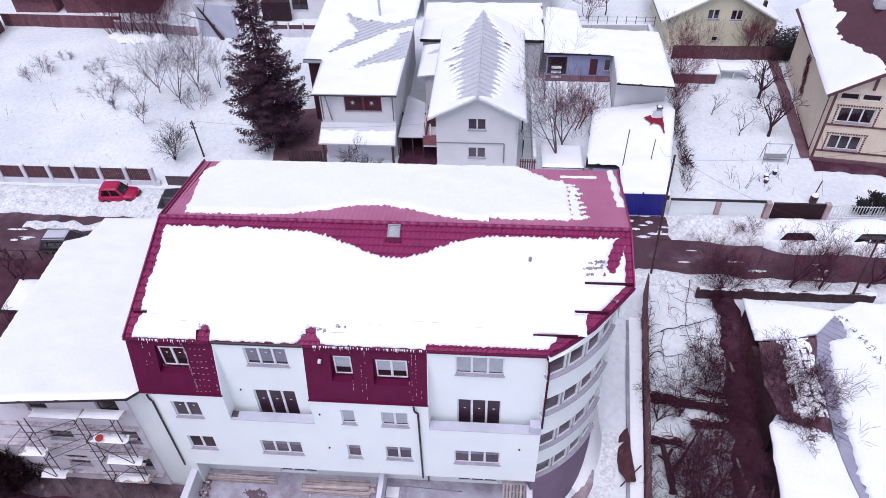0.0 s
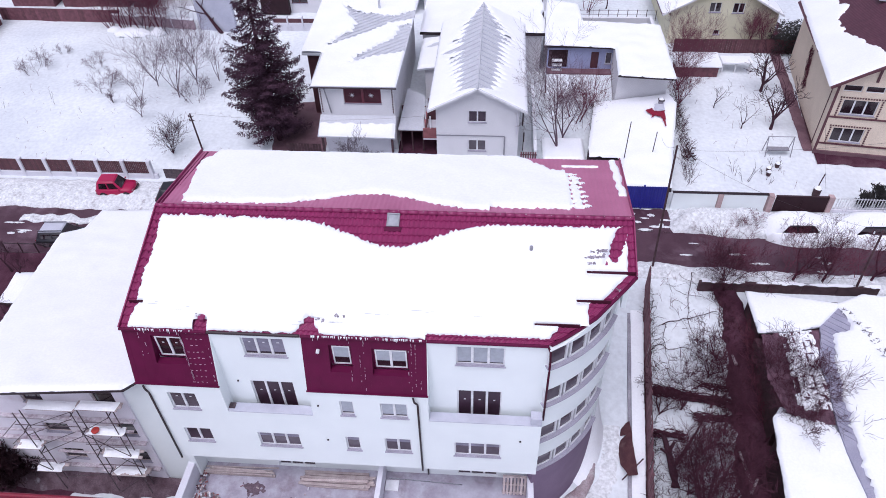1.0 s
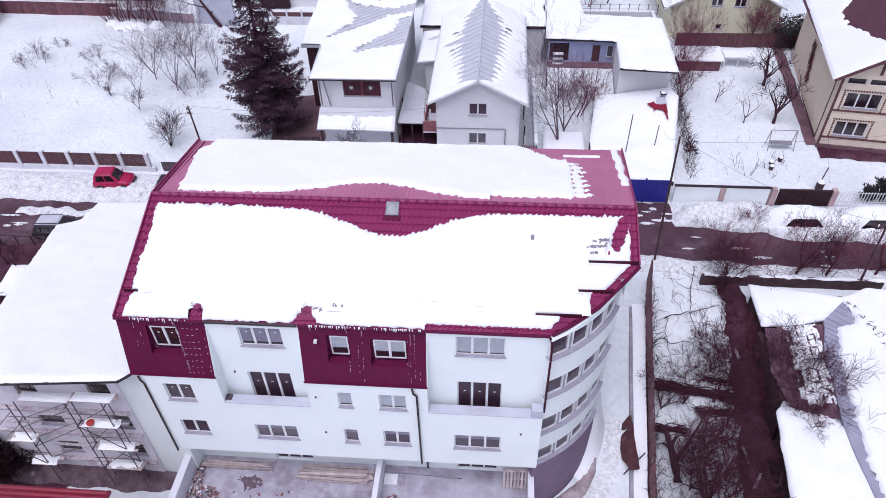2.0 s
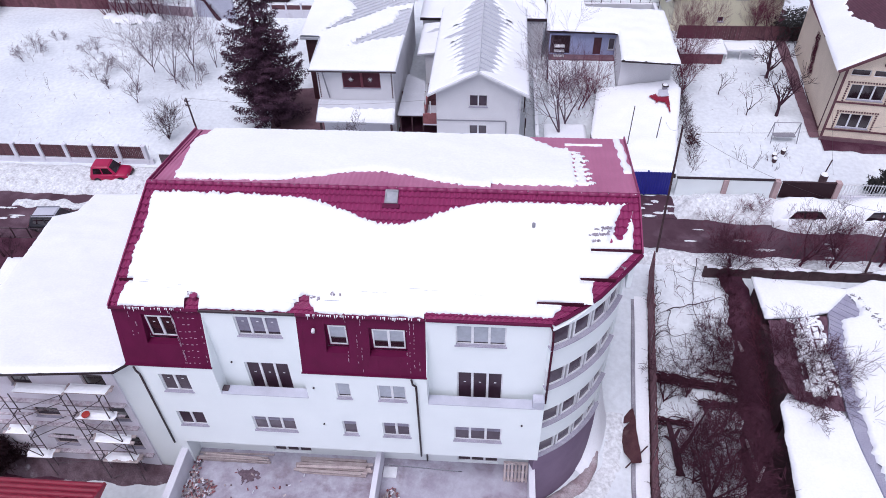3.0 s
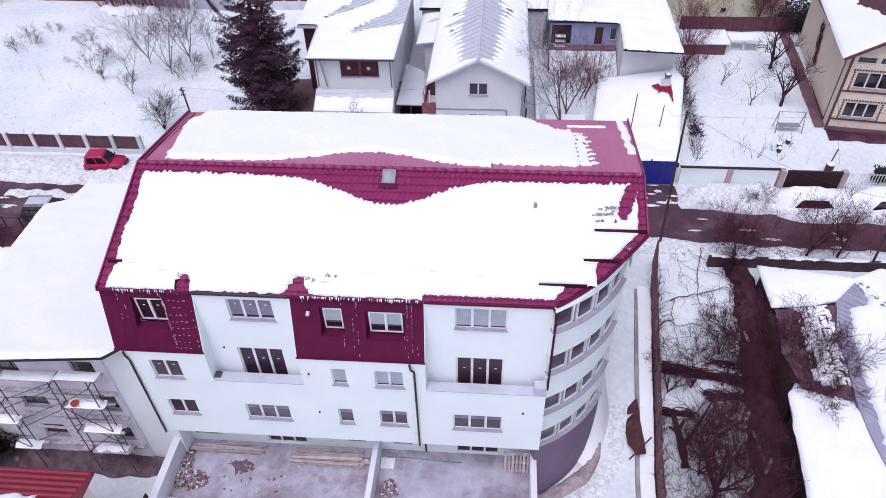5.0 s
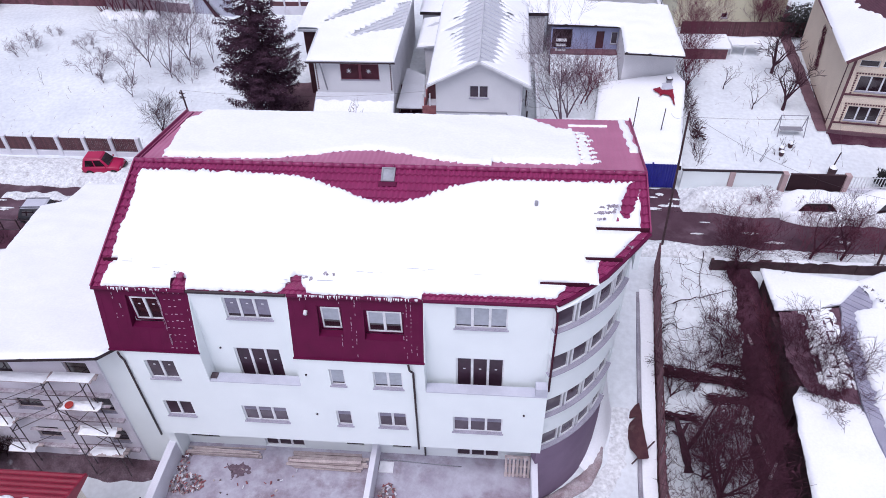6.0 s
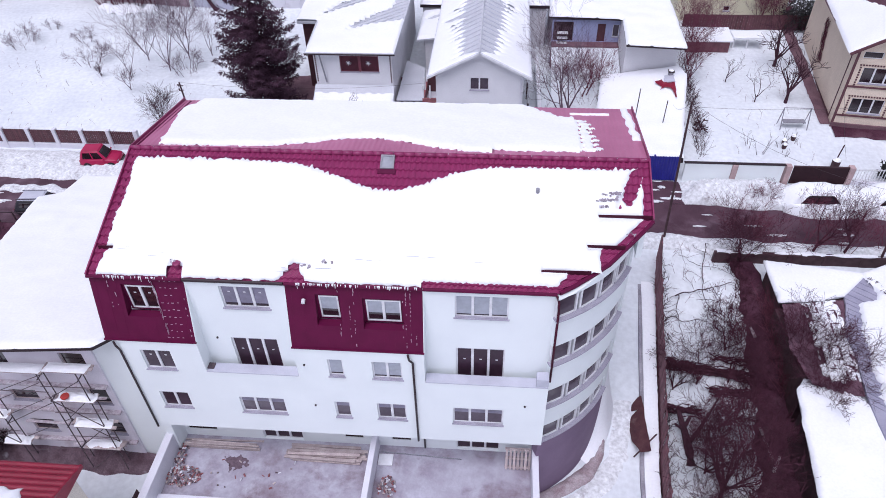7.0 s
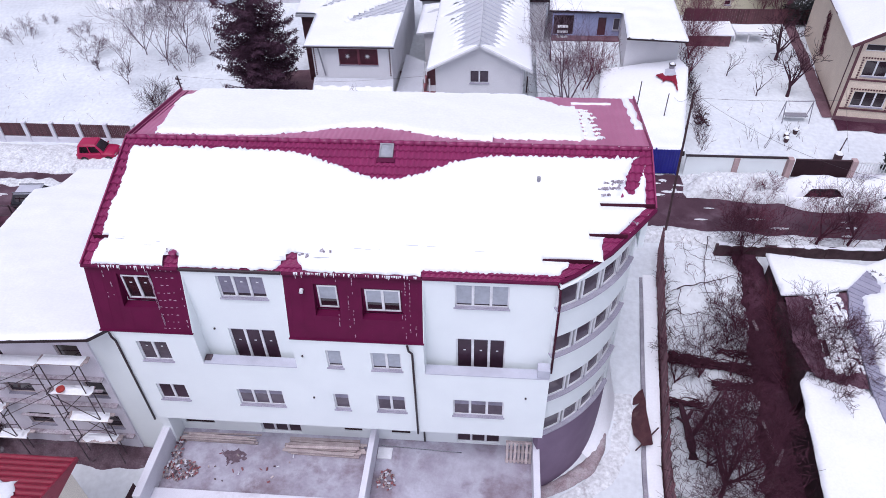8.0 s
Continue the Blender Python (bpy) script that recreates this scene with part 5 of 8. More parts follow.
snow_cover("roof_snow", lambda u, v, h: (u, v, 6.26 + 0.03 * wob(u, v, 0.6, 50) + h), 3.7, 13.5, 30.4, 44.5, lambda u, v: inside_poly(LHR, u, v) + 0.02, 0.28, 0.16, "thick even snow on the outhouse roof", soft=0.15)

# ---- carport with snowy roof, blue gate
cpt = thing("carport", (7.2, 21.9, 1.35), "long low carport with a snow-covered roof behind a blue gate", "carport")
CPR = [(8.78, 21.6), (12.0, 21.5), (13.75, 31.0), (13.3, 32.1), (7.7, 32.1), (6.65, 25.0), (9.0, 24.86)]


def cpt_z(x, y):
    """The carport roof rises towards the back, most on its east side."""
    return 3.0 + max(0.0, y - 24.0) * (0.03 + 0.019 * (x - 8.0))



part("roof", slab([(x - 7.2, y - 21.9, cpt_z(x, y) - 1.55) for x, y in CPR], 0.12), DARK_PIPE, cpt)
for x, y in ((1.7, 0.2), (4.6, 0.2), (5.8, 9.0), (0.6, 9.6), (0.2, 4.0)):
    part("post", box(x - 0.06, x + 0.06, y - 0.06, y + 0.06, -0.4, 1.58), WOOD_DARK, cpt)
part("wall", box(0.0, 2.0, 3.1, 3.2, -0.3, 1.4), BLUE_WALL, cpt)
snow_cover("roof_snow", lambda u, v, h: (u, v, cpt_z(u, v) + 0.03 + 0.05 * wob(u, v, 0.7, 51) + h), 6.8, 14.0, 21.5, 33.4, lambda u, v: inside_poly(CPR, u, v) + 0.04 * wob(u, v, 2, 52), 0.22, 0.15, "thick snow on the carport roof", soft=0.2)
tarp = thing("tarpaulin", (12.4, 29.5, cpt_z(12.4, 29.5) + 0.36), "crumpled red and grey tarpaulin lying on the snowy roof", "tarpaulin")
for nm, poly, material in (("red_side", [(11.28, 29.95), (11.79, 30.27), (11.91, 29.82), (12.65, 29.78), (12.59, 28.79), (12.5, 27.77), (12.32, 29.06), (11.89, 29.31), (11.54, 28.93), (11.71, 29.33)], RED_BRIGHT), ("grey_side", [(12.02, 30.64), (12.54, 30.69), (12.71, 30.58), (12.65, 29.82), (11.91, 29.86)], CAP)):
    part(nm, sheet(lambda u, v: (u - 12.4, v - 29.5, cpt_z(u, v) - cpt_z(12.4, 29.5) + 0.06 * wob(u, v, 2.5, 53)) if inside_poly(poly, u, v) > -0.03 else None, steps(10.8, 13.4, 0.06), steps(26.0, 32.6, 0.06)), material, tarp, "pale grey underside" if nm == "grey_side" else "")
bin_ = thing("chimney", (12.5, 30.75, cpt_z(12.5, 30.75) + 0.2), "small grey chimney with a snow-capped dark cowl at the roof edge", "chimney")
part("stack", box(-0.16, 0.16, -0.15, 0.15, -0.3, 0.35, 0.02), FOOTING, bin_)
part("cowl", box(-0.22, 0.22, -0.2, 0.2, 0.352, 0.46, 0.02), DARK_PIPE, bin_)
part("snow_cap", beam((0, 0, 0.46), (0, 0, 0.56), 0.2, 0.1, sides=10), SNOW, bin_)

for x, y, z1 in ((9.15, 24.6, 6.2), (11.2, 25.3, 5.0)):
    wpole = thing("line_pole", (x, y, ground_at(x, y)), "thin grey washing-line pole at the carport", "pole")
    part("shaft", beam((0, 0, -0.1), (0.05, 0, z1 - ground_at(x, y)), 0.035, sides=6), STEEL, wpole)

# ---- cream house with the brown roof, east
ch = thing("house", (23.4, 27.8, 2.0), "cream half-timbered house with brown tile roof under snow", "house", rz=-8)
cw = [(0.65, 2.93, 3.24, 4.38), (0.7, 2.8, 1.02, 2.14), (5.2, 6.6, 3.24, 4.38), (5.2, 6.6, 1.02, 2.14)]
cs = [(0.35, 1.55, 5.0, 5.48), (1.75, 2.95, 5.0, 5.48)]
house_walls(ch, 9.0, 13.0, 5.75, CREAM, front_holes=cw + cs)
for q in cw:
    window(ch, *q, 0, 3, GLASS_DARK, PVC)
    spots = [(x, q[3] + 0.18) for x in steps(q[0] - 0.25, q[1] + 0.25, 0.17)] + [(x, z) for x in (q[0] - 0.2, q[1] + 0.2) for z in steps(q[2] - 0.1, q[3] + 0.0, 0.17)]
    for k, (x, z) in enumerate(spots):
        m = Matrix.Translation((x, -0.03, z))
        if q is cw[0] and k == 0:
            dentil = part("dentil", box(-0.05, 0.05, -0.027, 0.027, -0.045, 0.045), BROWN_PANEL, ch)
            dentil.matrix_basis = m
        else:
            again(dentil, ch, m)
for z in (2.95, 0.78):
    part("band", box(-0.05, 9.0, -0.07, -0.003, z, z + 0.11), BROWN_PANEL, ch)
part("plinth", box(-0.06, 9.0, -0.12, -0.003, -0.6, 0.22), PATH_BROWN, ch)
part("corner_post", box(-0.06, 0.1, -0.06, -0.003, 0.23, 5.7), BROWN_PANEL, ch)
part("corner_post", box(-0.04, -0.002, 0.9, 1.0, 0.1, 5.5), BROWN_PANEL, ch)
part("side_base", box(-0.05, -0.002, 1.1, 12.9, -0.6, 0.25), BROWN_PANEL, ch)
b = bmesh.new()
vs = [b.verts.new((x, y, z)) for y in (0.0, 0.3) for x, z in ((0, 5.752), (9.0, 5.752), (4.5, 8.55))]
b.faces.new(vs[:3]), b.faces.new(vs[3:][::-1])
for i in range(3):
    j = (i + 1) % 3
    b.faces.new((vs[i], vs[j], vs[3 + j], vs[3 + i]))
part("gable", b, CREAM, ch)
for a, c in (((0.6, 5.9), (4.5, 8.15)), ((2.2, 5.85), (2.2, 6.95)), ((4.5, 5.85), (4.5, 8.05)), ((8.4, 5.9), (4.5, 8.15)), ((6.8, 5.85), (6.8, 6.95))):
    part("timber", beam((a[0], -0.05, a[1]), (c[0], -0.05, c[1]), 0.16, 0.08), BROWN_PANEL, ch)
for q in cs:
    window(ch, *q, 0, 1, GLASS_DARK, PVC, sill=False)
tf = lambda sg, u, v: (4.5 + sg * u, v, 8.85 - u * 0.63 + 0.012 * math.cos(v * 2 * math.pi / 0.22) + 0.025 * (((5.2 - u) / 0.34) % 1.0))
for sg in (-1, 1):
    part("roof_slope", sheet(lambda u, v, sg=sg: tf(sg, u, v), steps(0, 5.2, 0.113), steps(-0.6, 13.6, 0.11)), BROWN_TILE, ch, "brown ribbed tile roof")
    part("barge", beam((4.5, -0.62, 8.77), (4.5 + sg * 5.2, -0.62, 5.49), 0.06, 0.2), BROWN_PANEL, ch)
rgc = random.Random(12)
strands = []
for k in range(150):
    t = rgc.random()
    p = Vector((-0.05, 6.9 + 1.0 * t + rgc.uniform(-0.42, 0.42), 1.7 + 2.7 * t))
    strands.append([(p, 0.02), (p + Vector((-rgc.uniform(0.02, 0.12), rgc.uniform(-0.25, 0.25), -rgc.uniform(0.1, 0.4))), 0.014), (p + Vector((-0.04, rgc.uniform(-0.4, 0.4), -rgc.uniform(0.3, 0.8))), 0.005)])
vine = new("creeper", tube_mesh("creeper", strands, TWIG_RED, 3))
vine.parent = ch
part("roof_box", box(3.1, 4.1, 7.6, 8.6, 8.35, 9.05, 0.02), METAL_GREY, ch)


def ch_place(sg):
    c, s = math.cos(radians(-8)), math.sin(radians(-8))
    return lambda u, v, h: (23.4 + c * (4.5 + sg * u) - s * v, 27.8 + s * (4.5 + sg * u) + c * v, 2.0 + 8.88 - u * 0.63 + h)


snow_cover("roof_snow", ch_place(-1), 1.5, 5.3, -0.6, 13.6, lambda u, v: min(u - lerp(v, ((-1, 2.3), (0.9, 2.15), (1.9, 2.35), (3.0, 2.7), (4.3, 2.95), (5.7, 3.5), (7.9, 3.5), (9.4, 2.6), (10, 3.1), (13.6, 2.9))) + 0.22 * wob(u * 1.6, v * 0.6, 2.0, 63) + 0.1 * wob(u, v, 5, 65), 5.28 - 0.02 * max(0.0, v) - u, v + 0.6), 0.16, 0.12, "snow sliding off the brown tile roof", soft=0.15)

# ---- yellow house, far
yh = thing("house", (15.3, 44.0, 2.4), "pale yellow gabled house with a snowy roof", "house")
yw = [(3.15, 4.15, 3.1, 4.0), (5.15, 6.15, 3.05, 3.95), (3.95, 4.5, 1.05, 1.5)]
house_walls(yh, 9.2, 9.0, 2.6, YELLOW, front_holes=[yw[2]])
b = wall_xz(0, 9.2, 2.602, 5.75, 0, 0.25, yw[:2])
for v in b.verts:
    lim = 5.75 - abs(v.co.x - 4.3) * 0.55
    if v.co.z > lim:
        v.co.z = max(2.603, lim)
part("gable", b, YELLOW, yh)
for q in yw:
    window(yh, *q, 0, 2 if q[1] - q[0] > 0.8 else 1, GLASS_DARK, PVC)
for sg in (-1, 1):
    part("roof_slope", slab([(4.3, -0.5, 5.95), (4.3 + sg * 5.2, -0.5, 3.1), (4.3 + sg * 5.2, 9.4, 3.1), (4.3, 9.4, 5.95)], 0.15), BROWN_TILE, yh)
    part("barge", beam((4.3, -0.52, 5.88), (4.3 + sg * 5.2, -0.52, 3.03), 0.05, 0.14), PVC, yh)
    snow_cover("roof_snow", lambda u, v, h, sg=sg: (19.6 + sg * u, 44.0 + v, 2.4 + 5.96 - u * 0.548 + h), 0, 5.2, -0.5, 9.4, lambda u, v: min(5.2 - u, v + 0.5, 9.4 - v), 0.15, 0.2, "snow on the yellow house roof", soft=0.12)
part("roof_vent", box(7.9, 8.2, 0.6, 0.9, 3.9, 4.5, 0.03), DARK_PIPE, yh)

# ---- street side: fences, gates, walls
fw = thing("garden_fence", (-37.0, 23.45, 1.05), "low street fence of pale concrete posts and brown slatted panels", "fence")
part("footing", box(-20, 12.3, -0.12, 0.12, -0.3, 0.66, 0.02), CONC_LIGHT, fw)
post = slat_panel = None
for k in range(17):
    x = -19.8 + k * 1.98
    if post is None:
        post = part("post", box(-0.14, 0.14, -0.16, 0.16, -0.3, 1.82, 0.02), CONC_LIGHT, fw)
        post.matrix_basis = Matrix.Translation((x, 0, 0))
    else:
        again(post, fw, Matrix.Translation((x, 0, 0)))
    if k < 16:
        b = bmesh.new()
        for z in (0.85, 1.55):
            box(0.141, 1.839, -0.03, 0.03, z - 0.03, z + 0.03, bm=b)
        if slat_panel is None:
            slat_panel = part("rails", b, BROWN_PANEL, fw)
            slat_panel.matrix_basis = Matrix.Translation((x, 0, 0))
        else:
            b.free(), again(slat_panel, fw, Matrix.Translation((x, 0, 0)))
slat = None
for k in range(16):
    for q in range(12):
        m = Matrix.Translation((-19.8 + k * 1.98 + 0.22 + q * 0.14, -0.045, 0))
        if slat is None:
            slat = part("slat", box(-0.06, 0.06, -0.012, 0.012, 0.72, 1.74), BROWN_PANEL, fw)
            slat.matrix_basis = m
        else:
            again(slat, fw, m)
fg = thing("garden_gate", (-24.2, 23.5, 1.1), "low grey metal garden gate beside a concrete post", "gate")
part("leaf", box(0, 2.6, -0.03, 0.03, 0.1, 1.0), STEEL, fg)
part("post", box(2.6, 2.8, -0.12, 0.12, -0.2, 1.2), CONC_LIGHT, fg)

bg = thing("blue_gate", (8.6, 21.4, 1.3), "bright blue sheet-metal yard gate", "gate")
for k in range(2):
    b = sheet(lambda u, v: (u, 0.015 * (1 if int(u / 0.08) % 2 else -1), v), steps(0.03 + 1.56 * k, 1.57 + 1.56 * k, 0.08), [0.08, 1.9])
    part("leaf", b, BLUE, bg)
for x in (0.0, 1.58, 3.14):
    part("post", box(x - 0.05, x + 0.05, 0.02, 0.12, -0.3, 1.95), BLUE, bg)
gw = thing("street_wall", (12.1, 21.5, 1.3), "low white street wall with pinkish pillars", "wall")
part("panel", box(0.05, 3.0, -0.1, 0.1, -0.3, 1.42, 0.015), PLASTER, gw)
part("panel", box(3.36, 6.2, -0.1, 0.1, -0.3, 1.38, 0.015), PLASTER, gw)
part("coping", box(0.0, 6.3, -0.12, 0.12, 1.425, 1.455), DARK_PIPE, gw)
for x in (3.18, 6.5, 10.35):
    part("pillar", box(x - 0.17, x + 0.17, -0.2, 0.2, -0.3, 1.42, 0.02), PINK, gw)
gg = thing("drive_gate", (18.85, 21.45, 1.3), "dark brown panelled drive gate", "gate")
for k in range(2):
    part("leaf", box(0.04 + 1.72 * k, 1.75 + 1.72 * k, -0.04, 0.04, 0.08, 1.35, 0.01), MAROON, gg)
part("rail", box(0.02, 3.46, -0.06, 0.06, 1.352, 1.4), WOOD_DARK, gg)
wf = thing("picket_fence", (22.7, 21.6, 1.3), "white iron picket fence on a low wall", "fence")
part("footing", box(0, 9, -0.1, 0.1, -0.3, 0.25), CONC_LIGHT, wf)
pk = None
for k in range(46):
    m = Matrix.Translation((0.1 + k * 0.19, 0, 0))
    if pk is None:
        pk = part("picket", box(-0.018, 0.018, -0.018, 0.018, 0.25, 1.2), PVC, wf)
        pk.matrix_basis = m
    else:
        again(pk, wf, m)
for z in (0.4, 1.1):
    part("rail", box(0, 9, -0.03, -0.018, z, z + 0.05), PVC, wf)


# snow banks along the street
def bank(name, x0, x1, y0, y1, h, label, o, material=None):
    def fn(x, k):
        a, c = y0(x) + 0.15 * wob(x, 1, 0.9, o), y1(x) + 0.12 * wob(x, 3, 1.1, o)
        y = a + (c - a) * k
        e = min(1.0, (x - x0) / 0.8, (x1 - x) / 0.8)
        hh = h * math.sin(math.pi * k) ** 0.6 * (0.75 + 0.5 * wob(x, y, 0.8, o + 1) + 0.35 * wob(x, y, 2.6, o + 2)) * max(0, e)
        return (x, y, gz(x, y) + max(-0.05, hh) + (0.09 if 0 < k < 1 else -0.1) * max(0, e))
    tagged(part(name, sheet(fn, steps(x0, x1, 0.18), steps(0, 1, 0.05)), material or SNOW_DIRTY, smooth=True), label, "snow bank", kind="stuff")


bank("snow_bank", -60, -21, lambda x: road_edge(x, 1) - 0.1, lambda x: 22.9, 0.45, "ploughed dirty snow bank along the fence", 70)
bank("snow_bank", 11.9, 19, lambda x: road_edge(x, 1) - 0.1, lambda x: 21.35, 1.0, "tall heap of shovelled snow before the wall", 73)
bank("snow_bank", 18, 50, lambda x: road_edge(x, 1) - 0.1 - 0.4 * min(1.0, max(0.0, (x - 18) / 4)), lambda x: 18.7, 0.55, "snow bank ploughed up against the parked cars", 76)
bank("snow_bank", 18, 50, lambda x: 19.6, lambda x: 21.3, 0.5, "snow bank along the street", 77)
bank("snow_bank", 8, 50, lambda x: road_edge(x, -1) - 1.3, lambda x: road_edge(x, -1) + 0.12, 0.22, "thin slushy snow ridge at the road edge", 79)
bank("snow_bank", -33, -24.5, lambda x: road_mid(x) + 0.15 + 0.2 * wob(x, 4, 1.6, 84), lambda x: road_mid(x) + 0.95 + 0.6 * wob(x, 0, 0.9, 85), 0.07, "patch of slushy snow left in the roadway", 86)


# ---------------------------------------------------------------- cars
def car(name, x, y, rz, L, W, H, paint, label, snow=False, suv=False):
    z = gz(x, y) + (-0.12 if snow else 0.02)
    ob = thing(name, (x, y, z), label, "car", rz=rz)
    zb, zw = 0.22, H * 0.56
    # body: sections from tail to nose
    secs = [(0.0, 0.86, zw * 0.9), (0.04, 0.95, zw), (0.3, 1.0, zw + 0.02), (0.66, 1.0, zw), (0.93, 0.96, zw * 0.9), (1.0, 0.86, zw * 0.76)]
    b = bmesh.new()
    rings = []
    for t, w, top in secs:
        px, hw = (t - 0.5) * L, W / 2 * w
        rings.append([b.verts.new(p) for p in ((px, -hw * 0.92, zb), (px, -hw, zb + 0.25), (px, -hw * 0.98, top - 0.08), (px, -hw * 0.88, top), (px, hw * 0.88, top), (px, hw * 0.98, top - 0.08), (px, hw, zb + 0.25), (px, hw * 0.92, zb))])
    for r, s in zip(rings, rings[1:]):
        for i in range(8):
            j = (i + 1) % 8
            b.faces.new((r[i], r[j], s[j], s[i]))
    b.faces.new(rings[0][::-1]), b.faces.new(rings[-1])
    bmesh.ops.bevel(b, geom=list(b.edges), offset=0.035, segments=2, affect="EDGES", clamp_overlap=True)
    part("body", b, paint, ob, smooth=True)
    # cabin: a rounded shell with windows set into it
    x0, x1, r0, r1 = -0.48 * L, 0.24 * L, -0.4 * L, 0.06 * L
    hw, tw = W * 0.45, W * 0.36
    side = [(x0, hw, zw - 0.03), (x1, hw, zw - 0.03), (r1, tw, H - 0.05), (r0, tw, H - 0.05)]

    def at(u, v, sy, out):
        """A point of the cabin's side: u from tail to nose, v from sill to roof."""
        lo_, hi_ = side[0][0] + (side[1][0] - side[0][0]) * u, side[3][0] + (side[2][0] - side[3][0]) * u
        return (lo_ + (hi_ - lo_) * v, sy * (hw + (tw - hw) * v + out), side[0][2] + (side[2][2] - side[0][2]) * v)
    b = bmesh.new()
    us = (0.0, 0.06, 0.35, 0.65, 0.94, 1.0)
    rows_ = []
    for v in (0.0, 0.45, 0.88, 1.0):
        rows_.append([b.verts.new(at(u, v, sy, -0.05 * W * (u in (0.0, 1.0)) - 0.03 * (v == 1.0))) for sy, seq in ((-1, us), (1, us[::-1])) for u in seq])
    n = len(rows_[0])
    for r, q in zip(rows_, rows_[1:]):
        for i in range(n):
            b.faces.new((r[i], r[(i + 1) % n], q[(i + 1) % n], q[i]))
    for i in range(len(us) - 1):
        b.faces.new((rows_[-1][i], rows_[-1][i + 1], rows_[-1][n - 2 - i], rows_[-1][n - 1 - i]))
    cabin = part("cabin", b, paint, ob, smooth=True)
    for sy in (-1, 1):
        for u0, u1 in ((0.12, 0.48), (0.54, 0.9)):
            b = bmesh.new()
            q = [b.verts.new(at(u, v, sy, o)) for o in (0.012, -0.03) for u, v in ((u0, 0.16), (u1, 0.16), (u1, 0.84), (u0, 0.84))]
            b.faces.new(q[:4]), b.faces.new(q[4:][::-1])
            for i in range(4):
                b.faces.new((q[i], q[(i + 1) % 4], q[4 + (i + 1) % 4], q[4 + i]))
            part("side_window", b, GLASS_DARK, ob, "dark side window")
    for nm, u, sx in (("windscreen", 1.0, 1), ("rear_window", 0.0, -1)):
        b = bmesh.new()
        q = [b.verts.new((at(u, v, 1, 0)[0] + sx * o, k * (hw + (tw - hw) * v) * 0.84, at(u, v, 1, 0)[2] + 0.01)) for o in (0.015, -0.04) for k, v in ((-1, 0.14), (1, 0.14), (1, 0.9), (-1, 0.9))]
        b.faces.new(q[:4]), b.faces.new(q[4:][::-1])
        for i in range(4):
            b.faces.new((q[i], q[(i + 1) % 4], q[4 + (i + 1) % 4], q[4 + i]))
        part(nm, b, GLASS_DARK, ob, "dark windscreen" if sx > 0 else "dark rear window")
    # estate's roof is pale: sky reflection on dark paint put into its colour
    part("roof", box(r0 + 0.03, r1 - 0.02, -tw + 0.04, tw - 0.04, H - 0.05, H - 0.01, 0.018), CAP if suv else paint, ob)
    for sx in (-0.3, 0.32):
        for sy in (-1, 1):
            wh = new("wheel")
            wh.parent = ob
            wh.matrix_basis = Matrix.Translation((sx * L, sy * (W / 2 - 0.1), 0.29))
            part("tyre", beam((0, -0.1, 0), (0, 0.1, 0), 0.29, sides=16), RUBBER, wh)
            part("rim", beam((0, -0.105, 0), (0, 0.105, 0), 0.17, sides=10), CHROME, wh)
    for sy in (-1, 1):
        part("headlight", box(0.46 * L, 0.497 * L, sy * W * 0.3 - 0.14, sy * W * 0.3 + 0.14, zw * 0.62, zw * 0.78), CHROME, ob)
        part("tail_light", box(-0.505 * L, -0.48 * L, sy * W * 0.36 - 0.07, sy * W * 0.36 + 0.07, zw * 0.6, zw * 0.88), LAMP_RED, ob)
        if not snow:
            part("mirror", box(0.15 * L, 0.18 * L, sy * (W * 0.5 + 0.06) - 0.06, sy * (W * 0.5 + 0.06) + 0.06, zw - 0.02, zw + 0.1, 0.02), paint, ob)
    part("bumper", box(-0.52 * L, -0.49 * L, -W * 0.44, W * 0.44, 0.28, 0.45, 0.02), DARK_PIPE, ob)
    part("bumper", box(0.49 * L, 0.52 * L, -W * 0.42, W * 0.42, 0.28, 0.45, 0.02), DARK_PIPE, ob)
    if suv:
        for sy in (-1, 1):
            part("roof_rail", beam((r0, sy * tw * 0.85, H + 0.06), (r1, sy * tw * 0.85, H + 0.06), 0.05, 0.05), CHROME, ob)
        # pale panel carries the same painted sky reflection
        part("roof_panel", box(r0 + 0.15, r1 - 0.1, -tw * 0.7, tw * 0.7, H + 0.002, H + 0.02), CAP, ob)
    if snow:
        roof_h = lambda u: 0.4 + (H - 0.35) * max(0.0, 1 - abs(u / (0.66 * L)) ** 5)
        lens = lambda u: min(1.0, max(0.0, (abs(u + 0.1 * L) - 0.2 * L) / (0.12 * L)))
        sill_h = lambda u: min(roof_h(u), H * 0.66 + 0.07 * wob(u + x, 0, 2.2, 93))
        lip_h = lambda u: roof_h(u) + (sill_h(u) - roof_h(u)) * lens(u)

        def cap(u, k):
            v = -W * (0.4 + 0.14 * lens(u)) + k * W * 1.3
            h = lip_h(u) + (roof_h(u) - lip_h(u)) * math.sqrt(min(1.0, k / 0.08)) + 0.07 * math.sqrt(min(1.0, k / 0.25)) - 0.75 * roof_h(u) * max(0.0, (k - 0.55) / 0.45) ** 2
            return (u, v, h + 0.05 * wob(u + x, v, 1.3, 90) * min(1.0, k * 5))

        def skirt(u, k):
            h = sill_h(u) * (1 - 0.9 * k ** 1.5) + 0.08 * wob(u + x, k, 1.6, 91) * k
            return (u, -W * 0.54 - (0.75 - 0.7 * abs(u / (0.66 * L)) ** 2.5) * k, h + 0.05 * math.sin(math.pi * k))
        part("snow_cap", sheet(cap, steps(-0.66 * L, 0.66 * L, 0.08), steps(0, 1, 0.05)), SNOW, ob, "thick snow on the car", smooth=True)
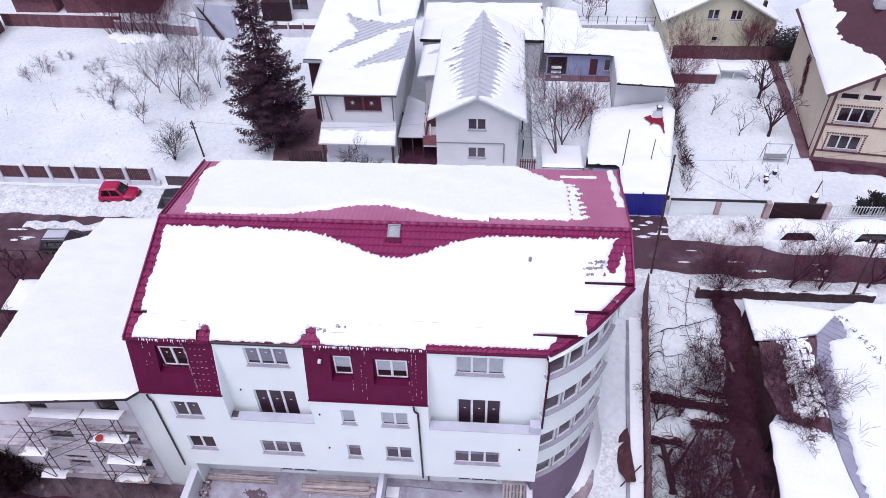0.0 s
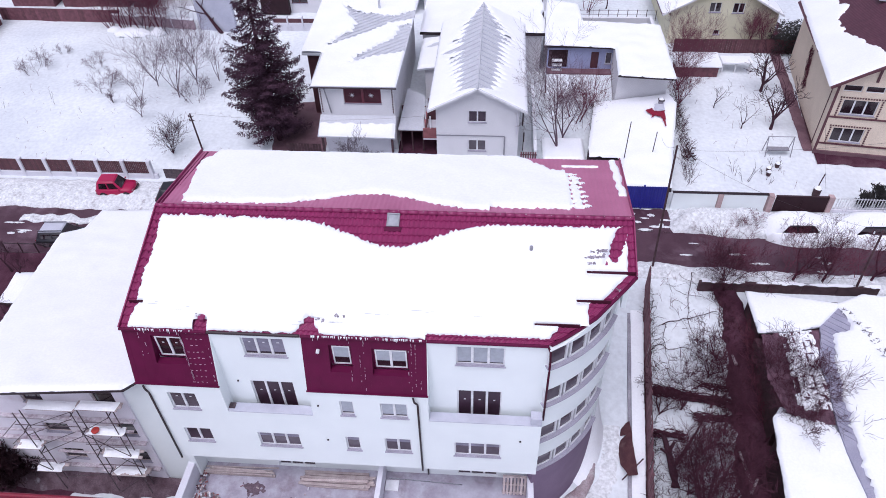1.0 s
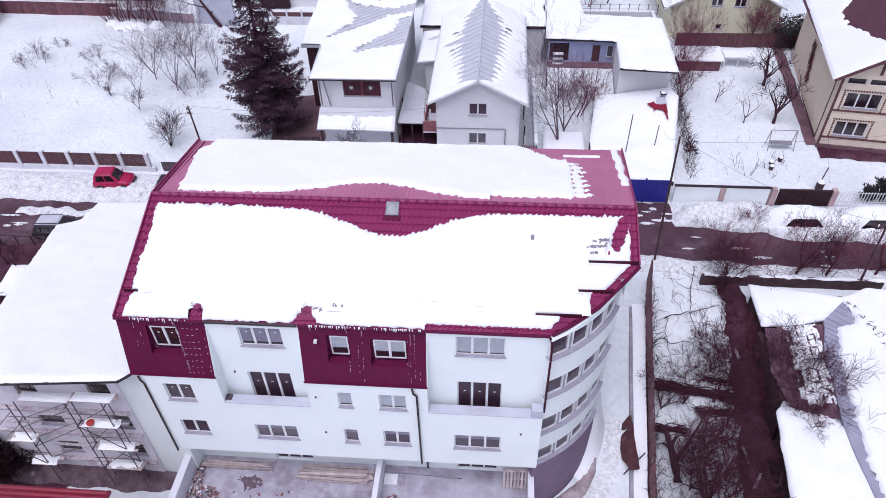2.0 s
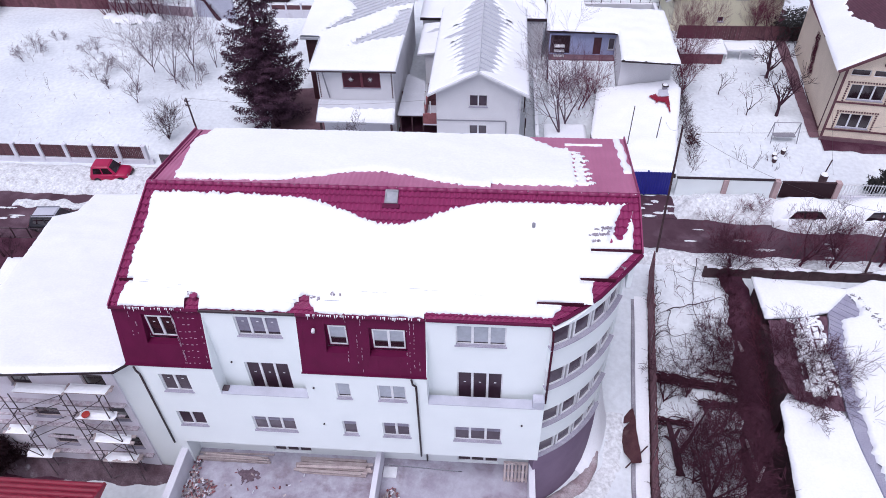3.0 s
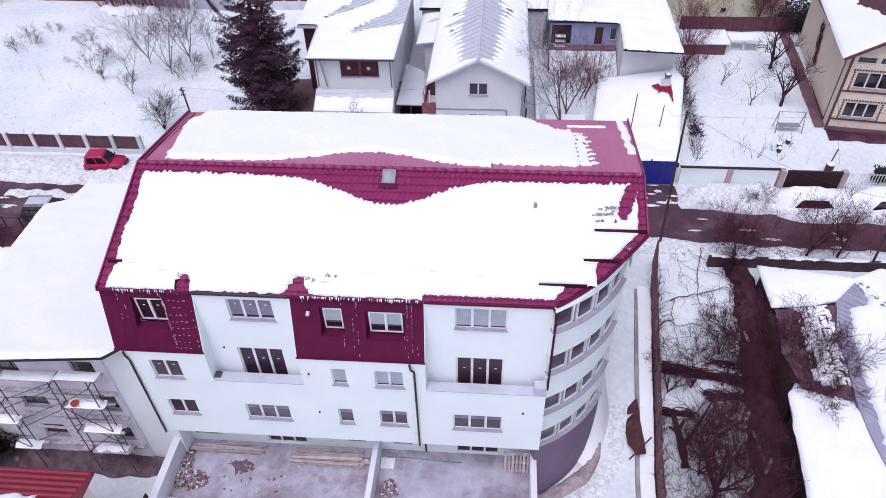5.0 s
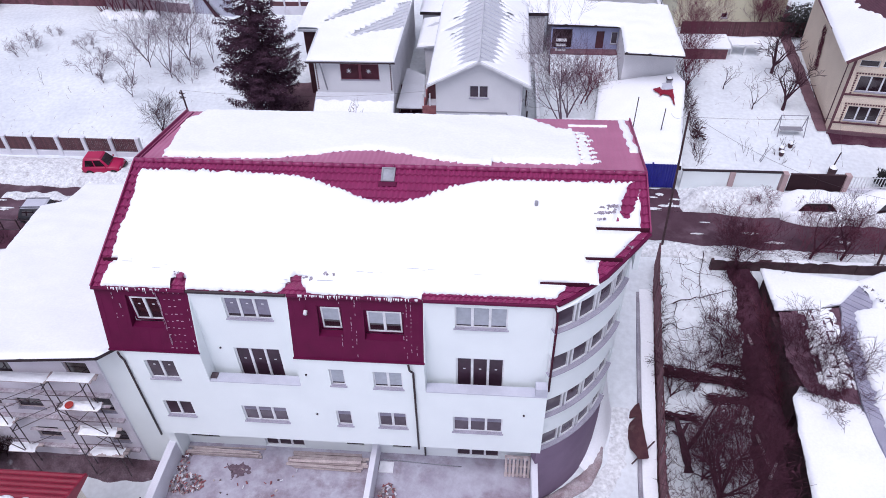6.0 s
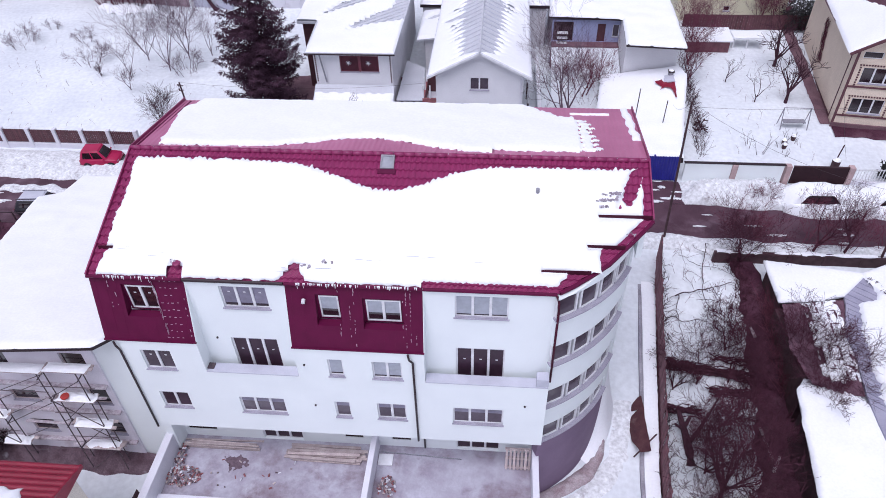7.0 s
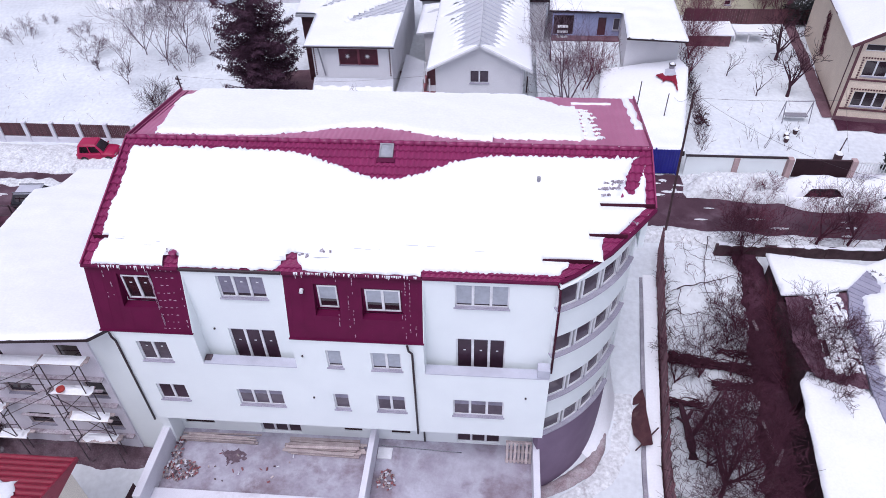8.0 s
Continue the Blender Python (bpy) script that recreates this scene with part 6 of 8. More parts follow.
        part("snow_skirt", sheet(skirt, steps(-0.66 * L, 0.66 * L, 0.08), steps(0, 1, 0.08)), SNOW, ob, "snow packed against the car's side", smooth=True)
    return ob


car("small_car", -26.95, 21.55, 5, 2.6, 1.42, 1.4, CAR_RED, "small bright red hatchback parked in the snow")
car("estate_car", -28.3, 16.35, 4, 3.4, 1.5, 1.2, CAR_DARK, "dark grey estate car with roof rails on the street", suv=True)
car("parked_car", -21.7, 21.25, 8, 4.0, 1.6, 1.15, CAR_DARK, "dark car parked beside the fence")
car("snowed_car", 20.2, 19.5, 1, 3.7, 1.65, 1.15, CAR_DARK, "parked car buried under thick snow", snow=True)
car("snowed_car", 24.9, 19.5, 1, 4.0, 1.7, 1.25, CAR_DARK, "parked van-like car buried under thick snow", snow=True)


# ---------------------------------------------------------------- poles and wires
def pole(x, y, h, lean, label, arms=1):
    z = ground_at(x, y)
    ob = thing("utility_pole", (x, y, z - 0.2), label, "pole")
    t = Vector((lean[0], lean[1], h))
    part("shaft", beam((0, 0, 0), t, 0.075, 0.055, sides=8), WOOD_DARK, ob)
    for k in range(arms):
        part("crossarm", beam(t + Vector((-0.5, 0, -0.3 - 0.5 * k)), t + Vector((0.5, 0, -0.3 - 0.5 * k)), 0.07), WOOD_DARK, ob)
        for s in (-0.42, 0.42):
            part("insulator", beam(t + Vector((s, 0, -0.26 - 0.5 * k)), t + Vector((s, 0, -0.12 - 0.5 * k)), 0.04, sides=6), PVC, ob)
    return Vector((x, y, z - 0.2)) + t


p1 = pole(-22.35, 26.6, 3.4, (-0.15, 0), "short weathered wooden pole in the snow", 0)
stake = bpy.data.objects["utility_pole"]
for z in (2.75, 3.1):
    part("bracket", beam((-0.3, 0, z), (0.06, 0, z + 0.05), 0.035, sides=6), WOOD_DARK, stake)
    part("insulator", beam((-0.28, 0, z), (-0.28, 0, z + 0.16), 0.05, sides=6), WOOD_DARK, stake)
p2 = pole(10.12, 15.5, 9.4, (-0.3, 0), "tall slender utility pole leaning beside the street", 0)
p3 = pole(21.7, 14.0, 5.0, (0.0, 0.3), "dark wooden pole beside the lane", 1)


def wire(a, c, sag, r=0.008):
    n = 16
    pts = [(a.lerp(c, k / n) + Vector((0, 0, -sag * 4 * (k / n) * (1 - k / n))), r) for k in range(n + 1)]
    o = new("cable", tube_mesh("cable", [pts], DARK_PIPE, 3))
    tagged(o, "thin dark overhead cable between poles", "cable")


wire(p2, Vector((11.0, 23.0, 6.0)), 0.4)
wire(p2 + Vector((0.4, 0, -0.3)), p3, 0.7)
wire(p2 + Vector((0.2, 0, -0.3)), Vector((34, 22, 9)), 0.9)
wire(p1, Vector((-4.0, 25.0, 6.2)), 0.5)
wire(Vector((23.3, 27.7, 5.0)), Vector((21.9, 21.6, 3.2)), 0.2)


# patches of slush left on the roadway
rgp = random.Random(55)
for k in range(16):
    x = rgp.choice((rgp.uniform(12, 24), rgp.uniform(-34, -26)))
    y = road_mid(x) + rgp.uniform(-1.2, 1.0)
    w, d = rgp.uniform(0.2, 0.7), rgp.uniform(0.06, 0.16)
    b = sheet(lambda u, v: (x + w * u, y + d * v, gz(x, y) + 0.05 + 0.04 * max(0.0, 1 - u * u - v * v)) if u * u + v * v + 0.9 * wob(u, v, 2.5, 150 + k) < 1 else None, steps(-1.3, 1.3, 0.13), steps(-1.3, 1.3, 0.2))
    tagged(part("slush_patch", b, SNOW_DIRTY, smooth=True), "thin patch of slush on the wet road", "snow", kind="stuff")

for k in range(9):
    x, y, w, d = rgp.uniform(9.0, 11.7), rgp.uniform(19.1, 21.0), rgp.uniform(0.15, 0.6), rgp.uniform(0.08, 0.2)
    b = sheet(lambda u, v: (x + w * u, y + d * v, ground_at(x, y) + 0.09 + 0.05 * max(0.0, 1 - u * u - v * v)) if u * u + v * v + 0.9 * wob(u, v, 2.5, 250 + k) < 1 else None, steps(-1.3, 1.3, 0.13), steps(-1.3, 1.3, 0.2))
    tagged(part("slush_patch", b, SNOW_DIRTY, smooth=True), "patch of slush before the blue gate", "snow", kind="stuff")

# ---------------------------------------------------------------- east side: passage, retaining wall, fence, garden
WALL_LINE = ((-30, 5.6), (-1, 7.2), (1.2, 7.32), (4.2, 7.6), (7.8, 7.85), (11.9, 8.2), (14.2, 8.6))
rw = thing("retaining_wall", (7.4, 6.0, -0.5), "low grey concrete retaining wall along the passage", "wall")


def along(y0, y1, off, lo_, hi_, w, step=0.5):
    """A wall that follows the boundary line."""
    b = bmesh.new()
    prev = None
    for y in steps(y0, y1, step):
        x = lerp(y, WALL_LINE) + off
        ring = [b.verts.new((px - 7.4, y - 6.0, pz + 0.5)) for px, pz in ((x, lo_(y)), (x, hi_(y)), (x + w, hi_(y)), (x + w, lo_(y)))]
        if prev:
            for i in range(4):
                j = (i + 1) % 4
                b.faces.new((prev[i], prev[j], ring[j], ring[i]))
        else:
            b.faces.new(ring)
        prev = ring
    b.faces.new(prev[::-1])
    return b


part("footing", along(-25, 12.0, 0.0, lambda y: gz(0, y) - 0.4, lambda y: gz(0, y) + 0.26 * min(1.0, (12.6 - y) / 4), 0.18), FOOTING, rw)
part("snow_strip", along(-25, 12.2, 0.17, lambda y: gz(0, y) - 0.4, lambda y: gz(0, y) + (0.4 + 0.06 * wob(0, y, 1.2, 91)) * min(1.0, (12.6 - y) / 4), 0.66), SNOW, rw, "snow on the strip behind the wall")
fe = thing("boundary_fence", (7.4, 6.0, -0.5), "weathered rust-brown board fence between passage and garden", "fence")
rng = random.Random(5)
brd = [part("board", box(-0.015, 0.015, -0.08, 0.08, -0.4, 1.75 + 0.12 * k, 0.004), WOOD_FENCE, fe) for k in range(3)]
for k, o in enumerate(brd):
    o.matrix_basis = Matrix.Translation((lerp(14.0 - 0.17 * k, WALL_LINE) + 0.95 - 7.4, 14.0 - 0.17 * k - 6.0, gz(0, 14) + 0.5))
for k in range(3, 180):
    y = 14.0 - 0.17 * k
    m = Matrix.Translation((lerp(y, WALL_LINE) + 0.95 - 7.4 + rng.uniform(-0.02, 0.02), y - 6.0, gz(0, y) + 0.5 + rng.uniform(-0.08, 0.03))) @ pose(0, 0, 0, rng.uniform(-1, 1), rng.uniform(-1.5, 1.5), 3.5)
    again(brd[k % 3], fe, m)
for dz in (0.3, 1.4):
    part("rail", along(-16, 14, 1.0, lambda y: gz(0, y) + dz, lambda y: gz(0, y) + dz + 0.09, 0.05), WOOD_DARK, fe)
db = thing("scrap_sheet", (7.38, 3.6, gz(7, 3.6)), "torn rusty dark red metal sheet leaning on the low wall", "scrap metal")


def torn(u, k):
    """u along the sheet, k from its foot to its head; the ends and the foot are ragged."""
    foot = lerp(u, ((-1.45, 0.9), (-1.3, 0.45), (-0.5, 0.12), (0.5, 0.05), (0.9, 0.3), (1.0, 0.75), (1.12, 0.2), (1.3, 0.1), (1.65, 0.75)))
    a = foot + (1 - foot) * k
    return (-0.36 + 0.72 * a + 0.05 * wob(u, a, 1.5, 170), u + 0.12 * a, 0.02 + 0.75 * a + 0.1 * math.sin(a * math.pi) + 0.05 * wob(u, a, 2.5, 171))


for k in range(2):
    b = sheet(lambda u, v, k=k: tuple(Vector(torn(u, v)) + Vector((0.02 * k, 0, -0.02 * k))), steps(-1.45, 1.65, 0.08), steps(0, 1, 0.12))
    part("sheet" if k == 0 else "backing", b, RUST, db, smooth=True)
part("stick", beam((-0.3, -1.3, 0.1), (0.75, -0.5, 0.9), 0.06, 0.05), WOOD_DARK, db)


# dark lane between the gardens
def lane_x(y, k):
    a = lerp(y, ((-30, 8.0), (-0.4, 12.4), (4, 13.0), (8.6, 13.35), (12.8, 13.7), (15.4, 13.5)))
    c = lerp(y, ((-30, 11.5), (-0.2, 15.4), (5.1, 16.3), (9, 15.9), (12.6, 15.0), (15.4, 15.0)))
    a, c = a + 0.5 * wob(0, y, 0.7, 92) + 0.25 * wob(0, y, 2.2, 92), c + 0.3 * wob(3, y, 0.8, 93)
    return a + (c - a) * k


def lane_fn(y, k):
    x = lane_x(y, k)
    return (x, y, gz(x, y) + 0.1 + (0.22 if y < 13.4 else 0.05) * math.sin(math.pi * k) * (1 + wob(x, y, 1.5, 94)) + 0.08 * wob(x, y, 4, 95) - (0.2 if k in (0, 1) else 0))


tagged(part("mud_lane", sheet(lane_fn, steps(-25, 15.2, 0.16), steps(0, 1, 0.06)), MUD, smooth=True), "dark overgrown muddy strip between the gardens", "mud", kind="stuff")


def brush(name, n, seed, place, length, material, label, r=0.012, up=1.0):
    """A thicket of dry stems."""
    rg = random.Random(seed)
    strands = []
    for _ in range(n):
        x, y, z = place(rg)
        a, tilt, L = rg.uniform(0, 6.28), rg.uniform(0.2, 1.3), length * rg.uniform(0.5, 1.25)
        d = Vector((math.cos(a) * tilt, math.sin(a) * tilt, up)).normalized()
        p = Vector((x, y, z))
        bend = Vector((rg.uniform(-1, 1), rg.uniform(-1, 1), rg.uniform(-1, 0.2))) * 0.25 * L
        strands.append([(p, r), (p + d * L * 0.5, r * 0.8), (p + d * L + bend, r * 0.3)])
        q = p + d * L * 0.5
        for _ in range(2):
            e = (d + Vector((rg.uniform(-1, 1), rg.uniform(-1, 1), rg.uniform(-0.6, 0.6)))).normalized()
            strands.append([(q, r * 0.6), (q + e * L * 0.4, r * 0.25)])
    o = new(name, tube_mesh(name, strands, material, 3))
    return tagged(o, label, "brush", kind="stuff")


def in_lane(rg):
    y = rg.uniform(-6, 14.2)
    x = lane_x(y, rg.choice((rg.uniform(-0.15, 0.12), rg.uniform(0.0, 0.45), rg.uniform(0.1, 0.55))))
    return x, y, gz(x, y) + 0.05


brush("lane_brush", 1500, 7, in_lane, 0.62, TWIG_DARK, "dense dry reddish-brown undergrowth in the lane", 0.014)


def in_garden(rg):
    y = rg.uniform(-4, 14.5)
    x0 = lerp(y, WALL_LINE) + 1.1
    x = x0 + (lane_x(y, 0) - x0) * rg.random() ** 0.6
    return x, y, gz(x, y)


brush("garden_brush", 170, 8, in_garden, 0.8, TWIG_RED, "dry stalks and vines sticking out of the garden snow", 0.01)
brush("fence_brush", 230, 9, lambda rg: (lambda y: (lerp(y, WALL_LINE) + 1.15 + rg.uniform(0, 0.35), y, gz(0, y)))(rg.uniform(-4, 13.5)), 0.9, BARK, "tangled dead creepers along the fence", 0.012)

# old vines lying over the snow, and brushy rows across the garden
def vines(name, rows, seed, label, material, r, jitter):
    rg = random.Random(seed)
    strands = []
    for x0, y0, x1, y1, n, hh in rows:
        for _ in range(n):
            a = Vector((x0 + rg.uniform(-1, 1) * jitter, y0 + rg.uniform(-1, 1) * jitter, 0))
            c = Vector((x1 + rg.uniform(-1, 1) * jitter, y1 + rg.uniform(-1, 1) * jitter, 0))
            pts = []
            for k in range(9):
                p = a.lerp(c, k / 8) + Vector((rg.uniform(-1, 1), rg.uniform(-1, 1), 0)) * jitter * 0.5
                p.z = gz(p.x, p.y) + hh * (0.4 + rg.random())
                pts.append((p, r * rg.uniform(0.6, 1.2)))
            strands.append(pts)
    tagged(new(name, tube_mesh(name, strands, material, 4)), label, "vines", kind="stuff")


def trail(points, n, wander, o, lift=0.25):
    """A creeping stem through the points, with bends of its own."""
    out = []
    for k in range(n + 1):
        f = k / n * (len(points) - 1)
        i = min(len(points) - 2, int(f))
        (ax, ay), (bx, by) = points[i], points[i + 1]
        x, y = ax + (bx - ax) * (f - i), ay + (by - ay) * (f - i)
        x, y = x + wander * wob(x, y, 1.3, o), y + wander * wob(x, y, 1.3, o + 0.5)
        out.append(Vector((x, y, gz(x, y) + lift * (1 + 0.7 * wob(x, y, 0.9, o + 3)))))
    return out


STEMS = [([(10.15, 10.95), (10.5, 11.25), (11.9, 11.8), (13.4, 12.1)], 0.03), ([(12.4, 15.0), (11.9, 12.9), (11.7, 11.5), (11.6, 9.7), (11.0, 8.2)], 0.022), ([(9.0, 9.2), (9.5, 9.85), (10.35, 9.7), (11.6, 9.75)], 0.024), ([(10.4, 11.1), (10.2, 9.7), (10.3, 8.4)], 0.018), ([(10.9, 9.7), (10.9, 8.5)], 0.012), ([(9.5, 8.9), (9.6, 8.2), (11.0, 8.4), (12.3, 8.3)], 0.016), ([(10.3, 8.9), (11.3, 8.8)], 0.01), ([(11.0, 14.6), (10.9, 12.6), (11.4, 10.5)], 0.01), ([(11.2, 13.6), (12.6, 13.2), (13.4, 12.8)], 0.012), ([(11.6, 14.8), (12.9, 13.6)], 0.01), ([(10.6, 14.0), (12.2, 14.3)], 0.009), ([(11.3, 11.0), (13.2, 10.6)], 0.01), ([(12.3, 12.0), (12.5, 10.0), (12.2, 8.5)], 0.012), ([(10.8, 12.9), (12.0, 12.4)], 0.009)]
for k, (points, r) in enumerate(STEMS):
    strand = [(p, r * (1.2 - 0.7 * i / 28)) for i, p in enumerate(trail(points, 28, 0.3, 180 + k))]
    shoots = []
    rgv = random.Random(700 + k)
    for p, q in strand[::3]:
        d = Vector((rgv.uniform(-1, 1), rgv.uniform(-1, 1), rgv.uniform(-0.3, 0.5))) * rgv.uniform(0.2, 0.6)
        shoots.append([(p, q * 0.5), (p + d * 0.6 + Vector((0, 0, 0.05)), q * 0.4), (p + d, q * 0.2)])
    tagged(new("dead_vine", tube_mesh("dead_vine", [strand] + shoots, BARK, 4)), "thin dead vine trailing over the garden snow", "vine", "garden vines")
vines("brush_row", [(9.0, 7.15, 13.3, 6.55, 34, 0.4), (11.2, 5.75, 13.5, 5.7, 26, 0.4), (8.8, 4.75, 10.5, 4.7, 22, 0.4), (11.6, 7.6, 13.2, 7.3, 10, 0.3)], 16, "rows of dark cut branches piled across the garden", TWIG_DARK, 0.028, 0.22)
wall_s = thing("garden_wall", (14.0, 14.0, 1.0), "dark low wall with patches of snow beside the lane", "wall")
for x0, x1 in ((-1.4, 0.58), (0.6, 2.58), (2.6, 4.58), (4.6, 6.58), (6.6, 9.0)):
    part("panel", box(x0, x1, -0.12, 0.12, -0.3, 0.75 + 0.05 * (x1 % 1), 0.02), WOOD_DARK, wall_s)
snow_cover("wall_snow", lambda u, v, h: (u, v, 1.0 + 0.78 + h), 12.7, 23.0, 13.85, 14.15, lambda u, v: min(v - 13.87, 14.13 - v) + 0.25 * wob(u, v, 0.8, 130) - 0.02, 0.12, 0.06, "clumps of snow left on the dark wall", soft=0.06)

# garden trees (dark, dense twigs)
GT = [(10.7, 0.5, 3.7, 9, 3, 1.3, 0.07, (0.0, 0.1), 0.8), (9.7, -2.6, 4.0, 7, 2, 0.7, 0.08, (0.1, 0), 0.8), (11.9, -1.6, 3.2, 6, 2, 0.7, 0.07, (-0.1, 0), 0.7), (12.3, 2.8, 2.6, 4, 2, 0.5, 0.05, (0, 0.1), 0.7),
      (11.4, 4.0, 2.4, 4, 2, 0.4, 0.04, (-0.1, 0.1), 0.7), (12.3, 8.2, 2.3, 4, 2, 0.3, 0.04, (-0.1, 0), 0.6), (12.9, 9.2, 2.2, 5, 2, 0.3, 0.04, (-0.2, 0), 0.6), (10.6, 6.3, 2.2, 4, 2, 0.3, 0.04, (0, 0), 0.8),
      (12.2, 6.5, 2.4, 5, 2, 0.3, 0.04, (0, 0.1), 0.7), (14.1, 13.8, 3.2, 8, 2, 0.3, 0.034, (0, 0.05), 0.42), (14.9, 7.0, 3.1, 7, 2, 1.0, 0.05, (0.2, 0.1), 0.5), (14.9, 5.4, 3.6, 10, 2, 1.0, 0.06, (0.4, 0.2), 0.5), (14.5, 4.7, 2.1, 4, 2, 2.2, 0.03, (0.3, -0.15), 0.45), (12.8, 5.2, 2.6, 5, 2, 0.3, 0.04, (-0.4, 0.0), 0.7), (9.4, 6.0, 2.0, 5, 2, 0.2, 0.035, (0, 0), 0.8), (10.4, 2.0, 2.4, 6, 2, 0.3, 0.04, (0, 0), 0.8)]
for k, (x, y, h, st, kd, fk, r, ln, sd) in enumerate(GT):
    bare_tree("fruit_tree", x, y, h * 0.85, 100 + k, "leafless garden fruit tree with dense dark twigs", depth=3, kids=kd, r=r, stems=st, fork=fk, wild=0.34, up=0.04, lean=ln, material=TWIG_DARK, group="garden trees", thin=0.0065, spread=sd)
dt = thing("lopped_tree", (9.83, 2.4, gz(9.83, 2.4)), "thick lopped dead trunk leaning in the garden", "tree")
for nm, strand in (("trunk", [((0, 0, -0.1), 0.3), ((-0.05, 0.35, 0.3), 0.22), ((-0.25, 1.1, 0.85), 0.17), ((-0.55, 1.95, 1.5), 0.12)]), ("limb", [((-0.12, 0.7, 0.55), 0.12), ((0.5, 1.4, 0.8), 0.09), ((1.35, 2.6, 1.0), 0.05), ((1.9, 3.4, 1.1), 0.02)]), ("stub", [((-0.3, 1.3, 1.0), 0.1), ((0.0, 1.7, 1.35), 0.08)]), ("stub", [((-0.3, 1.2, 0.95), 0.09), ((-0.75, 1.35, 1.2), 0.06)])):
    o = new(nm, tube_mesh(nm, [[(Vector(p), r) for p, r in strand]], BARK, 7))
    o.parent = dt
for k, (x, y, a, L) in enumerate(((13.3, 3.2, 96, 1.7), (13.6, 2.3, 58, 0.9), (13.7, 8.9, 100, 0.6))):
    lg = thing("split_log", (x, y, gz(x, y) + 0.5), "pale broken log lying in the dark lane", "log")
    part("wood", beam((-L / 2 * math.cos(radians(a)), -L / 2 * math.sin(radians(a)), 0), (L / 2 * math.cos(radians(a)), L / 2 * math.sin(radians(a)), 0.1), 0.09, 0.06, sides=7), DIRT, lg)

# ---- sheds on the east
sh = thing("shed", (14.9, 8.1, 0.4), "low shed with a snow-covered roof beside the lane", "shed")
part("wall", box(0.05, 5.0, 1.7, 4.2, -0.6, 1.7), WOOD_DARK, sh)
SHR = [(14.75, 9.6), (16.4, 9.75), (18.2, 10.2), (19.9, 11.9), (14.8, 12.7)]
part("roof", slab([(x - 14.9, y - 8.1, 1.92) for x, y in SHR], 0.1), METAL_GREY, sh)
snow_cover("roof_snow", lambda u, v, h: (u, v, 2.33 + h), 14.7, 20, 9.3, 12.8, lambda u, v: inside_poly(SHR, u, v) + 0.02 + 0.14 * wob(u, v, 1.6, 96) * (v < 10.4), 0.2, 0.1, "thick snow on the shed roof", soft=0.15)
s2 = thing("shed", (14.6, 4.0, -0.3), "old shed with thawing snow showing brown roof tiles", "shed")
part("wall", box(0.1, 2.8, 0.5, 5.6, -0.8, 2.1), WOOD_DARK, s2)
S2R = [(14.85, 4.5), (16.2, 3.95), (16.95, 3.95), (17.3, 6.2), (17.3, 7.6), (18.0, 9.6), (18.1, 10.05), (16.4, 9.7), (14.95, 9.55), (14.5, 6.6)]
part("roof", sheet(lambda u, v: (u, v, 2.5 + 0.025 * math.cos(u * 2 * math.pi / 0.24) + 0.04 * ((v / 0.42) % 1.0)) if inside_poly(S2R, u + 14.6, v + 4.0) > -0.06 else None, steps(-0.2, 3.6, 0.06), steps(-0.2, 6.2, 0.105)), OLD_TILE, s2, "brown ribbed sheets showing through thawing snow")


def s2_inside(u, v):
    """Snow left in broken squares between the ribs."""
    s = u - lerp(v, ((4, 15.5), (5, 15.7), (7.2, 16.0), (9, 16.1)))
    strip = math.floor(s / 0.42)
    r = (v + 0.35 * strip) / 0.9
    cu, cv = abs((s / 0.42) % 1 - 0.5) * 0.42, abs(r % 1 - 0.5) * 0.9
    cell = wob(strip * 1.71, math.floor(r) * 1.37, 1.0, 97)
    d = min(0.185 - cu, 0.42 - cv) + 0.1 * cell + 0.07 * wob(u, v, 3, 98) + 0.05 * wob(u, v, 8, 98) - 0.6 * max(0.0, -s) - 0.6 * max(0.0, s - 1.3) - max(0.0, 4.75 - v)
    return min(d, inside_poly(S2R, u, v))


snow_cover("roof_snow", lambda u, v, h: (u, v, 2.26 + h), 14.4, 18.3, 3.8, 10.1, s2_inside, 0.1, 0.035, "broken squares of thawing snow on the old roof", soft=0.1)
s3 = thing("house", (20.6, 5.5, 0.0), "low house with grey metal roof edge and deep snow", "house")
part("wall", box(-1.4, 7.0, -9.0, 6.0, -1.2, 2.2), GREYWALL, s3)
part("wall", box(-2.9, -1.42, -3.0, 3.5, -1.2, 2.2), WOOD_DARK, s3)
S3R = [(19.6, 11.9), (21.2, 12.7), (30.0, 12.0), (30.0, -6.0), (17.3, -6.0), (16.9, 2.4), (16.97, 4.0), (17.32, 6.2), (17.32, 7.6), (18.03, 9.6), (18.12, 10.1)]
part("roof", slab([(x - 20.6, y - 5.5, 2.36) for x, y in S3R], 0.14), ROOF_STRIP, s3, "grey metal roof with a bare eave")
snow_cover("roof_snow", lambda u, v, h: (u, v, 2.38 + h), 15.0, 30.0, -6.0, 12.8, lambda u, v: min(inside_poly(S3R, u, v), u - lerp(v, ((-6, 17.3), (2.0, 17.45), (4.3, 17.75), (6.2, 18.05), (7.6, 18.2), (9.0, 18.6), (9.6, 18.8), (9.95, 19.8), (10.8, 19.9), (11.7, 19.6), (13, 19.4))) + 0.2 * wob(u, v, 1.1, 98) + 0.26 * (1 - (v * 2.1 + 1.6 * wob(0, v, 0.8, 97)) % 1.0) * (0.6 + 0.6 * wob(0, v, 2.3, 95))), 0.22, 0.12, "deep snow on the low house roof", soft=0.15)

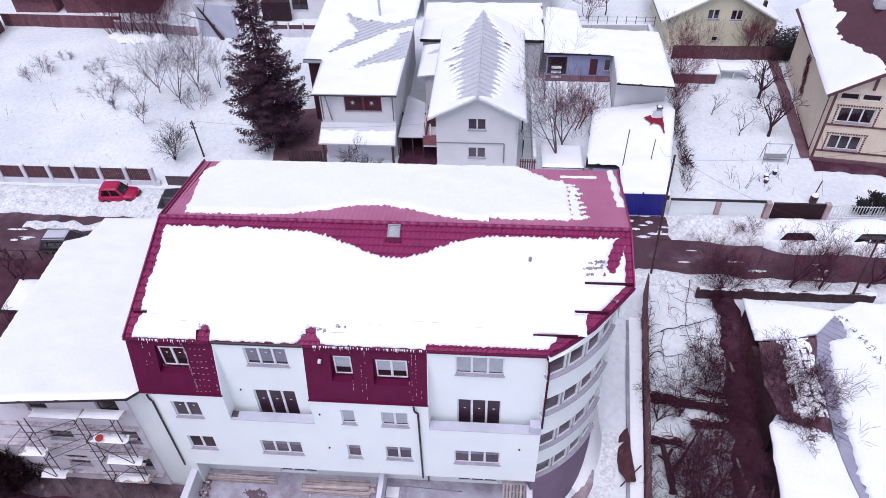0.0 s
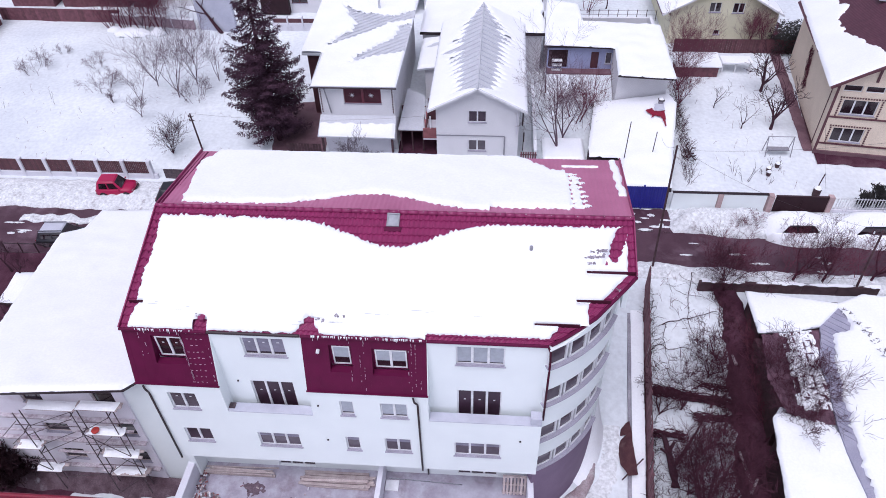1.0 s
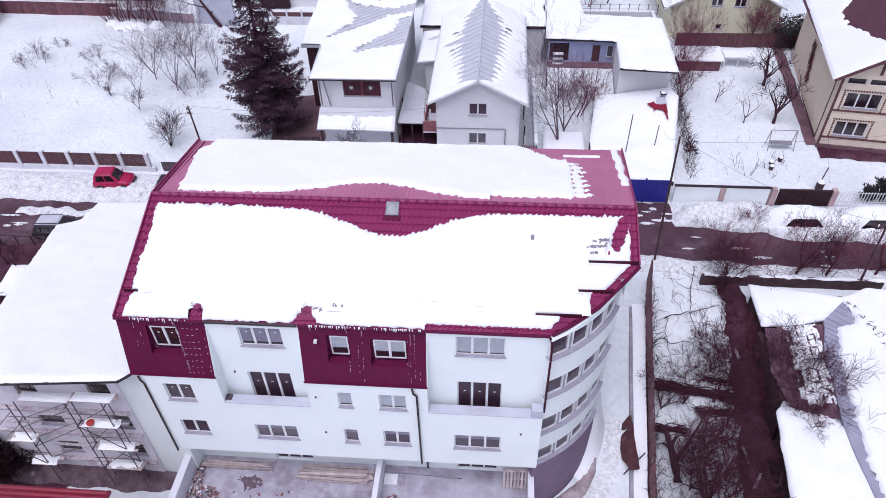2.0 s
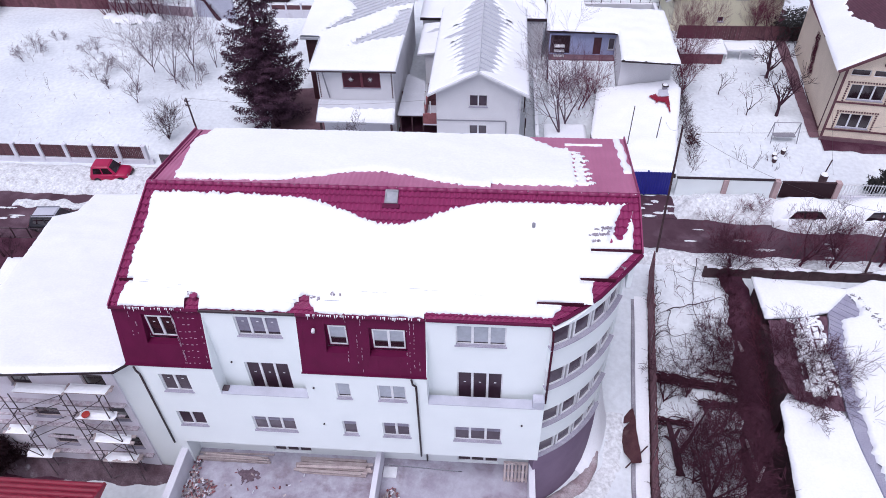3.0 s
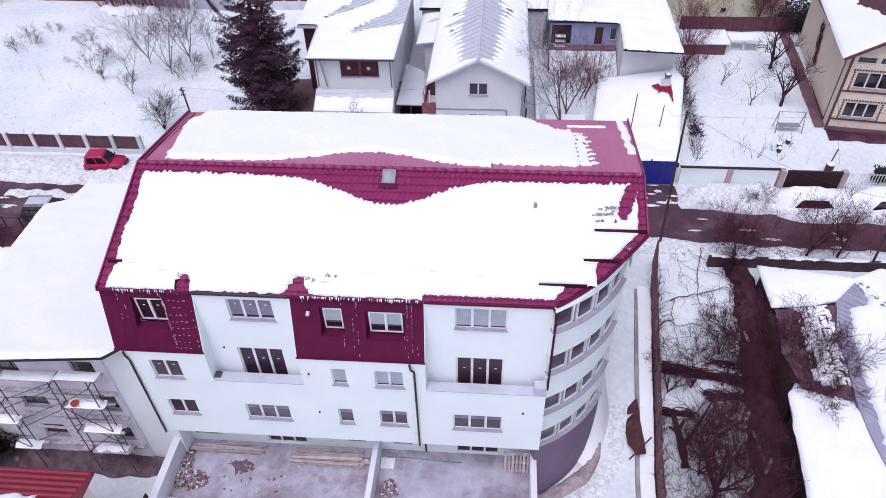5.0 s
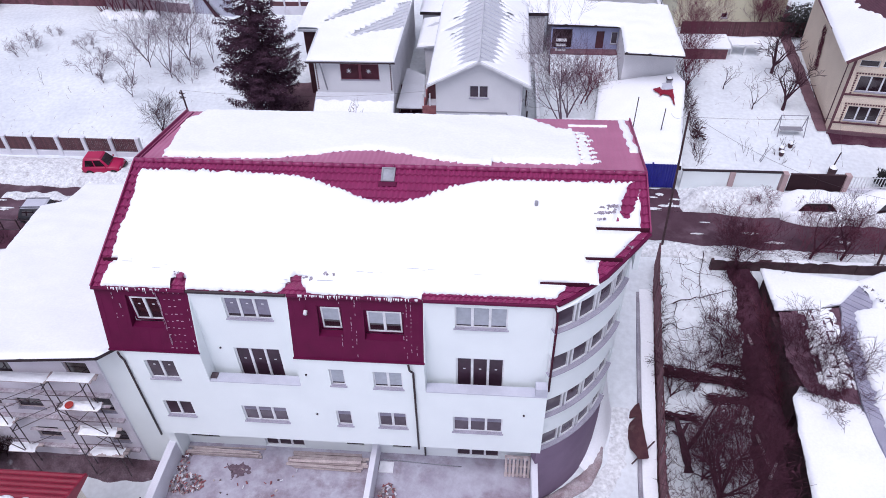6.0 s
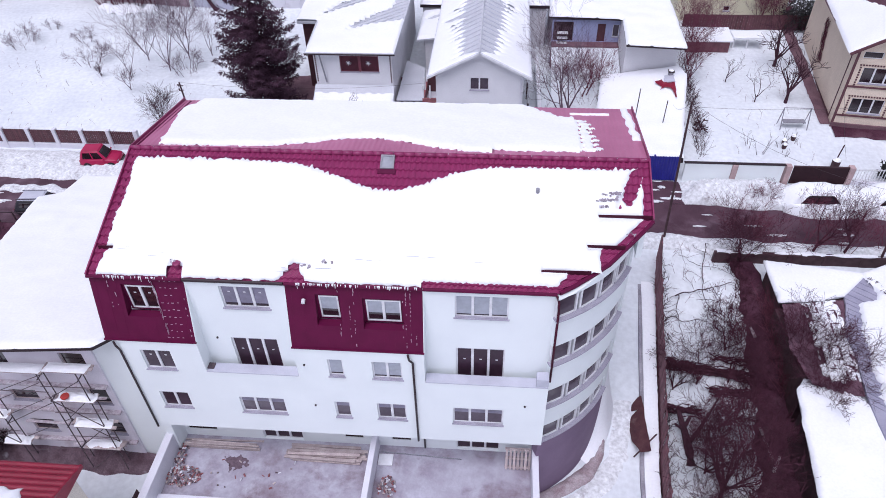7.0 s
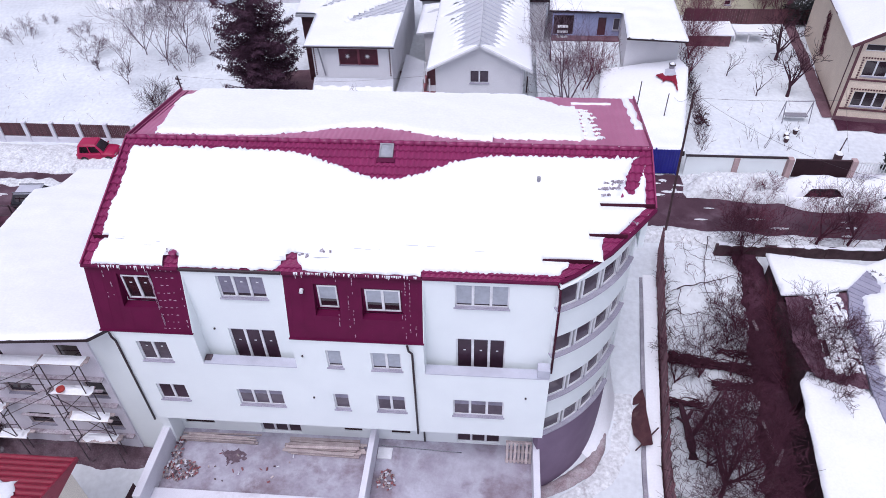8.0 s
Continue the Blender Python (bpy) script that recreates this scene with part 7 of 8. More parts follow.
brush("roof_debris", 46, 47, lambda rg: (lambda t: (19.85 + 1.0 * t + rg.uniform(-0.12, 0.12), 11.4 - 3.6 * t + rg.uniform(-0.2, 0.2), 2.5))(rg.random()), 0.34, BARK, "dead branches and debris caught in the gap of the snowy low roof", 0.02, up=0.5)

lt = thing("lean_to", (16.0, -1.5, -1.7), "low lean-to with a sloping snow-covered roof beside the lane", "shed")
part("wall", box(-1.6, 1.3, -4.4, 5.2, -0.6, 3.4), WOOD_DARK, lt)
LTR = [(12.8, -6.0), (13.5, -0.9), (14.2, 4.3), (14.7, 5.0), (16.2, 4.6), (17.1, 4.5), (17.2, 2.4), (17.5, -6.0)]
lt_z = lambda x: 1.95 + (x - 14.5) * 0.05
part("lean_to_roof", slab([(x - 16.0, y + 1.5, lt_z(x) + 1.7) for x, y in LTR], 0.1), METAL_GREY, lt)
snow_cover("roof_snow", lambda u, v, h: (u, v, lt_z(u) + 0.02 + h), 13.0, 17.7, -6.0, 4.5, lambda u, v: min(inside_poly(LTR, u, v) + 0.03, lerp(u, ((14.2, 4.5), (14.9, 4.5), (16.2, 4.0), (16.8, 3.7), (17.4, 2.2))) - v + 0.3) + 0.08 * wob(u, v, 1.4, 99), 0.18, 0.12, "even snow on the lean-to roof", soft=0.15)

brush("shed_brush", 420, 10, lambda rg: (lambda y: (14.6 + rg.uniform(0, 0.7), y, gz(14, y)))(rg.uniform(5.5, 10.5)), 1.7, TWIG_RED, "tall dry reddish brush along the shed walls", 0.014, up=1.6)
b = bmesh.new()
for k in range(26):
    y = 3.4 + 0.33 * k
    x0 = lerp(y, ((2.4, 16.9), (4, 16.97), (6.2, 17.32), (7.6, 17.32), (9.6, 18.03), (10.1, 18.12), (11.9, 19.6)))
    beam((x0 - 20.6 + 0.03, y - 5.5, 2.38), (x0 - 20.6 + 1.9, y - 5.5 - 1.5, 2.38), 0.035, 0.04, bm=b)
part("roof_seam", b, ROOF_STRIP, s3)

# ---------------------------------------------------------------- north side planting and background
spruce(-16.75, 27.9, 15.3, 3)
fence_mid = thing("back_yard_fence", (-15.5, 26.2, 1.6), "dark wooden yard fence beneath the spruce", "fence")
for k in range(12):
    part("board", box(k * 0.22, k * 0.22 + 0.19, -0.02, 0.02, -0.1, 1.2), WOOD_DARK, fence_mid)

SHRUBS = [(-24.5, 26.1, 2.5, 16, 1.0), (-41.1, 37.4, 1.3, 14, 0.9), (-36.0, 38.5, 1.1, 8, 0.8), (-33.9, 34.6, 1.5, 12, 0.8), (-25.1, 33.4, 1.4, 12, 0.9), (-40.0, 40.4, 0.8, 5, 0.8)]
for k, (x, y, h, st, w) in enumerate(SHRUBS):
    bare_tree("shrub", x, y, h, 200 + k, "bare many-stemmed shrub standing in deep snow", "shrub", depth=2, kids=2, r=0.02, material=TWIG_GREY if k else BARK, stems=st, up=0.06 if k == 0 else 0.03, wild=0.28, group="field shrubs", thin=0.007, fork=0.12 if k == 0 else 0.0)
SAPS = [(-29.4, 32.4, 2.6), (-29.1, 35.3, 3.4), (-26.6, 33.6, 4.3), (-25.8, 35.8, 3.6), (-24.0, 36.3, 2.8), (-32.0, 32.6, 0.9), (-28.7, 30.6, 1.5), (-27.3, 39.3, 3.0), (-32.0, 45.0, 3.0), (-34.5, 45.6, 3.4), (-30.4, 45.5, 2.6)]
for k, (x, y, h) in enumerate(SAPS):
    bare_tree("sapling", x, y, h, 230 + k, "thin leafless young tree in the snowy lot", depth=2, kids=3, r=0.03, material=TWIG_GREY, stems=6 if h > 3 else 3, fork=0.16 * h, up=0.1, wild=0.26, lean=(0.0, 0.0), group="lot trees", thin=0.006)
for k, (x, y) in enumerate(((-37.6, 33.0), (-36.9, 32.2), (-34.0, 31.0), (-41.0, 31.5), (-43.0, 30.6))):
    bare_tree("weed_stalk", x, y, 1.1, 260 + k, "dry weed stalk poking through snow", "weed", depth=1, kids=1, r=0.015, group="weed stalks")
brush("dry_grass", 150, 11, lambda rg: (lambda x, y: (x, y, ground_at(x, y)))(rg.uniform(-46, -20), rg.uniform(24.6, 40)), 0.4, TWIG_RED, "sparse dry grass in the snowy lot", 0.008)

for k, (x, y, h, st) in enumerate(((4.7, 27.2, 6.2, 4), (6.3, 31.0, 3.2, 5), (7.4, 33.0, 2.6, 6), (5.2, 28.6, 4.6, 3))):
    bare_tree("yard_tree", x, y, h, 280 + k, "leafless reddish yard tree between the houses", depth=3 if h > 4 else 2, kids=2, r=0.05 if h < 4 else 0.06, stems=st, fork=0.5 if h > 4 else 0.0, material=TWIG_GREY if h > 4 else TWIG_RED, up=0.12, wild=0.28, group="yard trees", thin=0.0055)
bare_tree("yard_tree", -9.3, 24.6, 2.6, 295, "small bare tree before the grey house", depth=3, kids=2, r=0.05, stems=4, up=0.08, wild=0.35)
for k, (x, y, h) in enumerate(((21.7, 36.0, 2.6), (21.1, 30.6, 2.7), (18.9, 30.6, 2.4), (17.4, 33.4, 1.8))):
    bare_tree("orchard_tree", x, y, h, 300 + k, "knobbly pruned fruit tree in the snowy garden", depth=2, kids=2 if k < 2 else 1, r=0.085 if k < 2 else 0.03, stems=5 if k < 2 else 3, fork=0.9 if k < 2 else 0.5, up=0.06, wild=0.5, material=BARK, thin=0.016 if k < 2 else 0.008, group="orchard trees")
for k, (x, y, h) in enumerate(((14.6, 33.4, 2.4), (15.0, 36.0, 3.2), (15.6, 38.4, 3.6), (16.6, 40.6, 3.4), (22.0, 42.8, 2.4), (23.4, 43.0, 2.4))):
    bare_tree("hedge_tree", x, y, h, 310 + k, "scrubby reddish bare tree along the garden edge", depth=3, kids=2, r=0.036, stems=6, fork=0.4, material=TWIG_RED, up=0.14, wild=0.24, group="hedge trees", thin=0.005)
for k, (x, y, h) in enumerate(((17.9, 15.2, 2.4), (20.2, 14.9, 3.0), (22.5, 15.3, 2.4), (15.2, 15.1, 2.3), (14.2, 15.3, 2.8), (16.6, 18.9, 1.3), (19.4, 18.6, 1.2))):
    bare_tree("roadside_shrub", x, y, h, 330 + k, "bare roadside shrub with fine reddish twigs", "shrub", depth=3, kids=2, r=0.026, stems=4, material=TWIG_RED, up=0.1, wild=0.3, group="roadside shrubs", thin=0.0045)
for k, (x, y, h) in enumerate(((18.3, 14.75, 3.2), (20.0, 14.7, 3.0), (22.9, 14.9, 2.6))):
    bare_tree("roadside_tree", x, y, h * 0.8, 380 + k, "bare dark tree leaning over the wet street", depth=3, kids=2, r=0.06, stems=4, fork=0.9, material=TWIG_DARK, up=0.08, wild=0.32, lean=(0.2, 0.1), group="roadside trees", thin=0.005, spread=0.85)
for k, (x, y, h) in enumerate(((-29.7, 12.9, 3.0), (-30.2, 9.4, 3.6), (-29.0, 9.6, 2.6), (-30.6, 13.4, 2.4))):
    bare_tree("garden_tree", x, y, h, 345 + k, "dark leafless tree beside the street fence", depth=3, kids=2, r=0.08, up=0.08, wild=0.5, group="west garden trees")
for k, (x, y, h) in enumerate(((25.1, 22.1, 0.9), (26.1, 22.3, 1.25), (27.2, 22.2, 1.1))):
    bare_tree("evergreen_shrub", x, y, h, 350 + k, "dark bushy evergreen beside the picket fence", "shrub", depth=3, kids=2, r=0.035, stems=8, fork=0.1, material=GREEN_DARK, wild=0.5, thin=0.022, group="evergreen shrubs")
brush("garden_stalks", 45, 12, lambda rg: (lambda x, y: (x, y, ground_at(x, y)))(rg.uniform(13.5, 21.5), rg.uniform(23, 39)), 0.7, TWIG_RED, "dry stalks in the snowy vegetable garden", 0.009)

brush("yard_scrub", 150, 13, lambda rg: (lambda x, y: (x, y, ground_at(x, y) + (2.0 * max(0.0, (y - 30.6) / 4.6))))(rg.uniform(4.6, 9.0), rg.uniform(29.6, 34.6)), 1.5, TWIG_RED, "dense reddish scrub in the outhouse yard", 0.011, up=1.5)
brush("wall_scrub", 150, 15, lambda rg: (lambda y: (lerp(y, ((25, 14.2), (34, 14.7))) + rg.uniform(-0.35, 0.25), y, ground_at(14, y)))(rg.uniform(25.0, 33.8)), 0.8, TWIG_DARK, "dry creepers and scrub along the carport side", 0.012)
lr_ = thing("low_roof", (3.6, 25.6, 1.65), "low store roof under even snow beside the carport", "shed")
part("wall", box(0.15, 2.95, 0.15, 2.75, -0.4, 0.5), PLASTER, lr_)
part("roof", box(0, 3.1, 0, 2.9, 0.502, 0.56), DARK_PIPE, lr_)
part("roof_snow", sheet(lambda u, v: (u, v, 0.564 + 0.2 * max(0.0, min(1.0, 4 * u, 4 * (3.1 - u), 4 * v, 4 * (2.9 - v))) ** 0.5 + 0.03 * wob(u, v, 1.2, 197)), steps(0, 3.1, 0.12), steps(0, 2.9, 0.12)), SNOW, lr_, "even snow on the store roof", smooth=True)

# garden swing frame
sw = thing("garden_swing", (20.7, 27.5, ground_at(20.7, 27.5)), "white metal garden swing frame in the snow", "swing")
for x in (-0.9, 0.9):
    part("leg", beam((x, -0.4, 0), (x, 0.0, 1.5), 0.03, sides=6), PVC_GREY, sw)
    part("leg", beam((x, 0.4, 0), (x, 0.0, 1.5), 0.03, sides=6), PVC_GREY, sw)
part("top_bar", beam((-0.95, 0, 1.5), (0.95, 0, 1.5), 0.03, sides=6), PVC_GREY, sw)
part("seat", box(-0.75, 0.75, -0.25, 0.2, 0.45, 0.52), PVC_GREY, sw)
wp = thing("water_pump", (22.4, 23.4, ground_at(22.4, 23.4)), "snow-capped black barrel and pump in the garden", "pump")
part("barrel", beam((0, 0, 0), (0, 0, 0.62), 0.24, 0.27, sides=12), WOOD_DARK, wp)
part("snow_cap", beam((0, 0, 0.62), (0, 0, 0.74), 0.26, 0.15, sides=12), SNOW, wp)
part("handle", beam((0.05, 0.3, 0.0), (0.35, 0.5, 1.5), 0.04, sides=6), WOOD_DARK, wp)
cl = thing("junk_heap", (14.3, 27.0, ground_at(14.3, 27.0)), "dark heap of scrap and firewood by the garden fence", "heap")
rg = random.Random(77)
for k in range(22):
    a = Vector((rg.uniform(-0.3, 0.3), rg.uniform(-0.4, 0.4), rg.uniform(0.0, 0.7)))
    part("billet", beam(a, a + Vector((rg.uniform(-0.35, 0.35), rg.uniform(-0.4, 0.4), rg.uniform(-0.1, 0.4))), 0.07, 0.05), WOOD_DARK, cl)

# fences and low buildings at the back of the gardens
bf = thing("board_fence", (15.6, 42.3, 2.55), "tall brown board fence behind the snowy gardens", "fence")
bd = None
for k in range(52):
    m = Matrix.Translation((k * 0.2, 0, 0))
    if bd is None:
        bd = part("board", box(0, 0.185, -0.02, 0.02, -0.3, 1.3), BROWN_PANEL, bf)
    else:
        again(bd, bf, m)
hut = thing("chicken_hut", (18.9, 38.5, 2.4), "low hut and pale table under snow", "hut")
part("wall", box(-3.7, -0.3, -0.4, 1.2, -0.2, 0.95), WOOD_FENCE, hut)
part("roof", slab([(-3.9, -0.55, 1.05), (-0.1, -0.55, 1.05), (-0.1, 1.6, 1.3), (-3.9, 1.6, 1.3)], 0.09), SNOW, hut)
part("bench", box(0.05, 2.6, 0.1, 1.4, 0.95, 1.12, 0.05), SNOW, hut)
for x in (0.2, 1.3, 2.45):
    part("bench_leg", box(x - 0.06, x + 0.06, 0.3, 0.42, -0.2, 0.8), PVC, hut)
hd = thing("evergreen_hedge", (25.6, 43.2, 2.5), "dark clipped evergreen hedge behind the garden", "hedge")
rgn = random.Random(21)
vs, fs = [], []
for k in range(5000):
    p = Vector((rgn.uniform(-1.6, 2.4), rgn.uniform(-1.5, 2.2), rgn.uniform(-0.2, 1.9)))
    a, t = rgn.uniform(0, 6.28), rgn.uniform(-1, 1)
    d, e = Vector((math.cos(a), math.sin(a), t)).normalized() * 0.2, Vector((-math.sin(a), math.cos(a), 0.3)) * 0.08
    o = len(vs)
    vs.extend([tuple(p - e), tuple(p + d), tuple(p + e)])
    fs.append((o, o + 1, o + 2))
me = bpy.data.meshes.new("foliage")
me.from_pydata(vs, [], fs)
me.materials.append(GREEN_DARK)
o = new("foliage", me)
o.parent = hd

gs = thing("glasshouse_row", (10.8, 49.5, 2.6), "snowy back gardens with wire fence and shrubs", "fence")
for k in range(9):
    part("post", beam((-3.0 + k * 0.9, -1.0, -0.2), (-3.0 + k * 0.9, -1.0, 1.2), 0.035, sides=5), STEEL, gs)
for z in (0.3, 0.7, 1.1):
    part("wire", beam((-3.0, -1.0, z), (4.2, -1.0, z), 0.015, sides=4), STEEL, gs)
bare_tree("yard_tree", 10.6, 51.0, 3.5, 360, "bare tree in the far snowy garden", depth=3, kids=2, r=0.07)
bare_tree("yard_tree", 8.6, 50.5, 2.6, 361, "bare shrub in the far snowy garden", depth=3, kids=2, r=0.04, stems=5, material=TWIG_RED)

# brown wall and grey yard walls at the back of the lot
bw = thing("yard_wall", (-50.0, 47.5, 2.6), "long dark brown board wall behind the snowy lot", "wall")
wb = None
for k in range(42):
    m = Matrix.Translation((k * 0.3, -0.035 * k * 0.3, 0))
    if wb is None:
        wb = part("board", box(0, 0.292, -0.04, 0.04, -0.5, 1.35), WOOD_FENCE, bw)
    else:
        again(wb, bw, m)
gwl = thing("yard_wall", (-38.1, 46.9, 2.5), "low pinkish brick yard wall with uneven bays", "wall")
for x0, x1, h in ((0, 3.0, 1.05), (3.02, 6.0, 1.2), (6.02, 8.8, 1.1)):
    part("bay", slab([(x0, -0.14 * x0, h), (x1, -0.14 * x1, h), (x1, 0.2 - 0.14 * x1, h), (x0, 0.2 - 0.14 * x0, h)], h + 0.5), PINK_BRICK, gwl)
    part("coping", slab([(x0, -0.06 - 0.14 * x0, h + 0.08), (x1, -0.06 - 0.14 * x1, h + 0.08), (x1, 0.26 - 0.14 * x1, h + 0.08), (x0, 0.26 - 0.14 * x0, h + 0.08)], 0.078), SNOW, gwl)
part("stake", beam((6.6, -1.1, -0.2), (6.4, -1.0, 1.5), 0.06), CONC_LIGHT, gwl)
gbw = thing("yard_wall", (-28.8, 45.7, 2.5), "tall blue-grey plastered yard wall", "wall")
part("wall", slab([(0, 0, 3.4), (3.8, -0.55, 3.4), (3.9, -0.3, 3.4), (0.1, 0.25, 3.4)], 3.9), BLUE_GREY, gbw)
for k, (x, y, w, d, h) in enumerate(((-35.2, 44.6, 1.9, 0.8, 0.7), (-32.6, 44.6, 0.8, 0.5, 0.7), (-37.2, 45.4, 1.0, 0.5, 0.5))):
    b = sheet(lambda u, v: (x + w * u, y + d * v, ground_at(x, y) - 0.1 + h * max(0.0, 1 - u * u - v * v) ** 0.5 * (1 + 0.3 * wob(u, v, 2.2, 140 + k))) if u * u + v * v < 1.05 else None, steps(-1, 1, 0.1), steps(-1, 1, 0.1))
    tagged(part("snow_mound", b, SNOW, smooth=True), "snow mound over scrap at the foot of the wall", "snow bank", kind="stuff")
gbl = thing("barn", (-34.0, 51.0, 2.8), "grey rendered barn with snowy roof", "barn")
part("wall", box(0, 11.0, 0, 6.0, -0.5, 4.0), GREYWALL, gbl)
part("roof", slab([(-0.4, -0.5, 4.1), (11.4, -0.5, 4.1), (11.4, 6.4, 5.6), (-0.4, 6.4, 5.6)], 0.2), SNOW, gbl)
for k in range(3):
    window(gbl, 1.0 + 2.6 * k, 2.2 + 2.6 * k, 1.4, 2.4, -0.12, 2, GLASS, PVC)
far = thing("house", (-23.6, 49.6, 2.6), "white house with brown window beyond the spruce", "house")
part("wall", wall_xz(0, 15.5, -0.5, 5.2, 0, 0.3, [(3.1, 4.7, 1.1, 2.5), (9.5, 11.0, 1.1, 2.5)]), GREYWALL, far)
window(far, 3.1, 4.7, 1.1, 2.5, 0, 2, GLASS_DARK, BROWN_PANEL), window(far, 9.5, 11.0, 1.1, 2.5, 0, 2, GLASS_DARK, BROWN_PANEL)
part("wall", box(0, 15.5, 5.0, 5.3, -0.5, 5.2), GREYWALL, far)
part("roof", slab([(-0.5, -0.6, 5.3), (16.0, -0.6, 5.3), (16.0, 5.8, 6.8), (-0.5, 5.8, 6.8)], 0.2), SNOW, far)
# solid block whose dark colour paints the shaded hollow
part("porch", box(0.1, 2.9, -0.6, -0.02, 0.2, 2.1, 0.02), MAROON, far, "dark block painting the shade of an open porch")
ffw = thing("front_wall", (-21.4, 45.7, 2.5), "pale low front wall with a dark picket band", "wall")
for k in range(3):
    part("panel", box(k * 1.45, k * 1.45 + 1.3, -0.08, 0.08, -0.4, 0.95, 0.01), CONC_LIGHT, ffw)
    part("pickets", box(k * 1.45, k * 1.45 + 1.3, -0.03, 0.03, 0.952, 1.35), BROWN_PANEL, ffw)
    part("post", box(k * 1.45 - 0.145, k * 1.45 - 0.005, -0.12, 0.12, -0.4, 1.6), CONC_LIGHT, ffw)
far2 = thing("house", (-7.4, 50.5, 2.7), "dark-eaved house with snow roof behind the gabled house", "house")
part("wall", box(0, 12.6, 0, 7.0, -0.5, 2.4), GREYWALL, far2)
part("roof", slab([(-0.5, -0.5, 2.5), (13.1, -0.5, 2.5), (13.1, 7.2, 4.0), (-0.5, 7.2, 4.0)], 0.25), SNOW, far2)
part("fascia", box(-0.5, 13.1, -0.56, -0.502, 2.2, 2.52), DARK_PIPE, far2)
lb = thing("lean_to", (-50.5, 50.6, 2.8), "low sheds with snowy roofs behind the brown wall", "shed")
for x0, x1, h in ((0, 4.5, 1.6), (5.5, 12.5, 2.2), (13.0, 15.0, 1.8)):
    part("wall", box(x0, x1, 0, 4, -0.4, h), WOOD_FENCE, lb)
    part("roof", slab([(x0 - 0.3, -0.4, h + 0.1), (x1 + 0.3, -0.4, h + 0.1), (x1 + 0.3, 4.3, h + 0.8), (x0 - 0.3, 4.3, h + 0.8)], 0.2), SNOW, lb)
sl = thing("side_shed", (-53.5, 40.5, 2.5), "reddish-brown shed at the edge of the lot", "shed")
part("wall", box(0, 4.0, 0, 6, -0.4, 2.2), WOOD_FENCE, sl)
part("roof", slab([(-0.3, -0.4, 2.3), (4.3, -0.4, 2.3), (4.3, 6.3, 3.0), (-0.3, 6.3, 3.0)], 0.2), SNOW, sl)
bare_tree("leaning_trunk", -26.4, 45.0, 6.0, 370, "thick bare leaning tree trunk by the wall", depth=2, kids=1, r=0.2, lean=(-0.9, 0.3), up=0.0, wild=0.2)
st = thing("scrap_planks", (-34.8, 43.9, 2.35), "dark planks half buried in snow by the wall", "planks")
for k in range(5):
    part("plank", beam((-1.6 + k * 0.75, -0.1 + 0.12 * (k % 3), 0.02), (-0.7 + k * 0.75, 0.05 * (k % 2), 0.16), 0.16, 0.1), WOOD_DARK, st)

# muddy yards between the houses
def yard(name, poly, label, o, amp=0.25, material=None):
    xs, ys_ = [p[0] for p in poly], [p[1] for p in poly]
    snow_cover(name, lambda x, y, h: (x, y, ground_at(x, y) + 0.05 + h), min(xs), max(xs), min(ys_), max(ys_), lambda x, y: inside_poly(poly, x, y) + amp * wob(x, y, 1, o), 0.03, 0.16, label, material=material or MUD, category="mud")


yard("yard_mud", [(-7.2, 24.5), (-4.2, 24.5), (-4.2, 31), (-7.2, 31)], "trodden muddy passage between the houses", 101)
yard("yard_path", [(-16.9, 26.0), (-12.8, 25.6), (-12.8, 32.6), (-14.4, 33.6), (-17.4, 32.6)], "trodden brown yard beside the spruce", 102, 0.25, PATH_BROWN)
yard("road_verge", [(-60, 14.9), (-20, 14.9), (-20, 16.35), (-34, 16.6), (-60, 17.2)], "dark slushy verge of the street", 109, 0.12, ASPHALT)
yard("yard_mud", [(8.8, 19.0), (12.0, 19.0), (12.0, 21.4), (8.8, 21.4)], "slushy entrance before the blue gate", 104, 0.25, ASPHALT)
yard("yard_mud", [(23.4, 26.6), (34, 25.6), (34, 27.8), (23.4, 27.8)], "muddy paved yard beside the cream house", 105)
yard("yard_path", [(22.75, 27.9), (23.6, 27.9), (24.9, 42.5), (24.0, 42.5)], "brown path along the cream house", 106, 0.08, PATH_BROWN)
yard("yard_mud", [(-36, 5.5), (-27.5, 5.5), (-26.5, 15.2), (-36, 15.2)], "dark muddy yard beside the street", 107)
yard("yard_mud", [(-27, -2.4), (-22.6, -1.2), (-21.0, 0.3), (-20.0, 0.55), (-14.6, 0.6), (-14.6, 1.4), (-27, 1.4)], "muddy building site under the scaffolding", 108)
wfence = thing("wire_fence", (-34.0, 15.0, 1.15), "dark metal street fence beside the muddy yard", "fence")
for k in range(8):
    part("post", box(k * 1.1 - 0.03, k * 1.1 + 0.03, -0.03, 0.03, -0.2, 1.0), WOOD_DARK, wfence)
for z in (0.1, 0.9):
    part("rail", box(0, 7.7, -0.02, 0.02, z, z + 0.06), STEEL, wfence)
hs_ = thing("low_roof", (-29.9, 10.5, 0.3), "low snow-covered shed roof among dark branches", "shed")
part("wall", box(0.2, 2.4, 0.2, 2.2, -0.6, 0.9), WOOD_DARK, hs_)
part("roof", slab([(0, 0, 0.9), (2.6, 0, 0.9), (2.6, 2.4, 1.16), (0, 2.4, 1.16)], 0.1), WOOD_DARK, hs_)
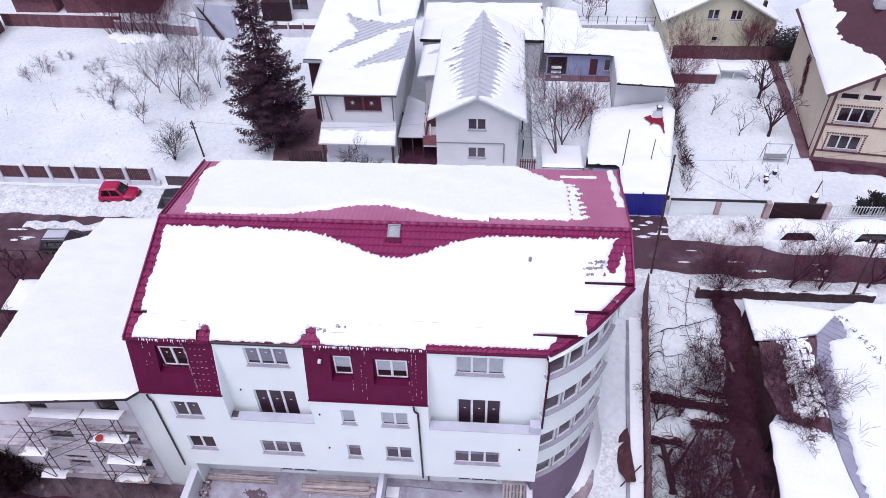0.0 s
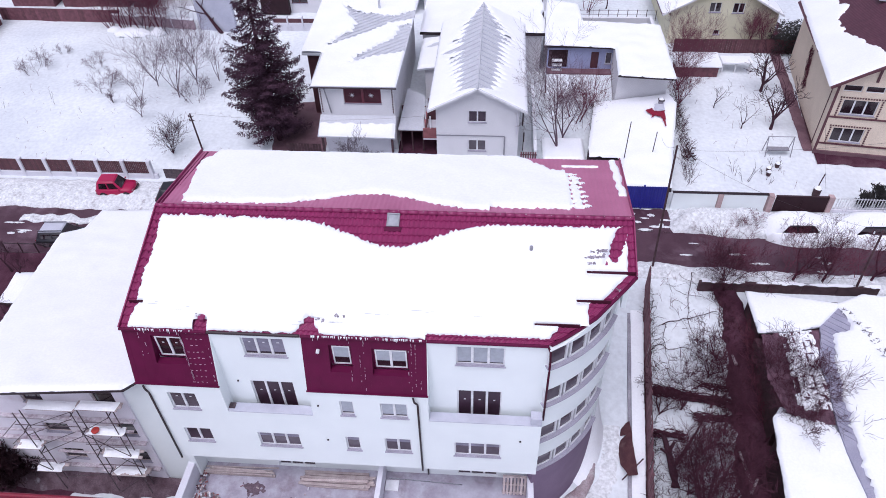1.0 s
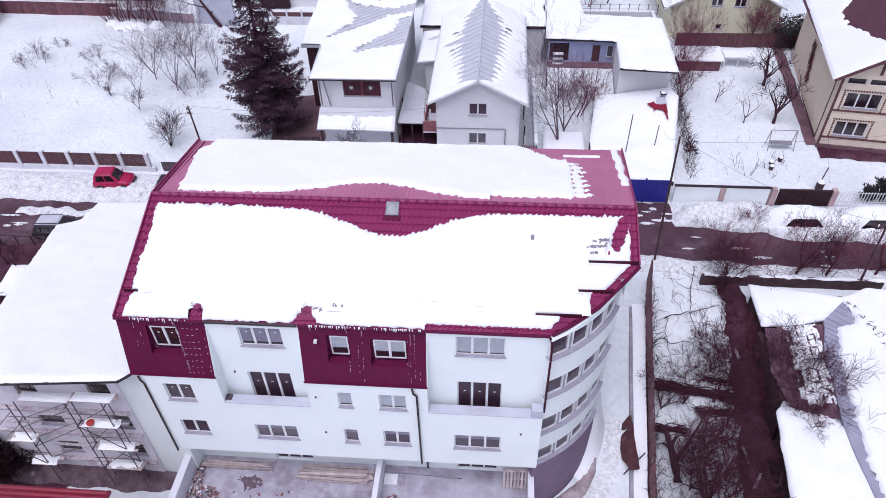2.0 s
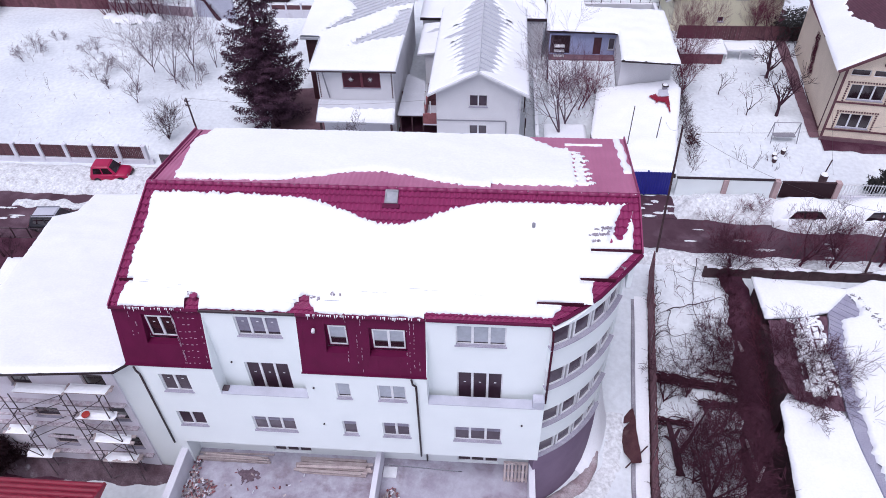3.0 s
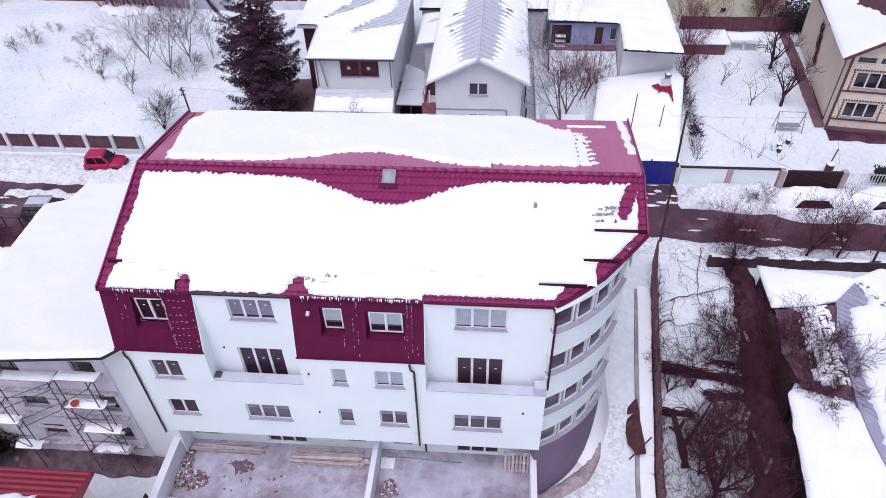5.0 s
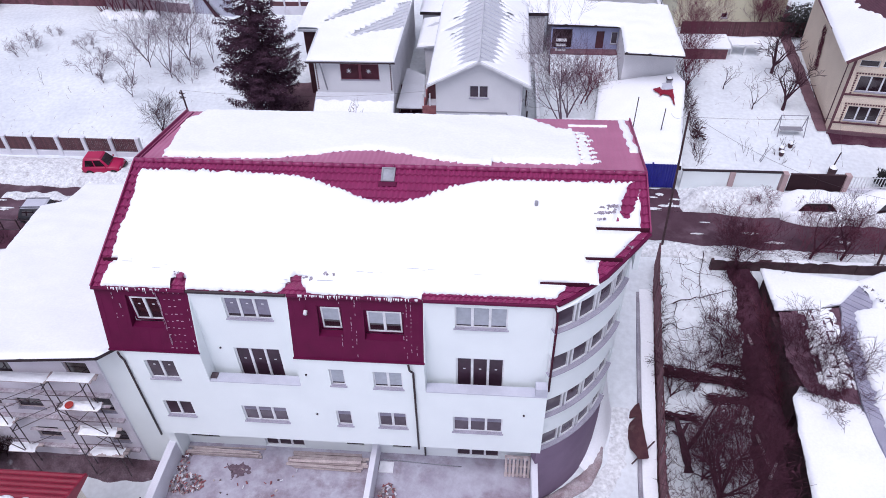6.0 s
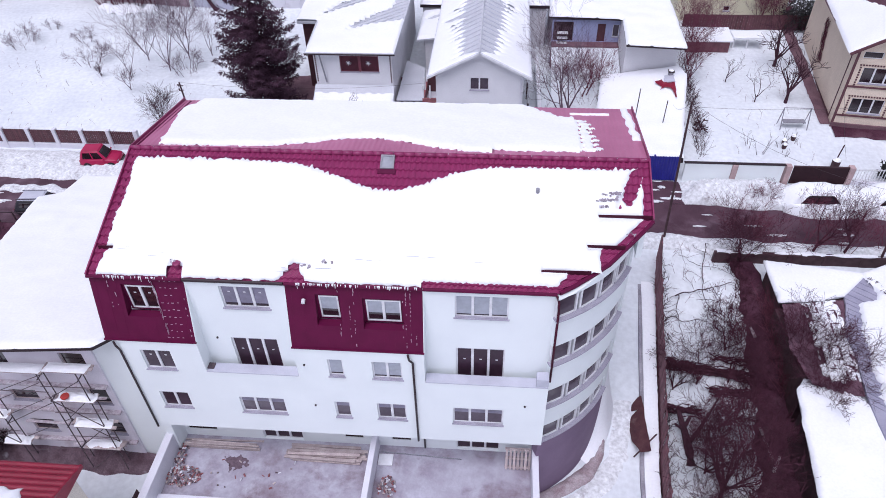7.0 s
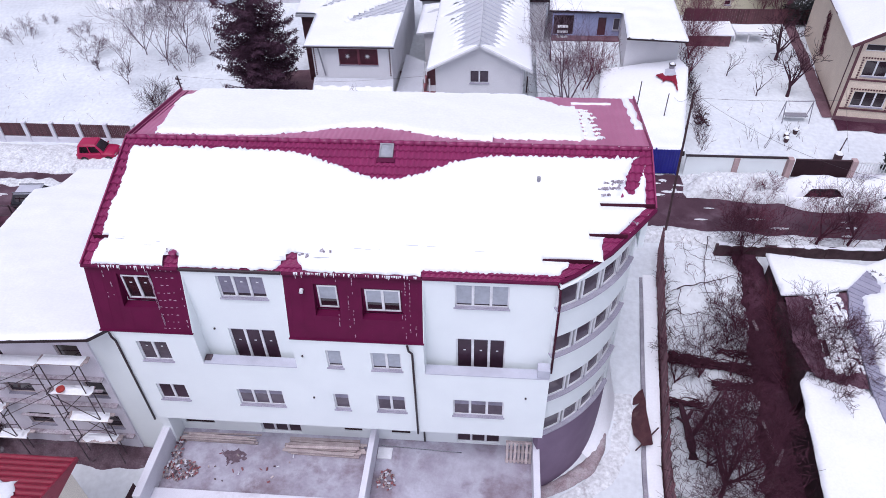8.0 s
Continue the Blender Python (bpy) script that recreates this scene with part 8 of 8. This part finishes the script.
part("roof_snow", sheet(lambda u, v: (u, v, 0.98 + 0.107 * v + 0.2 * max(0.0, min(1.0, 2.2 * u, 2.2 * (2.6 - u), 2.2 * v, 2.2 * (2.4 - v))) ** 0.5 + 0.08 * wob(u, v, 1.1, 196)), steps(0, 2.6, 0.1), steps(0, 2.4, 0.1)), SNOW, hs_, "rounded heap of snow on the roof", smooth=True)

# ---------------------------------------------------------------- things on the terraces
rg = random.Random(31)
for nm, x0, x1, y0, y1, n in (("timber_stack", -13.75, -10.05, 0.5, 0.95, 9), ("timber_stack", -8.9, -5.05, 0.15, 0.98, 14)):
    ts = thing(nm, ((x0 + x1) / 2, (y0 + y1) / 2, 0.5), "stack of long raw timber planks on the terrace", "timber")
    for k in range(n):
        a, c = rg.uniform(0, 0.45), rg.uniform(0, 0.6)
        y = (k % 5) / 5 * (y1 - y0) - (y1 - y0) / 2
        z = 0.05 + 0.1 * (k // 5)
        part("plank", beam((-(x1 - x0) / 2 + a, y, z), ((x1 - x0) / 2 - c, y + rg.uniform(-0.1, 0.1), z + rg.uniform(0, 0.03)), 0.13 if n > 10 else 0.075, 0.05), WOOD_RAW, ts)
pl = thing("pallet", (1.55, 0.98, 0.5), "pale wooden pallet leaning on the terrace wall", "pallet")
for k in range(7):
    part("slat", box(-0.52 + k * 0.165, -0.42 + k * 0.165, -0.16 - 0.02, -0.16, 0.02, 1.2), WOOD_RAW, pl)
for z in (0.08, 0.6, 1.1):
    part("stringer", box(-0.54, 0.56, -0.158, -0.06, z, z + 0.09), WOOD_RAW, pl)
pl.matrix_world = pose(1.5, 0.42, 0.5, -14, 0, 0)


def heap(x, y, w, d, n, label, seed, tall=0.3):
    rg = random.Random(seed)
    ob = thing("rubble_heap", (x, y, 0.5), label, "rubble")
    protos = []
    for k in range(n):
        r = math.sqrt(rg.random())
        a = rg.uniform(0, 6.28)
        px, py = w * r * math.cos(a), d * r * math.sin(a)
        m = Matrix.Translation((px, py, 0.04 + tall * (1 - r) * rg.random())) @ pose(0, 0, 0, rg.uniform(-50, 50), rg.uniform(-50, 50), rg.uniform(0, 180))
        if len(protos) < 6:
            b = box(-rg.uniform(0.03, 0.08), rg.uniform(0.03, 0.1), -rg.uniform(0.015, 0.05), rg.uniform(0.015, 0.05), -0.02, rg.uniform(0.01, 0.04))
            p = part("fragment", b, (RUBBLE, BRICK_PALE, CONC_LIGHT, BRICK_PALE, WOOD_RAW, DIRT_DARK)[len(protos)], ob)
            p.matrix_basis = m
            protos.append(p)
        else:
            again(protos[k % 6], ob, m)


heap(-13.2, -1.0, 0.85, 0.5, 150, "heap of broken bricks, plaster and scraps", 41)
heap(-13.6, -0.1, 0.24, 0.8, 60, "trail of rubble along the terrace wall", 42)
heap(-4.1, -0.9, 0.42, 0.5, 60, "small heap of broken plaster and wood", 43)
heap(-10.2, -0.6, 2.4, 0.9, 18, "scattered crumbs of brick and mortar on the terrace floor", 44, 0.0)
bp = thing("foam_board", (-4.34, 0.42, 0.5), "white insulation board lying on the terrace", "board")
part("sheet", box(-0.32, 0.32, -0.3, 0.25, 0, 0.06, 0.005), PVC, bp)
rod = thing("metal_profile", (-2.2, 0.2, 0.5), "long thin metal profile on the terrace floor", "profile")
part("bar", beam((-2.35, 0.58, 0.03), (1.25, 0.43, 0.03), 0.035, 0.03), CHROME, rod)
tagged(part("mud_patch", sheet(lambda u, v: (-11.0 + u, -0.2 + v, 0.504 + 0.015 * (1 + wob(u, v, 4, 110))) if math.hypot(u / 0.55, v / 0.36) + 0.55 * wob(u, v, 2.4, 111) + 0.7 * wob(u, v, 7, 112) < 0.95 else None, steps(-1, 1, 0.04), steps(-1.2, 0.8, 0.04)), SPILL), "dark spilled mortar and mud on the terrace", "mud", kind="stuff")

bare_tree("dark_shrub", -24.4, 0.2, 2.3, 400, "dark dense shrub beside the building site", "shrub", depth=3, kids=3, r=0.05, stems=9, fork=0.2, material=MAROON, wild=0.5, thin=0.02)
for k, (x, y, h) in enumerate(((-37.6, 46.0, 5.4), (-36.2, 45.8, 5.0), (-34.6, 46.0, 5.4), (-33.0, 46.0, 4.4))):
    bare_tree("thicket", x, y, h, 410 + k, "dense reddish bare thicket before the yard wall", "shrub", depth=3, kids=2, r=0.05, stems=8, material=TWIG_RED, up=0.12, wild=0.35, thin=0.008, group="thickets")
for k, (x, y, h) in enumerate(((5.4, 32.8, 1.6), (7.2, 32.4, 1.8))):
    bare_tree("yard_shrub", x, y, h, 420 + k, "fine reddish bare shrub before the blue outhouse", "shrub", depth=3, kids=2, r=0.025, stems=4, material=TWIG_RED, up=0.08, wild=0.35, group="yard shrubs", thin=0.005)

for k, (x, y) in enumerate(((19.9, 26.2), (20.5, 26.0), (19.4, 25.2), (19.5, 24.6), (17.4, 25.4), (17.9, 24.6))):
    bare_tree("potted_shrub", x, y, 0.7 if k < 4 else 1.5, 440 + k, "small dark winter-bare shrub in the garden snow", "shrub", depth=1, kids=1, r=0.02, stems=3, wild=0.3, thin=0.008, group="garden shrubs")

for k, (x, y) in enumerate(((19.75, 25.75), (19.65, 25.3), (20.45, 26.15))):
    pt = thing("flower_tub", (x, y, ground_at(x, y) - 0.05), "dark plant tub capped with snow in the garden", "tub", "garden tubs")
    part("tub", beam((0, 0, 0), (0, 0, 0.36), 0.13, 0.18, sides=12), WOOD_DARK, pt)
    part("snow_cap", beam((0, 0, 0.36), (0, 0, 0.46), 0.18, 0.1, sides=12), SNOW, pt)
brush("edge_stalks", 170, 18, lambda rg: (lambda y: (13.9 + 0.05 * (y - 24) + rg.uniform(-0.25, 0.35), y, ground_at(14.0, y)))(rg.uniform(24, 37)), 1.0, TWIG_DARK, "dark tangled stalks along the garden edge", 0.014, up=1.4)
tr = thing("trellis", (14.1, 29.8, ground_at(14.1, 29.8)), "thin metal trellis frame at the garden edge", "trellis")
for k in range(5):
    part("bar", beam((-0.2, k * 0.55, 0), (0.15, k * 0.55 + 0.2, 1.5), 0.02, sides=5), STEEL, tr)
for z in (0.5, 1.3):
    part("bar", beam((0.0, -0.1, z), (0.1, 2.6, z), 0.016, sides=5), STEEL, tr)

sp = thing("site_planks", (-17.6, 0.75, gz(-17.6, 0.75) + 0.1), "splintered planks and a sack in the mud under the scaffolding", "planks")
rg = random.Random(91)
for k in range(8):
    a = Vector((rg.uniform(-5.2, 1.6), rg.uniform(-0.25, 0.1), rg.uniform(0.0, 0.08)))
    part("plank", beam(a, a + Vector((rg.uniform(0.2, 0.6), rg.uniform(-0.12, 0.12), rg.uniform(-0.02, 0.08))), 0.1, 0.035), WOOD_RAW if k % 3 else WOOD_DARK, sp)
part("sack", box(-1.9, -1.4, -0.2, 0.1, 0.0, 0.16, 0.07), CONC_LIGHT, sp)
